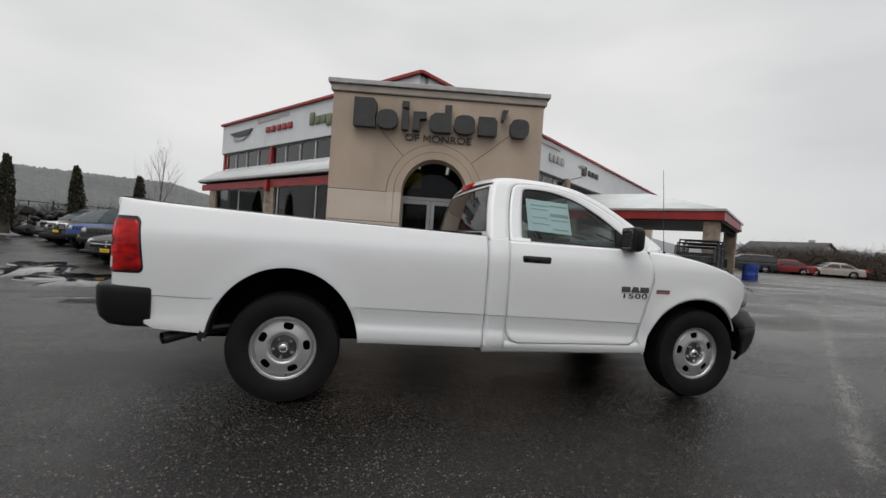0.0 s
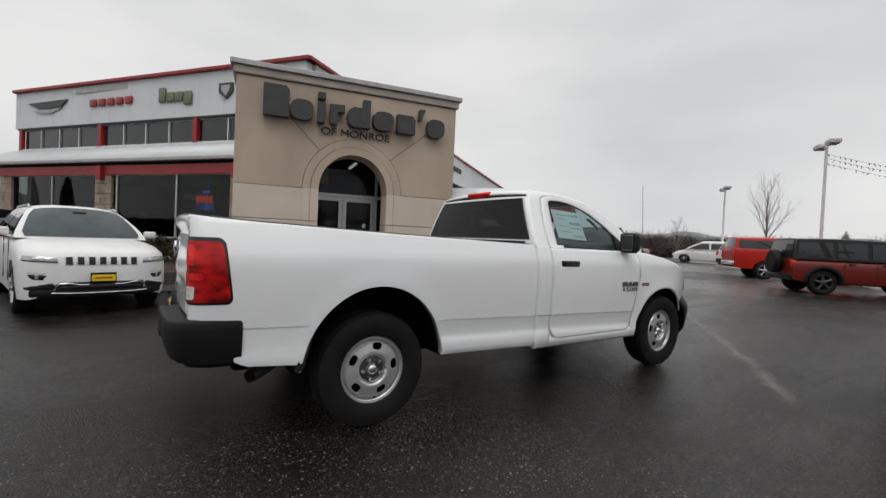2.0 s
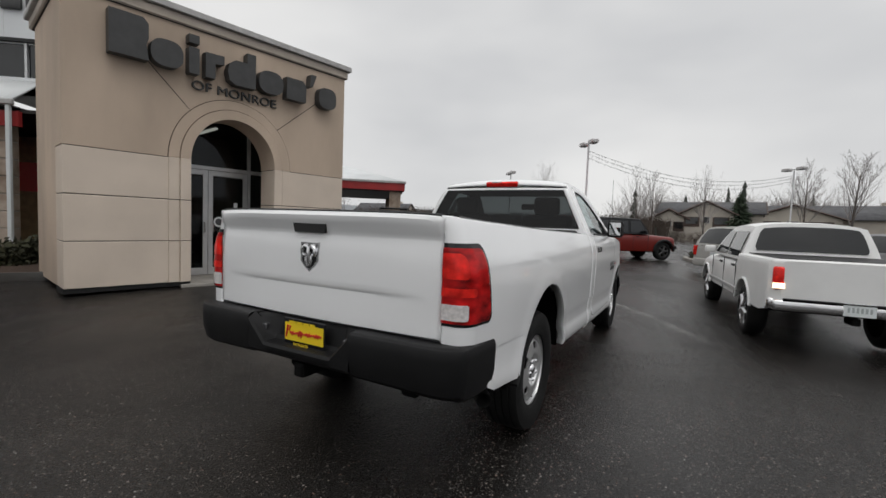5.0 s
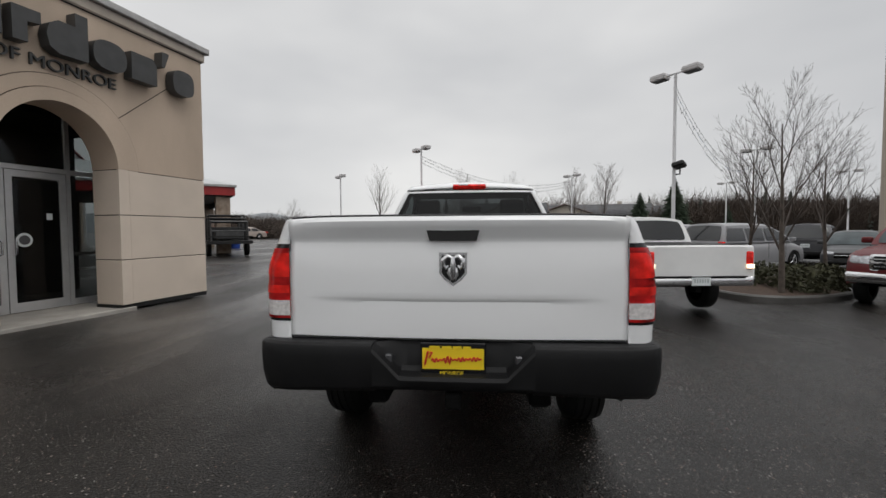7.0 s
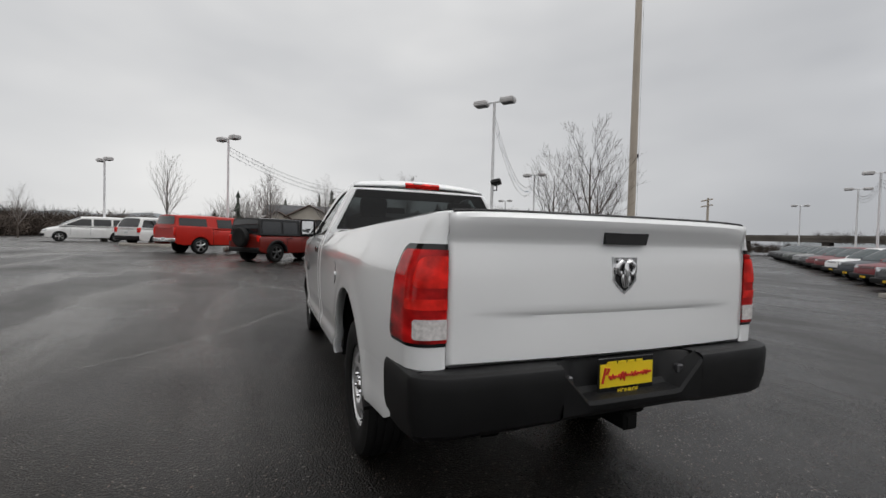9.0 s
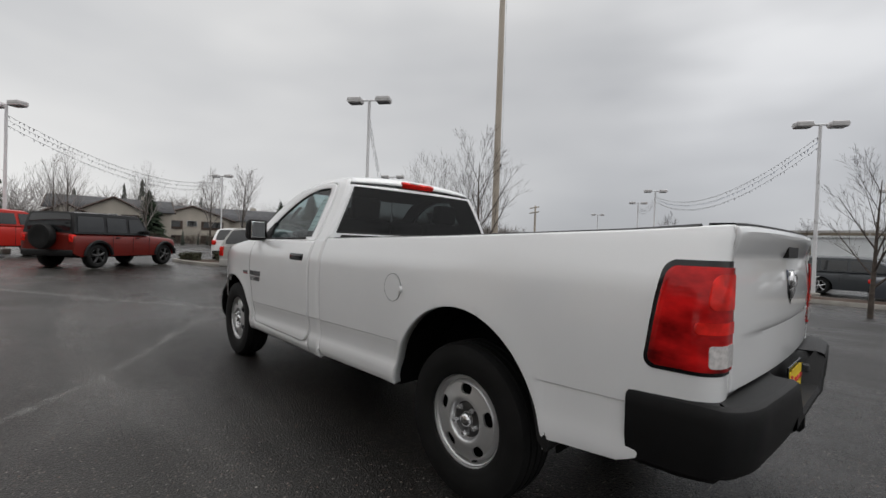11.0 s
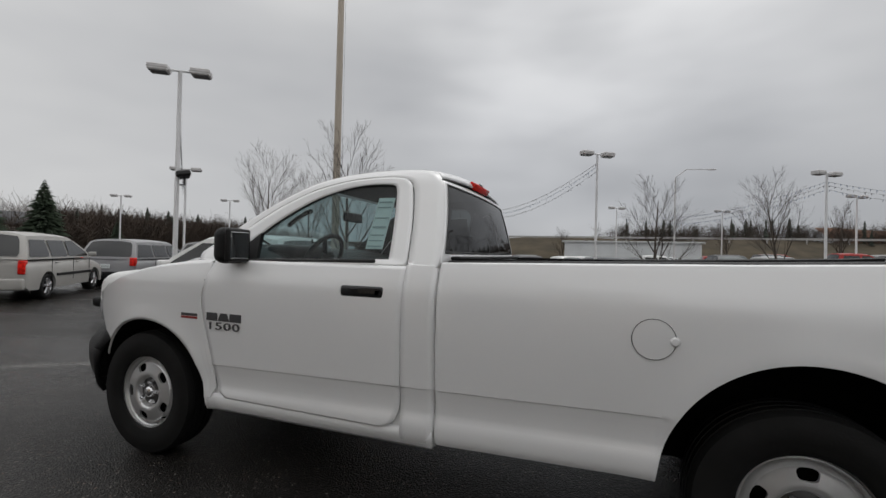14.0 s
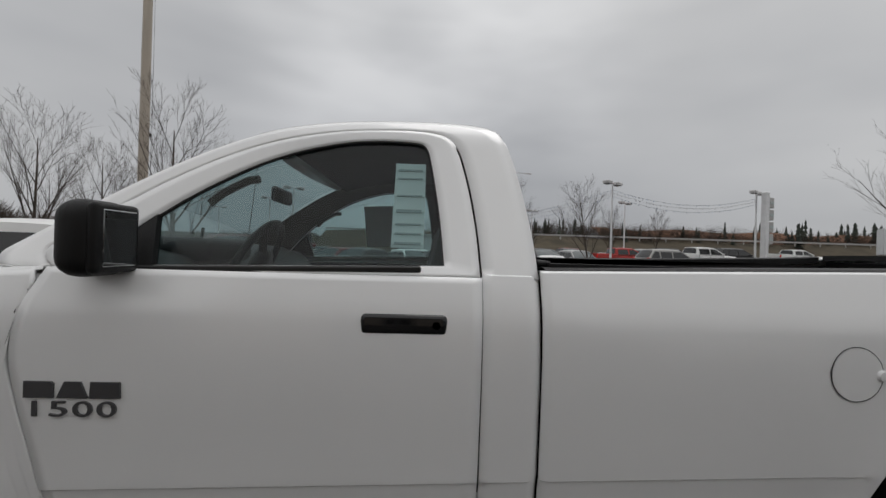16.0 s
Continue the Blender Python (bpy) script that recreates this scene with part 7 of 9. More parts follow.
OFFROAD = dict(crown=0.04, bow=0.03, L=4.55, W=1.86, H=1.82, wb=2.95, r=0.405, fo=0.72, belt=1.16, nose=0.06, tail=0.08, tumble=0.14, zlo=0.40,
            top=[(-2.22, 0.50), (-2.27, 0.60), (-2.27, 1.10), (-2.25, 1.16), (0.70, 1.16), (1.0, 1.13), (2.10, 1.06), (2.24, 1.0), (2.27, 0.60), (2.24, 0.50)],
            green=(-2.22, -2.12, 0.38, 0.80), panes=((0.03, 0.36), (0.39, 0.66), (0.69, 0.95)), seams=(-0.85, 0.0, 0.75), handles=(-0.65, 0.2), hz=0.92, hlw=0.2, hlh=0.2, hly=0.32, gz=0.90, gw=1.0, fbz=0.58, plz=0.58, tz=(0.98, 0.24), tlw=0.13, roof=(0.012, 0.012, 0.013), black_mirror=True, black_handle=True)
PICKUP = dict(bed=-0.96, crown=0.07, L=5.50, W=1.84, H=1.72, wb=3.33, r=0.385, fo=0.95, belt=1.13, nose=0.28, tail=0.09, rglass=0.30,
              top=[(-2.66, 0.52), (-2.73, 0.62), (-2.73, 1.205), (-2.715, 1.225), (-0.98, 1.215), (-0.95, 1.14), (1.25, 1.13), (1.75, 1.11), (2.35, 1.04), (2.62, 0.95), (2.74, 0.75), (2.70, 0.48)],
              green=(-1.10, -0.98, 0.42, 1.28), panes=((0.09, 0.46), (0.49, 0.94)), seams=(-0.95, 0.0, 1.12), handles=(-0.75, 0.25), hz=0.85, tz=(0.98, 0.29), tlw=0.12, rb=M["chrome"], rbz=0.64, rbh=0.15, rpz=0.655, reverse=True, black_handle=True, zlo=0.52, plz=0.6)
BIGPICK = dict(bed=-1.09, crown=0.07, L=5.82, W=2.01, H=1.90, wb=3.57, r=0.40, fo=1.02, belt=1.28, nose=0.26, tail=0.09,
               top=[(-2.85, 0.58), (-2.90, 0.68), (-2.90, 1.36), (-2.87, 1.38), (-1.12, 1.36), (-1.08, 1.30), (1.25, 1.28), (1.75, 1.27), (2.45, 1.20), (2.75, 1.10), (2.89, 0.85), (2.86, 0.55)],
               green=(-1.22, -1.10, 0.45, 1.38), panes=((0.09, 0.46), (0.49, 0.94)), seams=(-1.05, -0.05, 1.2), handles=(-0.85, 0.25), hz=0.98, hlw=0.34, hlh=0.20, hly=0.28, hlx=0.17, gz=0.96, gw=1.12, fb=M["chrome"], rb=M["chrome"], fbz=0.62, fbh=0.22, rbz=0.68, plz=0.62, tz=(1.10, 0.36), tlw=0.15, rpz=0.72, zlo=0.46)

WHITE = (0.78, 0.78, 0.77)
SILVER = (0.42, 0.41, 0.39)
old_truck = car("crew_cab_pickup", "older white crew-cab pickup with chrome bumper and lit reversing lamps", "pickup truck", (6.80, -3.35), 6.0, dict(PICKUP, rub=mat("silver_lower_body", (0.40, 0.40, 0.40), 0.4, var=0.05)), WHITE, front="bars", plate=False)
text_mesh("4x4", 0.12, 0.004, M["badge_grey"], old_truck, Matrix.Translation((-2.735, -0.52, 1.06)) @ Matrix.Rotation(radians(-90), 4, "Z"), "tailgate_badge", "grey badge figures")
for i in range(5):
    part("tailgate_bar", newbox((-2.735, 0.58 - i * 0.105, 1.085), (0.008, 0.075, 0.05), 0.002), M["badge_grey"], old_truck)
part("plate_recess", newbox((-2.772, 0.0, 0.650), (0.02, 0.44, 0.15), 0.01), M["gloss_black"], old_truck)
part("bumper_step", newbox((-2.70, 0.0, 0.722), (0.20, 1.50, 0.016), 0.004), M["black_plastic"], old_truck)
part("tow_hitch", newbox((-2.62, 0.0, 0.50), (0.22, 0.09, 0.09), 0.01), M["underbody"], old_truck)
for f in (-1, 1):
    part("bumper_end", newbox((-2.60, f * 0.86, 0.655), (0.30, 0.10, 0.15), 0.04, seg=2), M["chrome"], old_truck, smooth=60)
    for cx in (1.80, -1.53):
        arc = [(cx + 0.475 * math.cos(t), f * 0.925, 0.375 + 0.475 * math.sin(t)) for t in span(0.25, math.pi - 0.25, 14)]
        part("arch_moulding", tube(bmesh.new(), arc, 0.022, 6), paint(WHITE), old_truck)
part("tailgate_latch", newbox((-2.738, 0.0, 1.06), (0.02, 0.20, 0.06), 0.02, seg=2), M["gloss_black"], old_truck)
GRAND = dict(SUV, H=1.76, belt=1.20, nofb=True, plz=0.605, hlh=0.105, hlw=0.42, hly=0.23, hz=0.885, gz=0.87, gw=0.96, fbz=0.30, fbh=0.10, tumble=0.29, nose=0.34, rims=True, projector=True,
             top=[(-2.41, 0.62), (-2.38, 0.95), (-2.32, 1.14), (0.98, 1.20), (1.30, 1.19), (1.80, 1.14), (2.05, 1.09), (2.22, 1.045), (2.31, 1.005), (2.36, 0.955), (2.388, 0.87), (2.405, 0.72), (2.41, 0.60)])
gc = car("white_suv", "white five-door sport utility vehicle with a slotted grille, parked nose out", "SUV", (-2.72, 7.28), -73.5, GRAND, WHITE)
GS = BodyShape(GRAND)
val = part("front_valance", GS.nose_patch((((-0.86, 0.315), (0.86, 0.315)), ((-0.86, 0.44), (0.86, 0.44))), 0.012, 28, 4), M["black_plastic"], gc, "black lower bumper moulding", smooth=60)
for f in (-1, 1):
    part("valance_wing", GS.nose_patch((((f * 0.56, 0.42), (f * 0.90, 0.42)), ((f * 0.56, 0.555), (f * 0.90, 0.47))), 0.010, 8, 3), M["black_plastic"], val, smooth=60)
part("valance_bridge", GS.nose_patch((((-0.60, 0.43), (0.60, 0.43)), ((-0.56, 0.555), (0.56, 0.555))), 0.010, 20, 3), M["black_plastic"], val, smooth=60)
part("lower_grille", GS.nose_patch((((-0.60, 0.385), (0.60, 0.385)), ((-0.52, 0.520), (0.52, 0.520))), 0.016, 20, 3), M["gloss_black"], gc)
rim = [(-0.52, 0.522), (-0.56, 0.470), (-0.61, 0.385), (-0.40, 0.375), (-0.2, 0.371), (0.0, 0.370), (0.2, 0.371), (0.40, 0.375), (0.61, 0.385), (0.56, 0.470), (0.52, 0.522), (0.40, 0.524), (0.28, 0.500), (0.0, 0.497), (-0.28, 0.500), (-0.40, 0.524), (-0.52, 0.522)]
part("chrome_strip", tube(bmesh.new(), [(GS.nose_x(y, z) + 0.018, y, z) for y, z in rim], 0.009, 6), M["chrome"], gc)
for f in (-1, 1):
    fog = part("fog_recess", GS.nose_patch((((f * 0.70, 0.575), (f * 0.80, 0.575)), ((f * 0.63, 0.655), (f * 0.885, 0.665))), 0.007, 8, 4), M["gloss_black"], gc, smooth=60)
    part("fog_lamp", lathe(bmesh.new(), [(0.0, 0.012), (0.026, 0.010), (0.032, -0.005)], 14, "x", (GS.nose_x(0.76, 0.622) + 0.004, f * 0.755, 0.622)), M["head_lens"], fog)
    part("brow_strip", GS.nose_patch((((f * 0.66, 0.668), (f * 0.88, 0.680)), ((f * 0.66, 0.682), (f * 0.88, 0.694))), 0.010, 8, 2), M["chrome"], gc)
    part("roof_rail", tube(bmesh.new(), [(-1.7, f * 0.64, 1.69), (-1.6, f * 0.64, 1.735), (0.0, f * 0.64, 1.75), (0.14, f * 0.64, 1.705)], 0.018, 6), M["alu"], gc)
for a_, b_ in ((-0.55, 0.02), (0.02, 0.58)):
    part("wiper_blade", tube(bmesh.new(), [(1.10, a_, 1.205), (1.06, b_, 1.225)], 0.008, 5), M["trim_black"], gc)
part("mirror_pod", newbox((0.50, 0.0, 1.63), (0.10, 0.20, 0.07), 0.02), M["dash"], gc)
car("grey_sedan", "dark grey four-door saloon parked nose out on the wet lot", "car", (-5.32, 12.2), -110, SEDAN, (0.018, 0.0175, 0.0175), "cars by the showroom", "bars")
car("black_offroader", "black off-road vehicle in the row by the showroom", "SUV", (-7.0, 14.8), -110, dict(OFFROAD, roof=(0.012, 0.012, 0.012)), (0.012, 0.012, 0.013), "cars by the showroom")
car("blue_offroader", "bright blue off-road vehicle with a black roof", "SUV", (-8.9, 17.6), -110, OFFROAD, (0.02, 0.07, 0.26), "cars by the showroom")
car("dark_crossover", "dark grey crossover with a chrome strip on its nose", "SUV", (-11.1, 20.2), -110, SUV, (0.03, 0.029, 0.028), "cars by the showroom", "cross")
car("silver_suv", "grey-brown sport utility vehicle in the row by the showroom", "SUV", (-13.2, 23.2), -108, SUV, (0.16, 0.14, 0.125), "cars by the showroom", "cross")
rcp = car("red_crew_pickup", "dark red crew-cab pickup with a chrome grille, nose out", "pickup truck", (7.35, -10.55), 125, dict(BIGPICK, gz=0.93), (0.115, 0.010, 0.012), front="cross")
part("windscreen_banner", newbox((0, 0, 0), (0.012, 0.36, 0.10), 0.004, Matrix.Translation((0.585, -0.50, 1.80)) @ pose(0, 0, 0, 0, -56, 0)), M["yellow"], rcp, "yellow banner across the windscreen's top corner")
car("silver_minivan", "older silver minivan with a dark rub strip, seen from behind", "minivan", (16.0, -4.5), -50, dict(VAN, rub=M["black_plastic"], rb=paint(SILVER), H=1.72, L=4.75, top=[(-2.33, 0.42), (-2.38, 0.60), (-2.36, 0.95), (-2.33, 1.06), (1.05, 1.06), (1.6, 1.0), (2.1, 0.88), (2.32, 0.72), (2.38, 0.55), (2.34, 0.40)], green=(-2.30, -1.98, 0.2, 1.30), fo=0.9, wb=2.84, tz=(0.86, 0.34), tlw=0.14), SILVER, plate=False)
car("grey_minivan", "silver-grey minivan parked beside the planted island", "minivan", (15.0, -10.5), -62, VAN, (0.30, 0.30, 0.31), "parked minivans", plate=False)
car("grey_minivan", "silver-grey minivan in the row behind the planted island", "minivan", (18.6, -9.6), -62, VAN, (0.32, 0.32, 0.33), "parked minivans", plate=False)
car("dark_suv", "dark sport utility vehicle beside the minivan", "SUV", (18.0, -15.2), -40, SUV, (0.05, 0.05, 0.055), "parked minivans", plate=False)
car("white_crossover", "white crossover behind a low hedge", "SUV", (24.0, -5.3), -20, dict(SUV, wb=2.89), WHITE, plate=False)
car("red_canopy_pickup", "bright red pickup with a red canopy over its bed", "pickup truck", (23.4, 3.95), -52, dict(BIGPICK, green=(-2.85, -2.72, 0.45, 1.38), panes=((0.03, 0.36), (0.48, 0.68), (0.70, 0.95)), rglass=0.3), (0.47, 0.016, 0.008), plate=False)
ro = car("red_offroader", "dark red four-door off-road vehicle with a black top", "SUV", (18.2, 0.79), -48, dict(OFFROAD, wheel=M["dark_metal"]), (0.14, 0.010, 0.006), plate=False)
spare = part("spare_wheel", lathe(bmesh.new(), [(0.0, -0.02), (0.22, -0.02), (0.26, -0.03), (0.37, -0.01), (0.395, 0.05), (0.395, 0.17), (0.36, 0.22), (0.0, 0.22)], 32, "x", (-2.52, 0, 1.02)), M["rubber"], ro, "black spare wheel on the back door", smooth=50)
for fx_ in (1.555, -1.395):
    for f in (-1, 1):
        pts = [(fx_ + 0.51 * math.cos(t), f * 0.945, 0.38 + 0.51 * math.sin(t)) for t in span(0.1, math.pi - 0.1, 12)]
        part("wheel_flare", tube(bmesh.new(), pts, 0.055, 6), M["black_plastic"], ro)
car("white_minivan", "white minivan parked side-on at the edge of the lot", "minivan", (35.2, 13.5), 112, VAN, WHITE, "white minivans", plate=False)
car("white_minivan", "white minivan parked tail towards the lot", "minivan", (31.5, 8.3), -35, VAN, WHITE, "white minivans", plate=False)
car("red_saloon", "old red saloon parked under the trees", "car", (44.0, 31.0), 150, SEDAN, (0.20, 0.02, 0.02), "far cars", "bars", plate=False)
car("beige_saloon", "pale beige saloon parked at the far edge", "car", (47.5, 29.0), 150, SEDAN, (0.40, 0.34, 0.30), "far cars", "bars", plate=False)
car("dark_van", "dark van parked at the far edge of the lot", "minivan", (40.5, 32.0), 150, VAN, (0.03, 0.03, 0.03), "far cars", plate=False)

# the long row of new SUVs on the far side of the lane
rowc = [(0.05, 0.05, 0.055), (0.16, 0.02, 0.025), (0.035, 0.04, 0.05), (0.75, 0.75, 0.75), (0.15, 0.018, 0.02), (0.17, 0.02, 0.025), (0.10, 0.10, 0.105), (0.28, 0.28, 0.28), (0.03, 0.035, 0.03), (0.09, 0.10, 0.09), (0.02, 0.02, 0.022), (0.025, 0.027, 0.03), (0.03, 0.03, 0.03), (0.018, 0.018, 0.02)]
rowlab = {0: "black", 1: "dark red", 2: "dark blue-grey", 3: "white", 4: "dark red", 5: "dark red", 6: "dark grey", 7: "silver", 8: "black", 9: "green-grey", 10: "black", 11: "dark blue-black", 12: "black", 13: "black"}
for i, c in enumerate(rowc):
    car("row_suv", rowlab[i] + " sport utility vehicle in a long parked row", "SUV", (6.0 + i * 2.0, -24.55 - i * 2.75), 60, dict(SUV, plz=0.40), c, "row of parked SUVs", plate=i < 4)

# vehicles across the road side
for i, (x, y, h, spec, c, nm, lb) in enumerate((
        (-3.2, -19.6, 178, SEDAN, (0.045, 0.05, 0.06), "dark_saloon", "dark grey saloon parked along the verge"),
        (-0.2, -24.5, 182, SUV, (0.05, 0.055, 0.06), "dark_suv", "dark sport utility vehicle with a pale windscreen"),
        (-6.0, -23.0, 170, SEDAN, (0.70, 0.70, 0.70), "white_saloon", "white saloon parked along the verge"),
        (-3.5, -36, 175, BIGPICK, WHITE, "white_pickup", "white pickup in the far lot"),
        (-8.6, -36.4, 96, BIGPICK, (0.30, 0.30, 0.31), "grey_pickup", "grey pickup in the far lot"),
        (-11.4, -37, 95, BIGPICK, (0.03, 0.03, 0.035), "black_pickup", "black pickup in the far lot"),
        (-16.0, -36, 184, BIGPICK, (0.40, 0.03, 0.025), "red_pickup", "red pickup in the far lot"),
        (-13.4, -42.3, 184, BIGPICK, (0.42, 0.03, 0.02), "red_pickup", "red pickup in the far lot"),
        (-16.0, -28.5, 188, SUV, (0.36, 0.35, 0.34), "silver_suv", "silver sport utility vehicle in the far lot"),
        (-22.0, -34.0, 186, BIGPICK, WHITE, "white_crew_pickup", "white crew-cab pickup in the far lot"),
        (-27.5, -37.5, 186, SUV, (0.03, 0.03, 0.03), "black_suv", "black sport utility vehicle in the far lot"),
        (-23.5, -41.0, 186, SUV, (0.03, 0.035, 0.04), "dark_suv", "dark sport utility vehicle in the far lot"),
        (-41.0, -46.0, 186, BIGPICK, WHITE, "white_utility_truck", "white utility truck below the bank"),
        (-10.5, -46, 180, SUV, (0.30, 0.03, 0.03), "red_suv", "red sport utility vehicle in the far lot"),
        (-2.2, -41.6, 95, SUV, (0.04, 0.04, 0.045), "dark_suv", "dark sport utility vehicle in the far lot"),
        (-4.9, -41.4, 95, SUV, WHITE, "white_suv", "white sport utility vehicle in the far lot"),
        (-7.6, -41.8, 95, SEDAN, (0.30, 0.03, 0.03), "red_saloon", "red saloon in the far lot"),
        (-18.4, -41.6, 97, BIGPICK, WHITE, "white_pickup", "white pickup in the far lot"),
        (-21.0, -41.4, 97, SUV, (0.32, 0.32, 0.32), "silver_suv", "silver sport utility vehicle in the far lot"),
        (-9.6, -29.6, 98, SUV, (0.34, 0.34, 0.34), "silver_suv", "silver sport utility vehicle in the far lot"),
        (-6.9, -29.8, 98, BIGPICK, (0.025, 0.025, 0.03), "black_pickup", "black pickup in the far lot"),
        (-4.1, -29.4, 98, SEDAN, WHITE, "white_saloon", "white saloon in the far lot"),
        (-1.4, -30.0, 98, SUV, (0.10, 0.105, 0.11), "grey_suv", "grey sport utility vehicle in the far lot"),
        (3.0, -30.6, 120, SUV, WHITE, "white_suv", "white sport utility vehicle in the far lot"),
        (5.8, -32.6, 130, SEDAN, (0.05, 0.05, 0.06), "dark_saloon", "dark saloon in the far lot"),
        (2.0, -44, 176, SUV, WHITE, "white_suv", "white sport utility vehicle in the far lot"),
        (8.0, -46, 176, SUV, (0.20, 0.21, 0.22), "grey_suv", "grey sport utility vehicle in the far lot"))):
    car(nm, lb, "pickup truck" if spec is BIGPICK else "SUV" if spec is SUV else "car", (x, y), h, spec, c, "far lot vehicles", "cross" if spec is BIGPICK else "bars", plate=False)
# cars behind the planted island, seen between the trees
for x, y, h, c, lb in ((14.8, -14.6, 140, (0.05, 0.052, 0.055), "dark grey"), (13.0, -17.6, 140, (0.035, 0.04, 0.05), "blue-black"), (18.2, -18.4, 140, (0.16, 0.17, 0.17), "grey")):
    car("row_saloon", lb + " saloon parked behind the planted island", "car", (x, y), h, SEDAN, c, "cars behind the island", "bars", plate=False)

# flat trailer stacked with dark frames, by the service drive
tr = thing("equipment_trailer", Matrix.Translation((15.2, 11.3, ground_z(15.2, 11.3))) @ Matrix.Rotation(radians(38), 4, "Z"), "black flat trailer stacked with dark folded equipment", "trailer")
part("deck", newbox((0, 0, 0.62), (3.6, 1.7, 0.14), 0.01), M["trim_black"], tr)
for wy in (-0.75, 0.75):
    part("trailer_wheel", lathe(bmesh.new(), [(0.0, 0.05), (0.2, 0.06), (0.34, 0.05), (0.36, -0.05), (0.34, -0.12), (0.0, -0.12)], 24, "y", (-0.5, wy, 0.36)), M["rubber"], tr)
for i in range(8):
    fx_, fh = -1.5 + i * 0.40, 0.80 + 0.14 * (i % 3)
    bm = bmesh.new()
    tube(bm, [(fx_, -0.70, 0.69), (fx_ + 0.10, -0.70, 0.69 + fh), (fx_ + 0.10, 0.70, 0.69 + fh), (fx_, 0.70, 0.69)], 0.045, 6)
    tube(bm, [(fx_ + 0.05, -0.70, 0.69 + fh * 0.5), (fx_ + 0.05, 0.70, 0.69 + fh * 0.5)], 0.035, 6)
    box(bm, (fx_ + 0.16, 0.1 * (i % 3), 0.69 + fh * 0.30), (0.26, 1.1, fh * 0.45), 0.03)
    part("stacked_frame", bm, M["trim_black"] if i % 3 else M["dark_metal"], tr)
part("tail_rail", newbox((-1.82, 0, 0.86), (0.06, 1.7, 0.06)), M["trim_black"], tr)
part("tail_ramp", newbox((1.9, 0, 0.82), (0.06, 1.6, 0.5)), M["trim_black"], tr)
for i, (x, y) in enumerate(((21.6, 14.7), (22.3, 15.1))):
    solid("blue_drum", lathe(bmesh.new(), [(0.0, 0.0), (0.28, 0.0), (0.29, 0.28), (0.30, 0.30), (0.29, 0.32), (0.29, 0.58), (0.30, 0.60), (0.28, 0.88), (0.0, 0.88)], 20, "z"), M["blue_drum"], "blue plastic drum beside the canopy post", "drum", "drums", m=Matrix.Translation((x, y, ground_z(x, y))))


# ---- lamp posts ----
def lamp_post(at, ztop, turn, span_=0.62, s=1.0, lantern=False):
    x, y = at
    z0 = ground_z(x, y)
    h = ztop - z0
    p = thing("lamp_post", Matrix.Translation((x, y, z0)) @ Matrix.Rotation(radians(turn), 4, "Z"), "tall white lot lamp post with two box heads", "lamp post", "lot lamp posts")
    part("pole", tube(bmesh.new(), [(0, 0, 0), (0, 0, h * 0.5), (0, 0, h)], [0.085 * s, 0.075 * s, 0.065 * s], 4 if s > 0.9 else 4), M["pole_white"], p, smooth=20)
    part("base_collar", newbox((0, 0, 0.12), (0.36 * s, 0.36 * s, 0.24), 0.03), M["concrete"], p)
    part("cross_arm", tube(bmesh.new(), [(-span_, 0, h), (span_, 0, h)], 0.04 * s, 6), M["pole_white"], p)
    for sx in (-1, 1):
        hd = part("lamp_head", newbox((sx * (span_ + 0.25 * s), 0, h + 0.01), (0.60 * s, 0.44 * s, 0.22 * s), 0.03), M["lamp_grey"], p)
        part("lamp_band", newbox((sx * (span_ + 0.25 * s), 0, h - 0.005), (0.61 * s, 0.45 * s, 0.03 * s)), M["flashing"], hd)
        part("lamp_lens", newbox((sx * (span_ + 0.25 * s), 0, h - 0.11 * s), (0.50 * s, 0.36 * s, 0.03)), M["lamp_lens"], hd)
    if lantern:
        fl = part("floodlight", newbox((0, 0, 0), (0.44, 0.54, 0.19), 0.05, Matrix.Translation((-0.16, -0.06, 3.80 - z0)) @ pose(0, 0, 0, 8, 14, 20)), M["trim_black"], p, "black bracket floodlight")
        part("flood_bracket", tube(bmesh.new(), [(0, 0, 3.45 - z0), (-0.20, -0.06, 3.45 - z0), (-0.20, -0.06, 3.72 - z0)], 0.03, 6), M["trim_black"], fl)
    return p


LAMPS = dict(A=((25.44, 3.84), 6.76), B=((14.2, -7.5), 7.27), C=((1.09, -20.8), 6.7), D=((-11.0, -27.2), 6.35), E=((35.6, 12.75), 6.35), F=((39.4, -8.8), 6.55), G=((27.3, -18.3), 6.6), H=((14.0, -37.5), 6.6), I=((19.4, -46.7), 6.6), J=((31.7, -61.0), 6.6), K=((48.0, -27.5), 6.5), L=((-0.6, -46.7), 6.6), N=((-18.0, -40.2), 6.6), O=((39.8, -33.8), 6.6), P=((-24.1, -30.7), 6.6), Q=((-11.4, -51.5), 6.6))
for k, (at, zt) in LAMPS.items():
    lamp_post(at, zt, 36, 0.38, 1.0, k == "B")
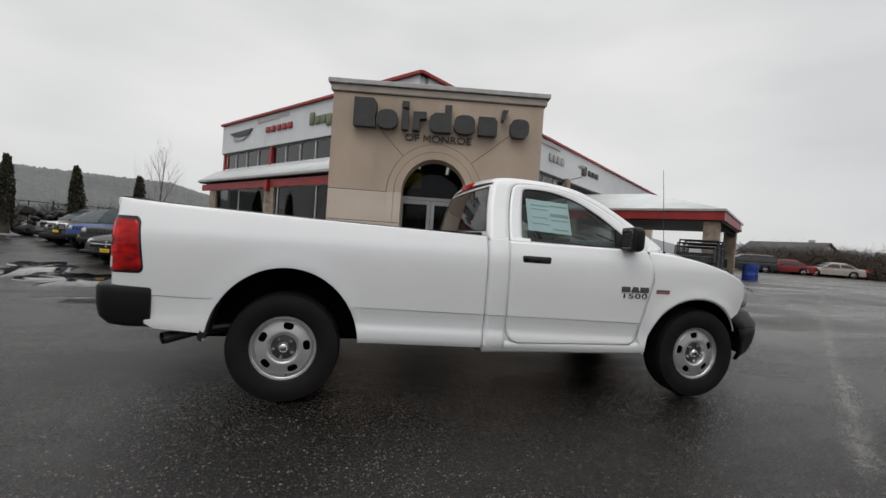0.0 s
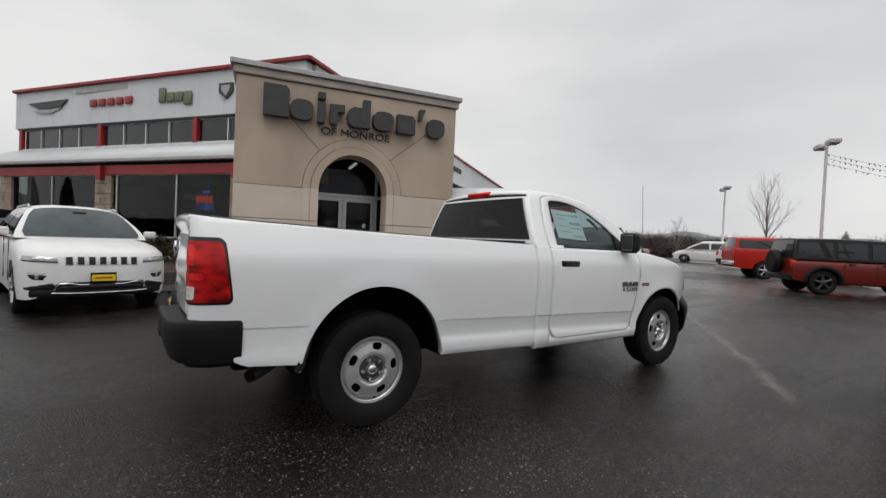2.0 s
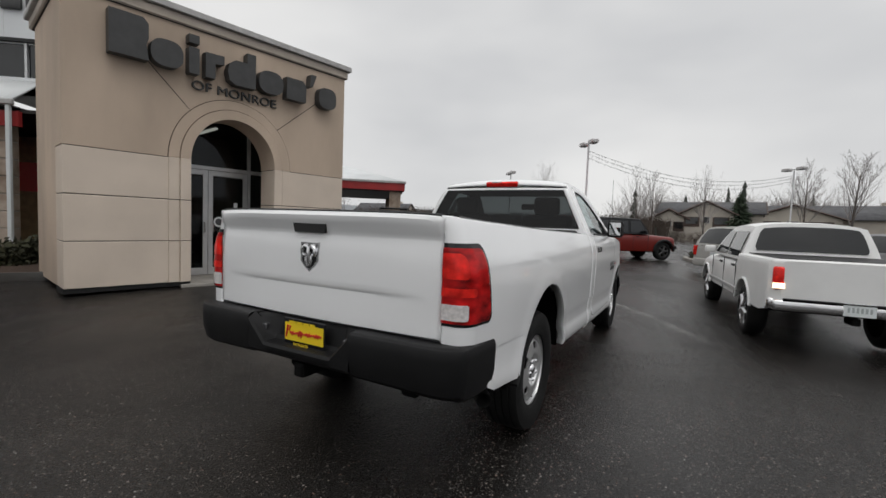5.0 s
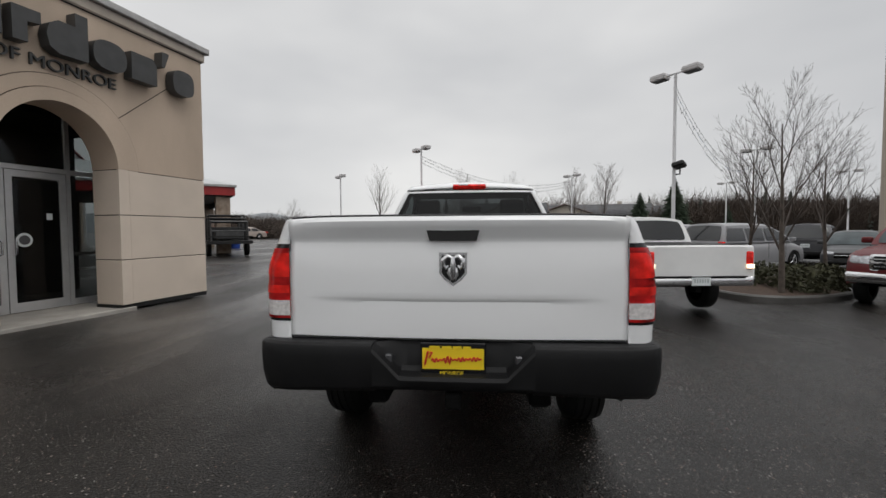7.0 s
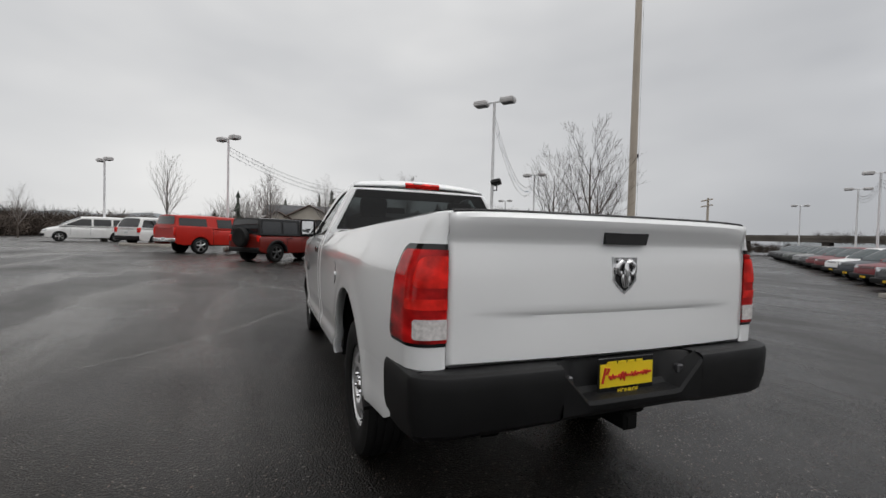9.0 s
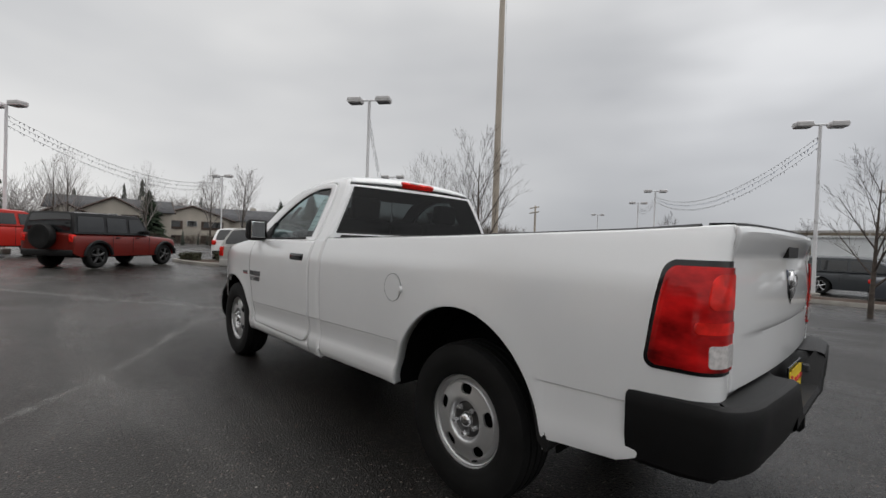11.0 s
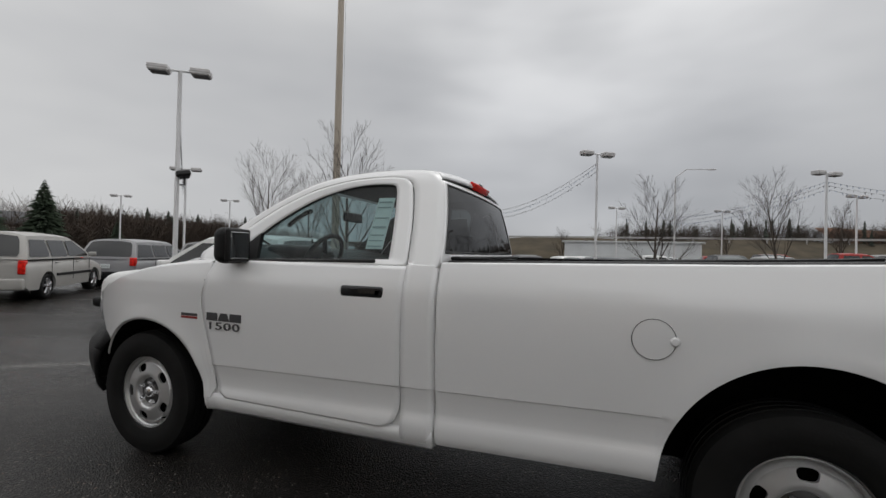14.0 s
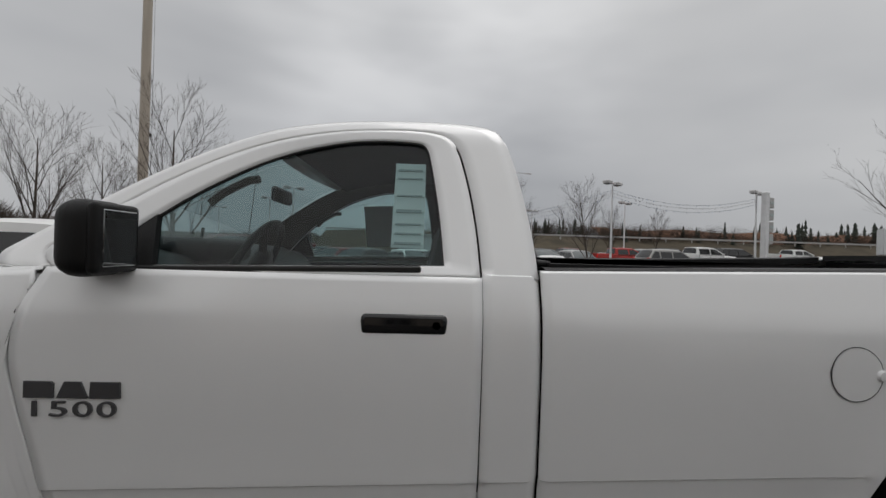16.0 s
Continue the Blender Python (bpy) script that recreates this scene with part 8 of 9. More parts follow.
# tall weathered flag pole
fp = thing("flag_pole", Matrix.Translation((11.5, -12.75, ground_z(11.5, -12.75))), "very tall weathered flag pole", "flag pole")
part("pole", tube(bmesh.new(), [(0, 0, 0), (0, 0, 8), (0, 0, 16), (0, 0, 26)], [0.165, 0.145, 0.12, 0.07], 14), M["flag_pole"], fp, smooth=60)
part("cleat", newbox((-0.12, -0.10, 5.2), (0.10, 0.05, 0.14), 0.01), M["trim_black"], fp)
part("halyard", tube(bmesh.new(), [(-0.19, -0.12, 1.0), (-0.14, -0.08, 24)], 0.006, 4), M["wire"], fp)
part("pole_foot", lathe(bmesh.new(), [(0.30, 0.0), (0.28, 0.08), (0.20, 0.14), (0.17, 0.16)], 20, "z"), M["concrete"], fp)
# curved street lamp beyond the road
sl = thing("street_lamp", Matrix.Translation((-5.0, -38.5, ground_z(-5, -38.5))), "tall grey street lamp with a long arm", "street lamp")
part("pole", tube(bmesh.new(), [(0, 0, 0), (0, 0, 8.6)], [0.07, 0.05], 8), M["lamp_grey"], sl)
part("arm", tube(bmesh.new(), [(0, 0, 8.6), (-0.8, 0, 9.25), (-2.4, 0, 9.2)], 0.032, 6), M["lamp_grey"], sl)
part("lamp_head", newbox((-2.7, 0, 9.17), (0.62, 0.2, 0.10), 0.04), M["lamp_grey"], sl)


# ---- strings of pennants between the posts ----
def pennants(p, q, sag, n, label, mats=("pennant",)):
    t = thing("pennant_string", Matrix.Identity(4), label, "pennant string", "pennant strings")
    for k, dz in enumerate((0.0, -0.20, -0.44)):
        a, b = Vector(p) + Vector((0, 0, dz)), Vector(q) + Vector((0, 0, dz))
        drop = sag * (1 + 0.05 * k)
        cv = [a.lerp(b, i / 24) - Vector((0, 0, drop * 4 * (i / 24) * (1 - i / 24))) for i in range(25)]
        part("line", tube(bmesh.new(), cv, 0.006, 4), M["wire"], t)
        d = (b - a).normalized()
        bm = bmesh.new()
        rnd = random.Random(int(p[0] * 10 + k))
        for i in range(int(n * 1.7)):
            if rnd.random() < 0.08:
                continue
            u = (i + rnd.uniform(0.35, 0.65)) / int(n * 1.7)
            c = a.lerp(b, u) - Vector((0, 0, drop * 4 * u * (1 - u)))
            sw = Vector((rnd.uniform(-0.08, 0.08), rnd.uniform(-0.08, 0.08), -rnd.uniform(0.08, 0.15)))
            half = d * rnd.uniform(0.032, 0.045)
            off = d.cross(Vector((0, 0, 1))) * 0.003
            f = [bm.verts.new(w + off) for w in (c - half, c + half, c + sw)] + [bm.verts.new(w - off) for w in (c - half, c + half, c + sw)]
            bm.faces.new(f[:3])
            bm.faces.new(f[:2:-1])
        tagged(part("pennant_strip", bm, M[mats[k % len(mats)]], t), kind="stuff")


def ltop(k, d=0.45):
    (x, y), z = LAMPS[k]
    return (x, y, z - d)


pennants(ltop("A"), ltop("F"), 1.1, 46, "sagging string of dark triangular pennants")
pennants(ltop("B"), ltop("G"), 1.6, 40, "sagging string of grey and blue pennants", ("pennant", "pennant_blue"))
pennants(ltop("C"), ltop("H"), 1.4, 46, "sagging string of dark and blue pennants", ("pennant", "pennant_blue"))
pennants(ltop("H"), ltop("I"), 0.6, 20, "short sagging string of pennants")
pennants(ltop("D"), ltop("L"), 1.2, 46, "sagging string of blue-grey pennants", ("pennant_blue", "pennant"))
pennants(ltop("D"), ltop("P"), 0.8, 26, "sagging string of blue-grey pennants", ("pennant_blue", "pennant"))


# ---- trees ----
def bare_tree(at, height, seed, label, spread_=1.0, levels=5, mat_t=None, mat_b=None, trunk=0.10, fork=0.28, name="bare_tree", group="bare trees", thin=1.0):
    rnd = random.Random(seed)
    x, y = at
    t = thing(name, Matrix.Translation((x, y, ground_z(x, y) - 0.05)), label, "tree", group)
    trunk_bm, crown = bmesh.new(), bmesh.new()

    def grow(bm, p, d, length, rad, lvl):
        # straight ascending limbs, each bearing finer ones that lean the same way
        n = 5 if lvl < 2 else 3
        pts, rads = [p], [rad]
        q, dd = p.copy(), d.copy()
        for i in range(n):
            wob = 0.035 if lvl == 0 else 0.055 if lvl == 1 else 0.04
            dd = (dd + Vector((rnd.uniform(-1, 1), rnd.uniform(-1, 1), rnd.uniform(-0.3, 1.2) if lvl else 0.0)) * wob).normalized()
            q = q + dd * length / n
            pts.append(q.copy())
            rads.append(max(rad * (1 - (0.86 if lvl < 2 else 0.7) * (i + 1) / n), 0.0017 * thin))
        tube(bm, pts, rads, 7 if lvl < 1 else 4 if lvl < 2 else 3, lvl == 0)
        if lvl >= levels - 1 or lvl > 3:
            return
        kids = (rnd.randint(10, 13), rnd.randint(7, 9), rnd.randint(4, 5), rnd.randint(2, 3))[lvl]
        a0 = rnd.uniform(0, 6.28)
        for k in range(kids):
            u = lerp(fork, 0.97, ((k + rnd.random() * 0.7) / kids) ** 1.15) if lvl == 0 else lerp(0.16 if lvl == 1 else 0.25, 0.96, (k + rnd.random()) / kids)
            i = min(int(u * n), n - 1)
            base = pts[i].lerp(pts[i + 1], u * n - i)
            a = a0 + k * 2.4 + rnd.uniform(-0.5, 0.5)
            flat = dd.orthogonal().normalized()
            side = flat * math.cos(a) + dd.cross(flat) * math.sin(a)
            lean = (rnd.uniform(0.60, 0.92) - 0.34 * u) * spread_ if lvl == 0 else rnd.uniform(0.34, 0.62) if lvl == 1 else rnd.uniform(0.28, 0.55)
            nd = (dd + side * lean + Vector((0, 0, 0.10 if lvl else 0.0))).normalized()
            ln = length * ((rnd.uniform(0.62, 0.78) * (1.0 - 0.62 * u)) if lvl == 0 else rnd.uniform(0.34, 0.52) * (1.15 - 0.6 * u) if lvl == 1 else rnd.uniform(0.40, 0.66))
            r0 = rads[i] + (rads[i + 1] - rads[i]) * (u * n - i)
            grow(crown, base, nd, ln, max(r0 * rnd.uniform(0.48, 0.68), 0.0026 * thin), lvl + 1)
    grow(trunk_bm, Vector((0, 0, 0)), Vector((rnd.uniform(-0.04, 0.04), rnd.uniform(-0.04, 0.04), 1)), height * 0.82, trunk, 0)
    top = max(w.co.z for w in list(crown.verts) + list(trunk_bm.verts))
    for w_bm in (trunk_bm, crown):
        bmesh.ops.scale(w_bm, vec=(height / top,) * 3, verts=w_bm.verts[:])
    part("trunk", trunk_bm, mat_t or M["bark"], t, smooth=60)
    part("crown", crown, mat_b or M["twig"], t, "bare winter branches", smooth=60)
    return t


def conifer(at, height, radius, seed, label, material, name="conifer", z=None, group="conifers"):
    rnd = random.Random(seed)
    x, y = at
    t = thing(name, Matrix.Translation((x, y, (ground_z(x, y) if z is None else z) - 0.05)), label, "tree", group)
    part("trunk", tube(bmesh.new(), [(0, 0, 0), (0, 0, height * 0.95)], [radius * 0.09, 0.02], 6), M["bark"], t)
    bm = bmesh.new()
    n = int(30 + height * 11)
    for i in range(n):
        u = (i + rnd.random()) / n
        zc = height * lerp(0.10, 1.0, u)
        rr = radius * (1 - u) ** 0.85 * rnd.uniform(0.7, 1.0) + 0.08
        m = rnd.randint(6, 9)
        a0 = rnd.uniform(0, 6.28)
        for k in range(m):
            a = a0 + 2 * math.pi * k / m + rnd.uniform(-0.3, 0.3)
            out = Vector((math.cos(a), math.sin(a), 0))
            rb = rr * rnd.choice((0.55, 0.8, 0.95, 1.0, 1.22))
            tip = Vector((0, 0, zc)) + out * rb + Vector((0, 0, rnd.uniform(-0.34, 0.02) * rb))
            base = Vector((0, 0, zc + 0.10 * rr))
            sd = Vector((-out.y, out.x, 0)) * rr * rnd.uniform(0.09, 0.20)
            mid = base.lerp(tip, 0.6)
            vs = [bm.verts.new(p) for p in (base, mid + sd + Vector((0, 0, -0.05 * rr)), tip, mid - sd + Vector((0, 0, -0.05 * rr)), mid + Vector((0, 0, 0.10 * rr)))]
            for f in ((0, 1, 4), (1, 2, 4), (2, 3, 4), (3, 0, 4)):
                bm.faces.new([vs[j] for j in f])
    part("crown", bm, material, t, "dark green needle boughs")
    return t


def leaf_mass(bm, centre, size, n, leaf, rnd, flat=1.0):
    """Many small leaves spread through an uneven mass."""
    for _ in range(n):
        while True:
            p = Vector((rnd.uniform(-1, 1), rnd.uniform(-1, 1), rnd.uniform(-1, 1)))
            if 0.35 < p.length < 1.0 + 0.18 * math.sin(p.x * 7 + p.y * 5):
                break
        c = Vector(centre) + Vector((p.x * size[0], p.y * size[1], p.z * size[2]))
        a = Vector((rnd.uniform(-1, 1), rnd.uniform(-1, 1), rnd.uniform(-1, 1))).normalized()
        b = a.orthogonal().normalized()
        s = leaf * rnd.uniform(0.6, 1.3)
        vs = [bm.verts.new(c + w) for w in (a * s, b * s * 0.5, -a * s, -b * s * 0.5)]
        bm.faces.new(vs)
    return bm


def shrub(at, size, seed, label, material, name="shrub", n=900, leaf=0.07, group="shrubs", z=None, lobes=5):
    rnd = random.Random(seed)
    x, y = at
    z0 = ground_z(x, y) if z is None else z
    t = thing(name, Matrix.Translation((x, y, z0)), label, "shrub", group)
    bm = bmesh.new()
    for k in range(lobes):
        o = (rnd.uniform(-0.5, 0.5) * size[0], rnd.uniform(-0.5, 0.5) * size[1], size[2] * rnd.uniform(0.42, 0.56))
        leaf_mass(bm, o, (size[0] * 0.6, size[1] * 0.6, size[2] * 0.52), n // lobes, leaf, rnd)
    part("foliage", bm, material, t)
    bm = bmesh.new()
    for k in range(5):
        tube(bm, [(0, 0, -0.02), (rnd.uniform(-0.3, 0.3) * size[0], rnd.uniform(-0.3, 0.3) * size[1], size[2] * 0.7)], [0.02, 0.008], 4)
    part("stems", bm, M["bark"], t)
    return t


# near trees
bare_tree((7.0, -6.8), 5.1, 11, "bare young street tree in a mulched island", 0.9, 5, trunk=0.075, fork=0.25)
bare_tree((11.6, -8.8), 5.4, 12, "bare young tree behind the island", 1.0, 5, trunk=0.07)
bare_tree((11.3, -10.9), 5.0, 23, "bare young tree near the flag pole", 1.0, 5, trunk=0.07)
bare_tree((-0.9, -13.6), 4.8, 14, "bare vase-shaped tree on the verge", 1.25, 5, trunk=0.075, fork=0.22)
bare_tree((-6.0, -18.0), 5.6, 15, "bare tree on the verge", 1.0, 5, trunk=0.07)
bare_tree((-9.9, -7.0), 5.9, 16, "bare tree with wide low branches at the verge", 1.3, 5, trunk=0.09, fork=0.2)
# crowns farther off take the haze-paled twig colour
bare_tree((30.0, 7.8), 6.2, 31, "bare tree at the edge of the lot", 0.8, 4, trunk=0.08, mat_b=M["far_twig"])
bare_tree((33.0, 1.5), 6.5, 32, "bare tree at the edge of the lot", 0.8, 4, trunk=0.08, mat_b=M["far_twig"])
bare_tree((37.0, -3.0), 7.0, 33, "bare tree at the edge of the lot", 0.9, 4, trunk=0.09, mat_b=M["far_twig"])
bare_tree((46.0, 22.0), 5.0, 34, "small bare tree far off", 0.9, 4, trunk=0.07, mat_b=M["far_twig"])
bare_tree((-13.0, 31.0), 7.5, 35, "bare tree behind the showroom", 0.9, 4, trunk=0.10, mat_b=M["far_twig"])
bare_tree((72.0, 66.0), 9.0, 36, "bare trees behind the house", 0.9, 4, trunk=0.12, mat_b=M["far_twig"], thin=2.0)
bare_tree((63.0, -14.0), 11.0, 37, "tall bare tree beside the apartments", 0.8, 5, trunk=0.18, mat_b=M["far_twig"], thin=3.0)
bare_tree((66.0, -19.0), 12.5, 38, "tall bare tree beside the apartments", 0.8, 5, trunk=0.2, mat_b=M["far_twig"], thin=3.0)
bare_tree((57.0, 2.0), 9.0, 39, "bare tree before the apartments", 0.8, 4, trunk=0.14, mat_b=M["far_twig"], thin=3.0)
for i, (x, y, h) in enumerate(((-22, -52, 7.5), (-32, -60, 8), (-27, -64, 6), (6, -60, 6), (-14, -60, 6.5), (20, -58, 7))):
    bare_tree((x, y), h, 50 + i, "bare tree before the road bank", 0.9, 4, trunk=0.12, mat_b=M["brush"], thin=3.0)

conifer((61.0, -27.5), 9.0, 3.0, 1, "dark green fir tree", M["needle"])
conifer((60.6, -22.6), 7.0, 2.4, 2, "dark green fir tree", M["needle"])
conifer((74.0, -8.6), 8.0, 2.9, 3, "dark green fir tree", M["needle"])
conifer((54.0, -31.0), 4.6, 1.2, 6, "dark green fir tree", M["needle"])
conifer((37.0, 5.8), 2.9, 0.9, 7, "small clipped dark conifer", M["arbor"])
for i, (x, y, h) in enumerate(((-16.4, 21.85, 3.9), (-14.1, 23.25, 3.75), (-11.5, 24.35, 3.6))):
    rnd = random.Random(70 + i)
    t = thing("arborvitae", Matrix.Translation((x, y, 0.35)), "dark columnar evergreen by the fence", "tree", "columnar evergreens")
    bm = bmesh.new()
    for k in range(9):
        wid = (0.33, 0.36, 0.37, 0.37, 0.36, 0.34, 0.31, 0.26, 0.17)[k]
        leaf_mass(bm, (0, 0, h * (0.10 + 0.098 * k)), (wid, wid, h * 0.09), 520, 0.065, rnd)
    part("foliage", bm, M["arbor"], t)
    part("trunk", tube(bmesh.new(), [(0, 0, -0.2), (0, 0, h * 0.8)], [0.28, 0.12], 8), M["bark"], t)

# shrubs and hedges
def on(frame_m, a, b):
    p = frame_m @ Vector((a, b, 0))
    return (p.x, p.y)


for i, (a, b, s) in enumerate(((2.3, 2.1, (0.85, 0.6, 0.8)), (3.8, 2.0, (0.7, 0.55, 0.9)), (1.0, 2.75, (0.8, 0.55, 0.5)), (0.2, 2.2, (0.6, 0.5, 0.6)), (6.3, 1.7, (0.6, 0.45, 0.6)))):
    shrub(on(LW, a, b), s, 80 + i, "low olive-green shrub under the showroom window", M["hedge"], z=0.18)
for i, (x, y, s) in enumerate(((7.6, -7.4, (0.9, 0.7, 0.75)), (8.8, -7.0, (0.9, 0.7, 0.7)), (8.2, -8.6, (0.8, 0.6, 0.7)))):
    shrub((x, y), s, 90 + i, "low olive hedge in the mulched island", M["hedge"], n=1400, leaf=0.055)
for i, (x, y, s) in enumerate(((20.6, -3.9, (0.8, 0.6, 0.75)), (21.0, -2.4, (0.6, 0.5, 0.5)), (19.9, -5.2, (0.9, 0.7, 0.9)))):
    shrub((x, y), s, 100 + i, "low green hedge before parked cars", M["hedge"], n=900, leaf=0.06)
for i, (x, y, s) in enumerate(((50.0, 17.5, (3.0, 1.6, 1.5)), (52.0, 26.0, (3.0, 2.2, 2.0)), (57.0, 22.0, (4.0, 2.0, 1.6)))):
    shrub((x, y), s, 110 + i, "dense bare brown shrub at the edge of the lot", M["brush"], n=2600, leaf=0.11)

# planted islands with kerbs
def island(name, pts, label, kerb="concrete"):
    t = thing(name, Matrix.Identity(4), label, "traffic island", kind="structure")
    n = len(pts)
    c = Vector((sum(p[0] for p in pts) / n, sum(p[1] for p in pts) / n))
    smooth_pts = []
    for i in range(n):
        p0, p1, p2 = Vector(pts[i - 1]), Vector(pts[i]), Vector(pts[(i + 1) % n])
        for k in range(4):
            u = k / 4
            a, b = p0.lerp(p1, 0.5 + u / 2), p1.lerp(p2, u / 2)
            smooth_pts.append(a.lerp(b, u))
    def ring(f, dz):
        out = []
        for p in smooth_pts:
            q = c + (p - c).normalized() * ((p - c).length - f)
            out.append((q.x, q.y, ground_z(q.x, q.y) + dz))
        return out
    part("kerb", grid(bmesh.new(), [ring(-0.01, -0.05), ring(0.0, 0.12), ring(0.03, 0.15), ring(0.15, 0.15), ring(0.17, 0.05)], close=True), M[kerb], t)
    top = ring(0.16, 0.12)
    mid = [(c.x, c.y, ground_z(c.x, c.y) + 0.20)] * len(top)
    part("mulch_bed", grid(bmesh.new(), [top, [tuple(Vector(p).lerp(Vector(q), 0.5)) for p, q in zip(top, mid)], mid], close=True), M["mulch"], t)


island("island_1", [(6.0, -5.9), (7.4, -5.2), (11.0, -6.2), (11.8, -8.5), (10.4, -10.0), (8.6, -9.6), (7.0, -8.4)], "kerbed traffic island of bark mulch", "wet_kerb")
island("island_2", [(18.9, -2.2), (22.0, -1.4), (22.6, -5.5), (19.2, -6.4)], "kerbed island with low hedge")
island("island_5", [on(LW, *p) for p in ((-1.6, 0.9), (-1.6, 3.72), (1.0, 3.75), (3.2, 3.6), (4.2, 2.7), (9.0, 2.4), (13.5, 2.3), (13.5, 0.9), (6.0, 0.8))], "kerbed planting bed of bark mulch before the showroom windows", "wet_kerb")
island("island_3", [(27.5, 9.8), (29.5, 10.0), (30.5, 6.6), (28.0, 6.9)], "kerbed island at the lot's end")
island("island_4", [(-13.0, -17.0), (6.0, -17.8), (6.0, -20.2), (-13.0, -19.8)], "kerbed grass verge along the lot")

# worn pale lines and cracks on the asphalt
def worn_paint():
    """Old road paint: only flecks of it are left, fewest along its edges."""
    m = bpy.data.materials.new("worn_road_paint")
    m.use_nodes = True
    n, l = m.node_tree.nodes, m.node_tree.links
    b, out = n["Principled BSDF"], n["Material Output"]
    co = n.new("ShaderNodeTexCoord")
    b.inputs["Base Color"].default_value, b.inputs["Roughness"].default_value = (0.30, 0.295, 0.28, 1), 0.5
    left = n.new("ShaderNodeAttribute")
    left.attribute_name = "paint_left"
    total = left.outputs["Fac"]
    for scale, detail, weight in ((60.0, 5.0, 1.05), (9.0, 4.0, 0.50), (1.1, 3.0, 0.35)):
        t = n.new("ShaderNodeTexNoise")
        t.inputs["Scale"].default_value, t.inputs["Detail"].default_value = scale, detail
        l.new(co.outputs["Object"], t.inputs["Vector"])
        q = n.new("ShaderNodeMath")
        q.operation = "MULTIPLY_ADD"
        q.inputs[1].default_value = weight
        l.new(t.outputs["Fac"], q.inputs[0])
        l.new(total, q.inputs[2])
        total = q.outputs[0]
    r = n.new("ShaderNodeMapRange")
    r.inputs["From Min"].default_value, r.inputs["From Max"].default_value, r.inputs["To Max"].default_value = 1.40, 1.66, 0.55
    l.new(total, r.inputs["Value"])
    l.new(r.outputs[0], b.inputs["Alpha"])
    return m


WORN = worn_paint()


def worn_line(pts, width, left=0.42):
    """A thin coat along the ground; the coat thins out towards its edges and ends."""
    way = []
    for (x0, y0), (x1, y1) in zip(pts, pts[1:]):
        n = max(2, int(math.hypot(x1 - x0, y1 - y0) / 0.25))
        way += [Vector((lerp(x0, x1, i / n), lerp(y0, y1, i / n))) for i in range(n)]
    way.append(Vector(pts[-1]))
    rows, vals = [], []
    for i, p in enumerate(way):
        d = (way[min(i + 1, len(way) - 1)] - way[max(i - 1, 0)]).normalized()
        side = Vector((-d.y, d.x))
        end = min(1.0, i / 3, (len(way) - 1 - i) / 3)
        wander = 0.25 * width * noise.noise(Vector((p.x * 1.3, p.y * 1.3, 4)))
        row = []
        for k, w in ((-1, 0.0), (-0.55, 0.7), (0, 1.0), (0.55, 0.7), (1, 0.0)):
            q = p + side * (k * width + wander)
            row.append((q.x, q.y, ground_z(q.x, q.y) + 0.004))
            vals.append(left * w * end)
        rows.append(row)
    ob = solid("worn_line", grid(bmesh.new(), rows), WORN, "worn pale flecks of an old painted line", "road marking", kind="structure")
    att = ob.data.attributes.new("paint_left", "FLOAT", "POINT")
    for i, w in enumerate(vals):
        att.data[i].value = w
    return ob


worn_line([(3.2, -2.5), (4.4, -1.7), (7.1, 0.4), (10.5, 2.9), (23.0, 12.1)], 0.20, 0.62)
worn_line([(6.7, 5.8), (6.35, 4.6)], 0.14)
worn_line([(8.2, 4.0), (8.8, 3.4)], 0.14)
worn_line([(2.0, -3.0), (1.6, -3.5), (1.24, -4.6)], 0.08)
worn_line([(2.2, 1.05), (2.9, 1.8), (5.2, 4.9)], 0.13)
worn_line([(1.6, 3.6), (3.2, 2.2), (6.5, 0.4)], 0.17, 0.55)
worn_line([(0.9, -3.8), (-0.1, -4.9), (-2.4, -7.4)], 0.10)

# standing water and a drain by the showroom cars
def puddle(at, size, turn, seed):
    rnd = random.Random(seed)
    c = Vector(at)
    ca, sa = math.cos(radians(turn)), math.sin(radians(turn))
    bm = bmesh.new()
    vs = []
    for i in range(72):
        t = 2 * math.pi * i / 72
        r = 1 + 0.55 * noise.noise(Vector((math.cos(t) * 1.6, math.sin(t) * 1.6, seed)))  + 0.12 * noise.noise(Vector((math.cos(t) * 6, math.sin(t) * 6, seed)))
        u, w = size[0] * r * math.cos(t), size[1] * r * math.sin(t)
        x, y = c.x + u * ca - w * sa, c.y + u * sa + w * ca
        vs.append((x, y))
    mid = bm.verts.new((c.x, c.y, ground_z(c.x, c.y) + 0.006))
    ring = [bm.verts.new((x, y, ground_z(x, y) + 0.006)) for x, y in vs]
    low = [bm.verts.new((x + (x - c.x) * 0.03, y + (y - c.y) * 0.03, ground_z(x, y) - 0.002)) for x, y in vs]
    for i in range(72):
        bm.faces.new((mid, ring[i], ring[(i + 1) % 72]))
        bm.faces.new((ring[i], low[i], low[(i + 1) % 72], ring[(i + 1) % 72]))
    solid("puddle", bm, M["water"], "shallow rain puddle lying on the asphalt", "puddle", "puddles", kind="structure", smooth=60)


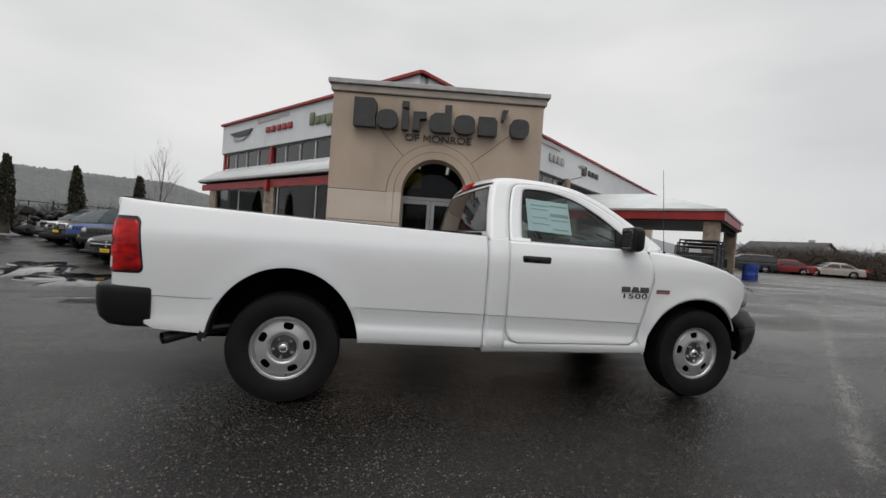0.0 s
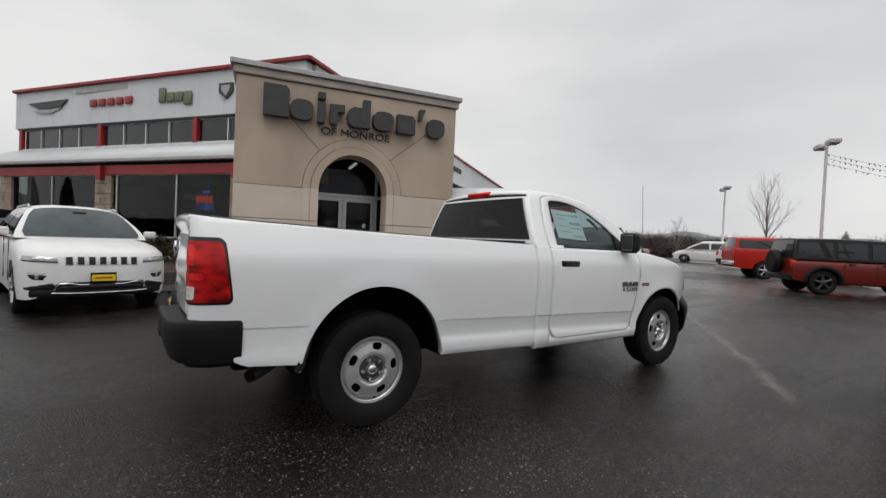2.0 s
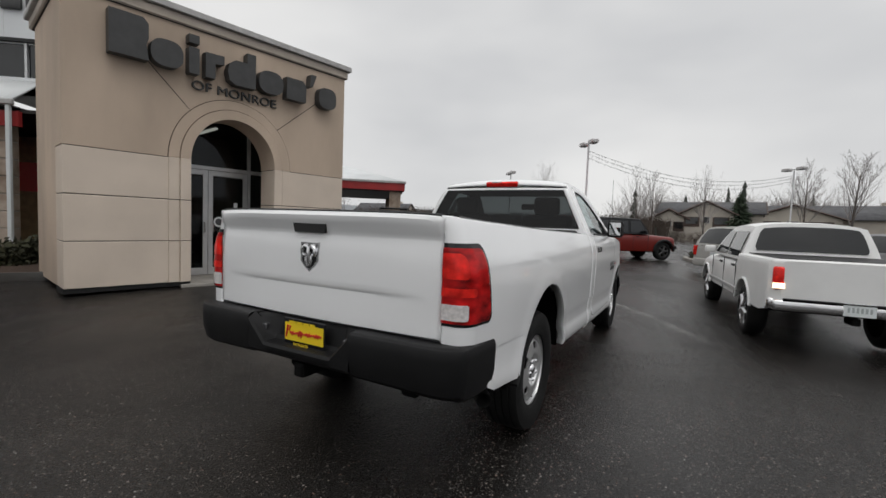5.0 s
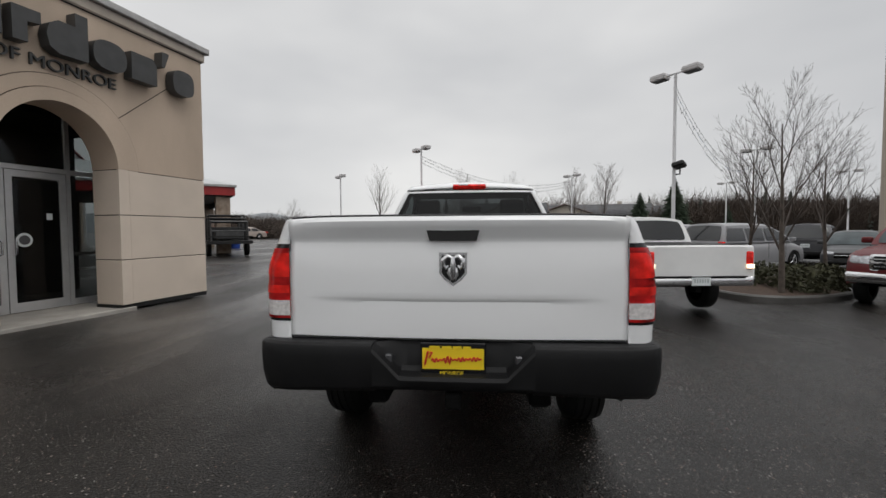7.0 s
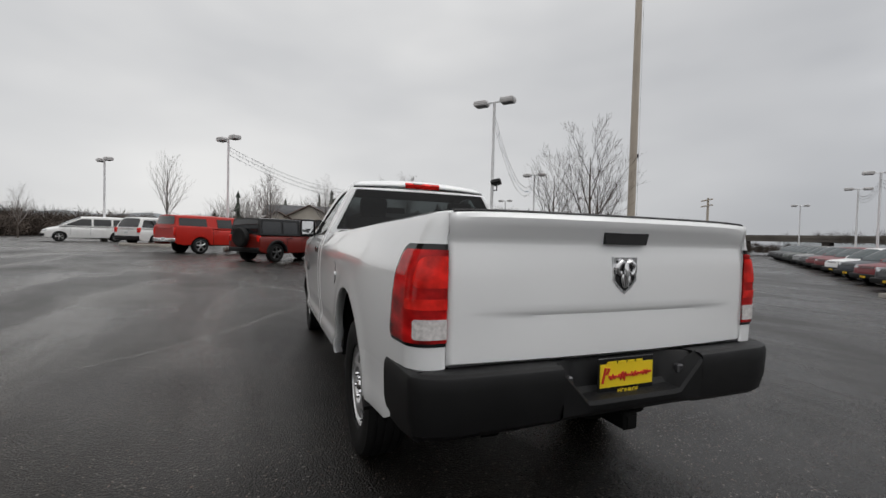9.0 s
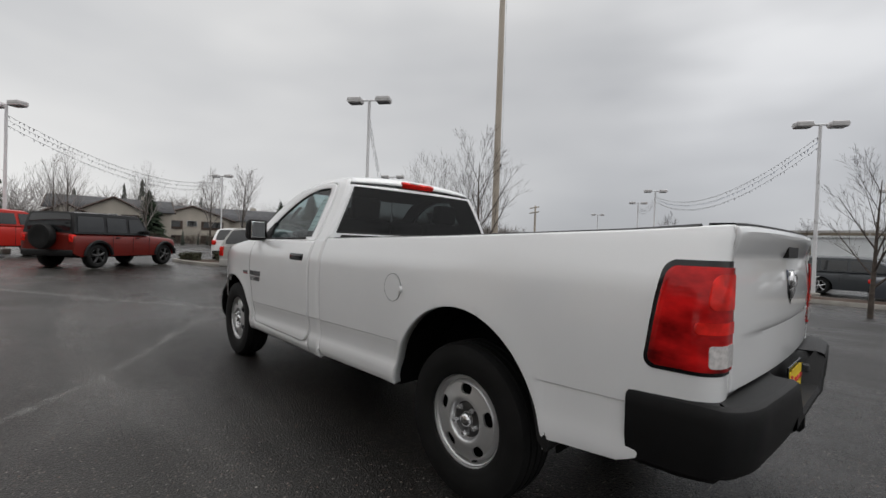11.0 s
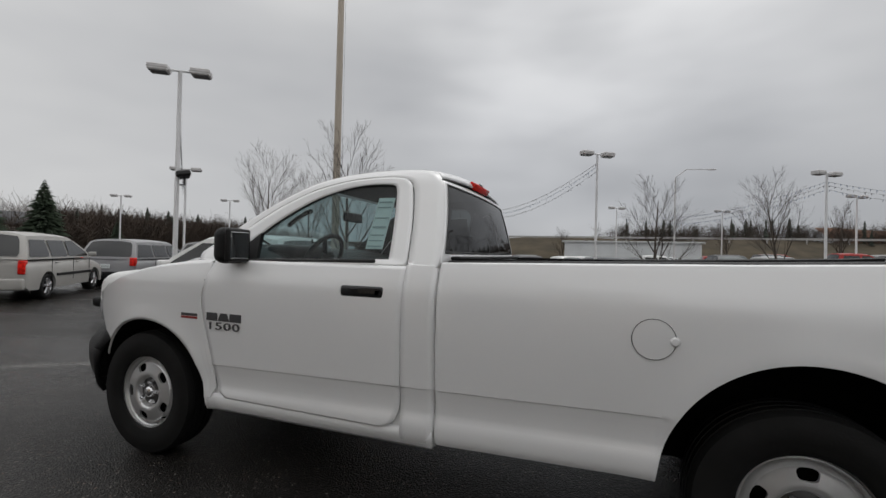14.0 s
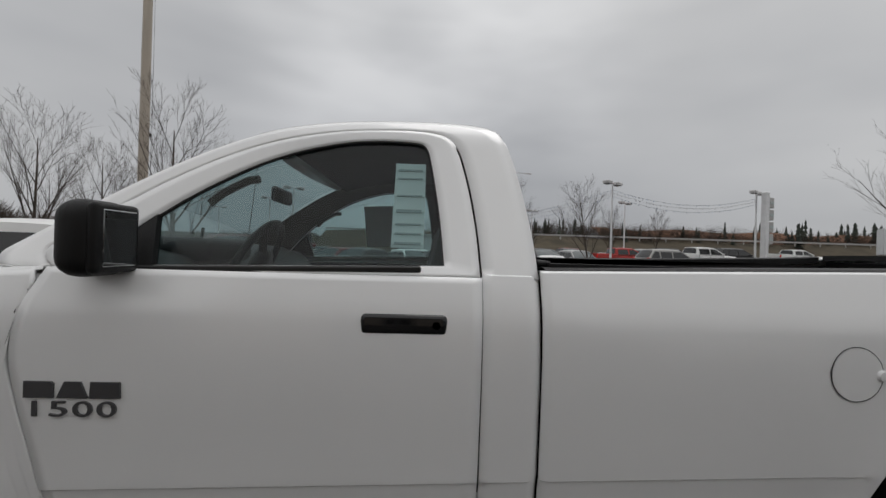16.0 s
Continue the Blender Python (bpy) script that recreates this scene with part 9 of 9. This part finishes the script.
M["water"] = mat("rain_water", (0.012, 0.012, 0.012), 0.09, var=0.3, scale=1.5, bump=0.02, bscale=5.0)
puddle((-5.3, 6.6), (1.5, 0.85), 120, 3.3)
puddle((-7.2, 8.6), (1.8, 0.8), 115, 7.1)
puddle((-3.9, 4.0), (0.55, 0.30), 20, 5.7)
drain = thing("drain_grate", Matrix.Translation((-3.42, 3.32, ground_z(-3.42, 3.32) + 0.004)) @ Matrix.Rotation(radians(12), 4, "Z"), "dark iron drain grate in the asphalt", "drain grate")
for s in (-1, 1):
    part("frame_bar", newbox((0, s * 0.22, 0.004), (0.50, 0.03, 0.014), 0.002), M["trim_black"], drain)
    part("frame_bar", newbox((s * 0.24, 0, 0.004), (0.03, 0.41, 0.014), 0.002), M["trim_black"], drain)
for i in range(9):
    part("grate_bar", newbox((-0.19 + i * 0.0475, 0, 0.003), (0.018, 0.41, 0.012)), M["trim_black"], drain)

# ---- distance ----
# bank with a guard rail beyond the road, a hill behind the showroom
bm = grid(bmesh.new(), [[(x, -66 - 12 * s + 3 * math.sin(x * 0.03), -0.5 + 4.9 * s ** 0.8 + 0.25 * math.sin(x * 0.21)) for s in (0.0, 0.3, 0.7, 1.0, 1.04)] for x in span(-160, 20, 60)])
solid("road_bank", bm, M["dry_grass"], "dry grassy road embankment", "embankment", kind="structure", smooth=60)
bm = grid(bmesh.new(), [[(x, -74 - 10 * s, -0.5 + 3.6 * s + 0.3 * math.sin(x * 0.3)) for s in (0.0, 0.4, 1.0, 2.2)] for x in span(-120, -36, 24)])
solid("earth_slope", bm, M["earth"], "bare red-brown earth slope beyond the road", "embankment", kind="structure", smooth=60)
gr = thing("guard_rail", Matrix.Identity(4), "pale guard rail along the top of the bank", "guard rail")
part("rail", newbox((-60, -76.5, 4.7), (160, 0.10, 0.30)), M["flashing"], gr)
for i in range(32):
    part("post", newbox((-138 + i * 5, -76.6, 4.35), (0.14, 0.14, 0.7)), M["flashing"], gr)
wb_ = thing("long_shed", Matrix.Translation((-2.6, -61.5, -0.2)), "long low white building beyond the lot", "building", kind="structure")
part("shed_wall", newbox((0, 0, 1.75), (16.5, 6, 3.5)), M["panel_white"], wb_)
part("shed_roof", newbox((0, 0, 3.58), (17.2, 6.6, 0.2)), M["roof_white"], wb_)
# bridge-like roadway to the south-east
br = thing("overpass", Matrix.Translation((58.0, -80.0, 0)) @ Matrix.Rotation(radians(18), 4, "Z"), "low concrete road overpass in the distance", "bridge", kind="structure")
M["overpass"] = mat("stained_overpass_concrete", (0.13, 0.115, 0.10), 0.85, var=0.3, scale=0.3, bump=0.2, bscale=4.0)
part("deck", newbox((-25, 0, 2.6), (66, 5, 0.7)), M["overpass"], br)
part("parapet", newbox((-25, 2.5, 3.1), (66, 0.3, 0.5)), M["overpass"], br)
for i in range(6):
    part("pier", newbox((-54 + i * 12, 0, 0.95), (1.0, 4, 2.7)), M["overpass"], br)


def far_woods(name, pts, depth, h0, h1, n, seed, material, label, conif=0.0, cm=None, zbase=0.0, stout=1.0):
    """A far belt of trees: stuff made of many small ragged crowns."""
    rnd = random.Random(seed)
    bm, bc = bmesh.new(), bmesh.new()
    seg = list(zip(pts, pts[1:]))
    for _ in range(n):
        (x0, y0), (x1, y1) = rnd.choice(seg)
        u = rnd.random()
        x, y = lerp(x0, x1, u) + rnd.uniform(-1, 1) * depth, lerp(y0, y1, u) + rnd.uniform(-1, 1) * depth
        h = rnd.uniform(h0, h1)
        z = zbase
        if rnd.random() < conif:
            r = h * rnd.uniform(0.16, 0.24)
            for k in range(13):
                zz = z + h * (0.08 + 0.070 * k)
                rr = r * (1 - k / 14.0) ** 0.8 * rnd.uniform(0.6, 1.2)
                a0 = rnd.uniform(0, 6.28)
                vs = [bc.verts.new((x + rr * math.cos(a0 + j * 1.047) * rnd.uniform(0.7, 1.1), y + rr * math.sin(a0 + j * 1.047) * rnd.uniform(0.7, 1.1), zz - 0.05 * h * rnd.random())) for j in range(6)]
                tip = bc.verts.new((x, y, zz + h * rnd.uniform(0.07, 0.12)))
                for j in range(6):
                    bc.faces.new((vs[j], vs[(j + 1) % 6], tip))
        else:
            for k in range(60):
                a, e = rnd.uniform(0, 6.28), rnd.uniform(0.35, 1.0)
                l = h * rnd.uniform(0.16, 0.40)
                b = Vector((x + rnd.uniform(-0.12, 0.12) * h, y + rnd.uniform(-0.12, 0.12) * h, z + h * rnd.uniform(0.05, 0.62)))
                d = Vector((math.cos(a) * (1 - e * 0.7), math.sin(a) * (1 - e * 0.7), e)).normalized()
                s = d.orthogonal().normalized() * h * rnd.uniform(0.0018, 0.0055) * stout
                vs = [bm.verts.new(p) for p in (b - s, b + s, b + d * l + s * 0.3, b + d * l - s * 0.3)]
                bm.faces.new(vs)
    ob = None
    if bm.faces:
        ob = solid(name, bm, material, label, "trees", kind="stuff")
    else:
        bm.free()
    if bc.faces:
        solid(name + "_conifer", bc, cm or M["far_needle"], label, "trees", kind="stuff")
    else:
        bc.free()
    return ob


far_woods("low_brush", [(-2, -86), (45, -88)], 5, 1.5, 3.2, 200, 211, M["brush"], "low bare brush beyond the road", 0.02, zbase=1.8)
far_woods("brush_belt", [(-150, -84), (-60, -84), (-2, -86)], 5, 2.6, 5.6, 1300, 201, M["brush"], "belt of bare brown brush and trees beyond the road", 0.05, zbase=3.4)
far_woods("fir_belt", [(-150, -92), (-78, -95)], 6, 5.0, 8.5, 90, 202, M["far_needle"], "dark belt of far firs", 0.9, zbase=2.0)
far_woods("south_east_brush", [(65, -32), (66, -44), (62, -58)], 5, 3.4, 7.6, 1300, 213, M["brush"], "tall bare brown brush and saplings behind the lot", 0.01)
far_woods("south_brush", [(62, -60), (46, -84)], 4, 1.0, 2.6, 260, 214, M["brush"], "low bare brush beyond the parked row", stout=2.0)
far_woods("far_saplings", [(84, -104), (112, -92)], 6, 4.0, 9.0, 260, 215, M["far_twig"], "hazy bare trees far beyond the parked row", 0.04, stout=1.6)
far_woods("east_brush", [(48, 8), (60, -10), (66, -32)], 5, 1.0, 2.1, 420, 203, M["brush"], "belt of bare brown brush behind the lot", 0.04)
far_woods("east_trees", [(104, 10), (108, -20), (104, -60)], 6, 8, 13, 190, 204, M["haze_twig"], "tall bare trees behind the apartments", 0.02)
far_woods("north_brush", [(46, 36), (60, 30), (84, 14), (70, 4)], 5, 2.0, 4.8, 1500, 205, M["brush"], "bare brown brush beyond the lot", stout=2.6)
far_woods("west_brush", [(-60, 12), (-40, 34), (-22, 46)], 4, 1.5, 3.5, 350, 206, M["brush"], "dark brush behind the fence", 0.05)


def ridge(name, cx, cy, r, a0, a1, h, seed, material, label, near=False):
    rnd = random.Random(seed)
    rows, steps = [], 900
    for i in range(steps + 1):
        a = lerp(a0, a1, i / steps)
        w = a * 6.7
        prof_ = min(1.0, 0.35 + 0.65 * (a - a0) / 14) if near else 0.55 + 0.45 * math.sin(math.pi * i / steps)
        hh = h * prof_ + noise.noise(Vector((w * 0.03, seed, 0))) * h * (0.06 if near else 0.35)
        if near:
            hh += h * 0.02 * noise.noise(Vector((w * 0.3, seed, 3)))
        rows.append([(cx + (r + k * 60) * math.cos(radians(a)), cy + (r + k * 60) * math.sin(radians(a)), hh * f - 1 + (h * 0.03 * f * noise.noise(Vector((w * 0.9, k * 40.0, seed))) + rnd.uniform(-0.012, 0.012) * h * f)) for k, f in ((0, 0.0), (0.12, 0.25), (0.25, 0.5), (0.38, 0.70), (0.5, 0.84), (0.6, 0.94), (0.7, 1.0), (2, 0.9))])
    return solid(name, grid(bmesh.new(), rows), material, label, "hill", kind="structure", smooth=180)


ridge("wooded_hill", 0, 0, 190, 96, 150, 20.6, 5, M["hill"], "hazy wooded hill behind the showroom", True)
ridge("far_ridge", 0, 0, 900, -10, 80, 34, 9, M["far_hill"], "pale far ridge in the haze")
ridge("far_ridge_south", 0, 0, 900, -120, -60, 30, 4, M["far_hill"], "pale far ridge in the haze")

# stone bank and fence at the north-west end of the lot
bm = bmesh.new()
rnd = random.Random(44)
for i in range(300):
    t = rnd.random()
    x, y = lerp(-27, -12, t) + rnd.uniform(-1.2, 1.2), lerp(16.5, 33, t) + rnd.uniform(-1.2, 1.2)
    s = rnd.uniform(0.25, 0.6)
    g = bmesh.ops.create_icosphere(bm, subdivisions=1, radius=s, matrix=Matrix.Translation((x, y, 0.1 + rnd.uniform(0, 1.35))) @ Matrix.Diagonal((1, rnd.uniform(0.7, 1.2), rnd.uniform(0.5, 0.8), 1)))
    for q in g["verts"]:
        q.co += Vector((rnd.uniform(-1, 1), rnd.uniform(-1, 1), rnd.uniform(-1, 1))) * s * 0.14
M["rock"] = mat("dark_rock", (0.035, 0.034, 0.033), 0.85, var=0.4, scale=3.0, bump=0.6, bscale=14.0)
solid("rock_bank", bm, M["rock"], "bank of dark boulders at the lot's end", "rocks", kind="stuff", smooth=30)
fen = thing("chain_fence", Matrix.Identity(4), "dark metal fence along the top of the bank", "fence")
for i in range(14):
    t = i / 13
    part("post", tube(bmesh.new(), [(lerp(-30, -15, t), lerp(16, 40, t), 0.4), (lerp(-30, -15, t), lerp(16, 40, t), 2.1)], 0.04, 6), M["trim_black"], fen)
for z in (1.35, 2.05):
    part("rail", tube(bmesh.new(), [(-30, 16, z), (-15, 40, z)], 0.03, 5), M["trim_black"], fen)


# ---- houses beyond the lot ----
def house(name, at, turn, size, eave, peak, label, gables=(), wins=6, z0=None):
    L, D = size
    h = thing(name, Matrix.Translation((at[0], at[1], (ground_z(*at) if z0 is None else z0))) @ Matrix.Rotation(radians(turn), 4, "Z"), label, "house", "houses beyond the lot")
    part("wall", prism(bmesh.new(), [(-D / 2, 0), (D / 2, 0), (D / 2, eave), (0, peak - 0.12), (-D / 2, eave)], -L / 2, L / 2, Matrix.Rotation(math.pi / 2, 4, "Z")), M["siding"], h)
    for s in (-1, 1):
        rows = [[(x, s * D / 2 * 1.10, eave - (peak - eave) * 0.10), (x, 0, peak)] for x in (-L / 2 - 0.4, L / 2 + 0.4)]
        thick(part("roof", grid(bmesh.new(), rows), M["shingle"], h), 0.18, 0)
    for x in (-L / 2 - 0.42, L / 2 + 0.42):
        for s in (-1, 1):
            part("verge_board", tube(bmesh.new(), [(x, s * D / 2 * 1.1, eave - (peak - eave) * 0.10), (x, 0, peak)], 0.14, 4), M["brown_trim"], h)
    for gx_, gw, ge, gp_ in gables:
        gb = part("gable_front", prism(bmesh.new(), [(gx_ - gw / 2, 0), (gx_ + gw / 2, 0), (gx_ + gw / 2, ge), (gx_, gp_ - 0.1), (gx_ - gw / 2, ge)], -D / 2 - 1.4, -D / 2 + 3.0), M["siding"], h)
        for s in (-1, 1):
            rows = [[(gx_ + s * gw * 0.58, y, ge - (gp_ - ge) * 0.16), (gx_, y, gp_)] for y in (-D / 2 - 1.8, -D / 2 + 4.5)]
            thick(part("gable_roof", grid(bmesh.new(), rows), M["shingle"], h), 0.16, 0)
            part("gable_board", tube(bmesh.new(), [(gx_ + s * gw * 0.58, -D / 2 - 1.82, ge - (gp_ - ge) * 0.16), (gx_, -D / 2 - 1.82, gp_)], 0.15, 4), M["brown_trim"], h)
        for k, zz in ((-0.27, ge - 1.3), (0.27, ge - 1.3), (-0.27, ge - 3.9), (0.27, ge - 3.9)):
            if zz > 0.6:
                bal = part("balcony", newbox((gx_ + k * gw, -D / 2 - 1.42, zz), (gw * 0.30, 0.12, 1.5)), M["brown_trim"], h)
                part("balcony_pane", newbox((gx_ + k * gw, -D / 2 - 1.47, zz + 0.15), (gw * 0.24, 0.10, 1.0)), M["car_glass"], bal)
        wv = part("window", newbox((gx_, -D / 2 - 1.44, ge - 1.0), (gw * 0.14, 0.10, 1.0)), M["alu"], h)
        part("pane", newbox((gx_, -D / 2 - 1.48, ge - 1.0), (gw * 0.12, 0.10, 0.9)), M["car_glass"], wv)
    for i in range(wins):
        x = lerp(-L / 2 + 1.5, L / 2 - 1.5, i / max(1, wins - 1))
        for zz in (1.5, 4.2):
            if zz < eave - 0.7:
                wv = part("window", newbox((x, -D / 2 - 0.03, zz), (1.3, 0.10, 1.2)), M["alu"], h)
                part("pane", newbox((x, -D / 2 - 0.08, zz), (1.15, 0.06, 1.05)), M["car_glass"], wv)
    part("chimney", newbox((L * 0.28, 0.8, peak - 0.1), (0.9, 0.9, 1.5)), M["siding"], h)
    return h


house("apartment_house", (92, -22), -100, (26, 11), 4.7, 6.9, "cream two-storey apartment house with brown-trimmed gables", ((-4, 12, 4.6, 6.7),))
house("apartment_house", (80, -43), -118, (20, 10), 4.4, 6.2, "cream two-storey apartment house with grey roof", ((4, 9, 4.2, 5.9),))
house("apartment_house", (80, -5), -95, (14, 10), 4.6, 6.4, "cream two-storey house with brown-trimmed gables", ((0, 7, 4.4, 6.2), (-5, 5, 3.6, 5.0)))
house("cream_house", (102, 77), -80, (16, 9), 4.0, 6.4, "cream house with a dark roof beyond the lot", (), wins=6)

up = thing("utility_pole", Matrix.Translation((30.0, -42.0, ground_z(30.0, -42.0))) @ Matrix.Rotation(radians(-30), 4, "Z"), "grey wooden utility pole with cross-arms", "utility pole")
part("pole", tube(bmesh.new(), [(0, 0, 0), (0, 0, 6.6)], [0.16, 0.11], 8), M["flag_pole"], up)
for z in (6.35, 5.75):
    part("cross_arm", newbox((0, 0.12, z), (2.6, 0.10, 0.12)), M["flag_pole"], up)
# roadside pylon sign and hoarding
py = thing("pylon_sign", Matrix.Translation((-24.6, -30.4, ground_z(-24.6, -30.4))) @ Matrix.Rotation(radians(24), 4, "Z"), "tall white roadside pylon sign with grey panels", "sign")
part("pylon_leg", newbox((0, 0, 3.1), (0.5, 0.4, 6.2), 0.05), M["pole_white"], py)
for i in range(4):
    pn = part("sign_panel", newbox((-0.6, 0, 5.4 - i * 0.95), (0.7, 0.3, 0.82), 0.04), M["flashing"], py)
    part("panel_bar", newbox((-0.6, 0.17, 5.4 - i * 0.95), (0.5, 0.03, 0.24)), M["ink"], pn)
hd = thing("hoarding", Matrix.Translation((-58, -52, 1.2)) @ Matrix.Rotation(radians(50), 4, "Z"), "white roadside hoarding with a dark green mark", "sign")
part("board", newbox((0, 0, 2.9), (5, 0.3, 3.4)), M["panel_white"], hd)
part("board_mark", newbox((0.8, 0.18, 3.6), (1.6, 0.05, 0.8)), M["hedge"], hd)
for x in (-1.8, 1.8):
    part("board_leg", newbox((x, 0, 0.4), (0.25, 0.25, 2.4)), M["flashing"], hd)
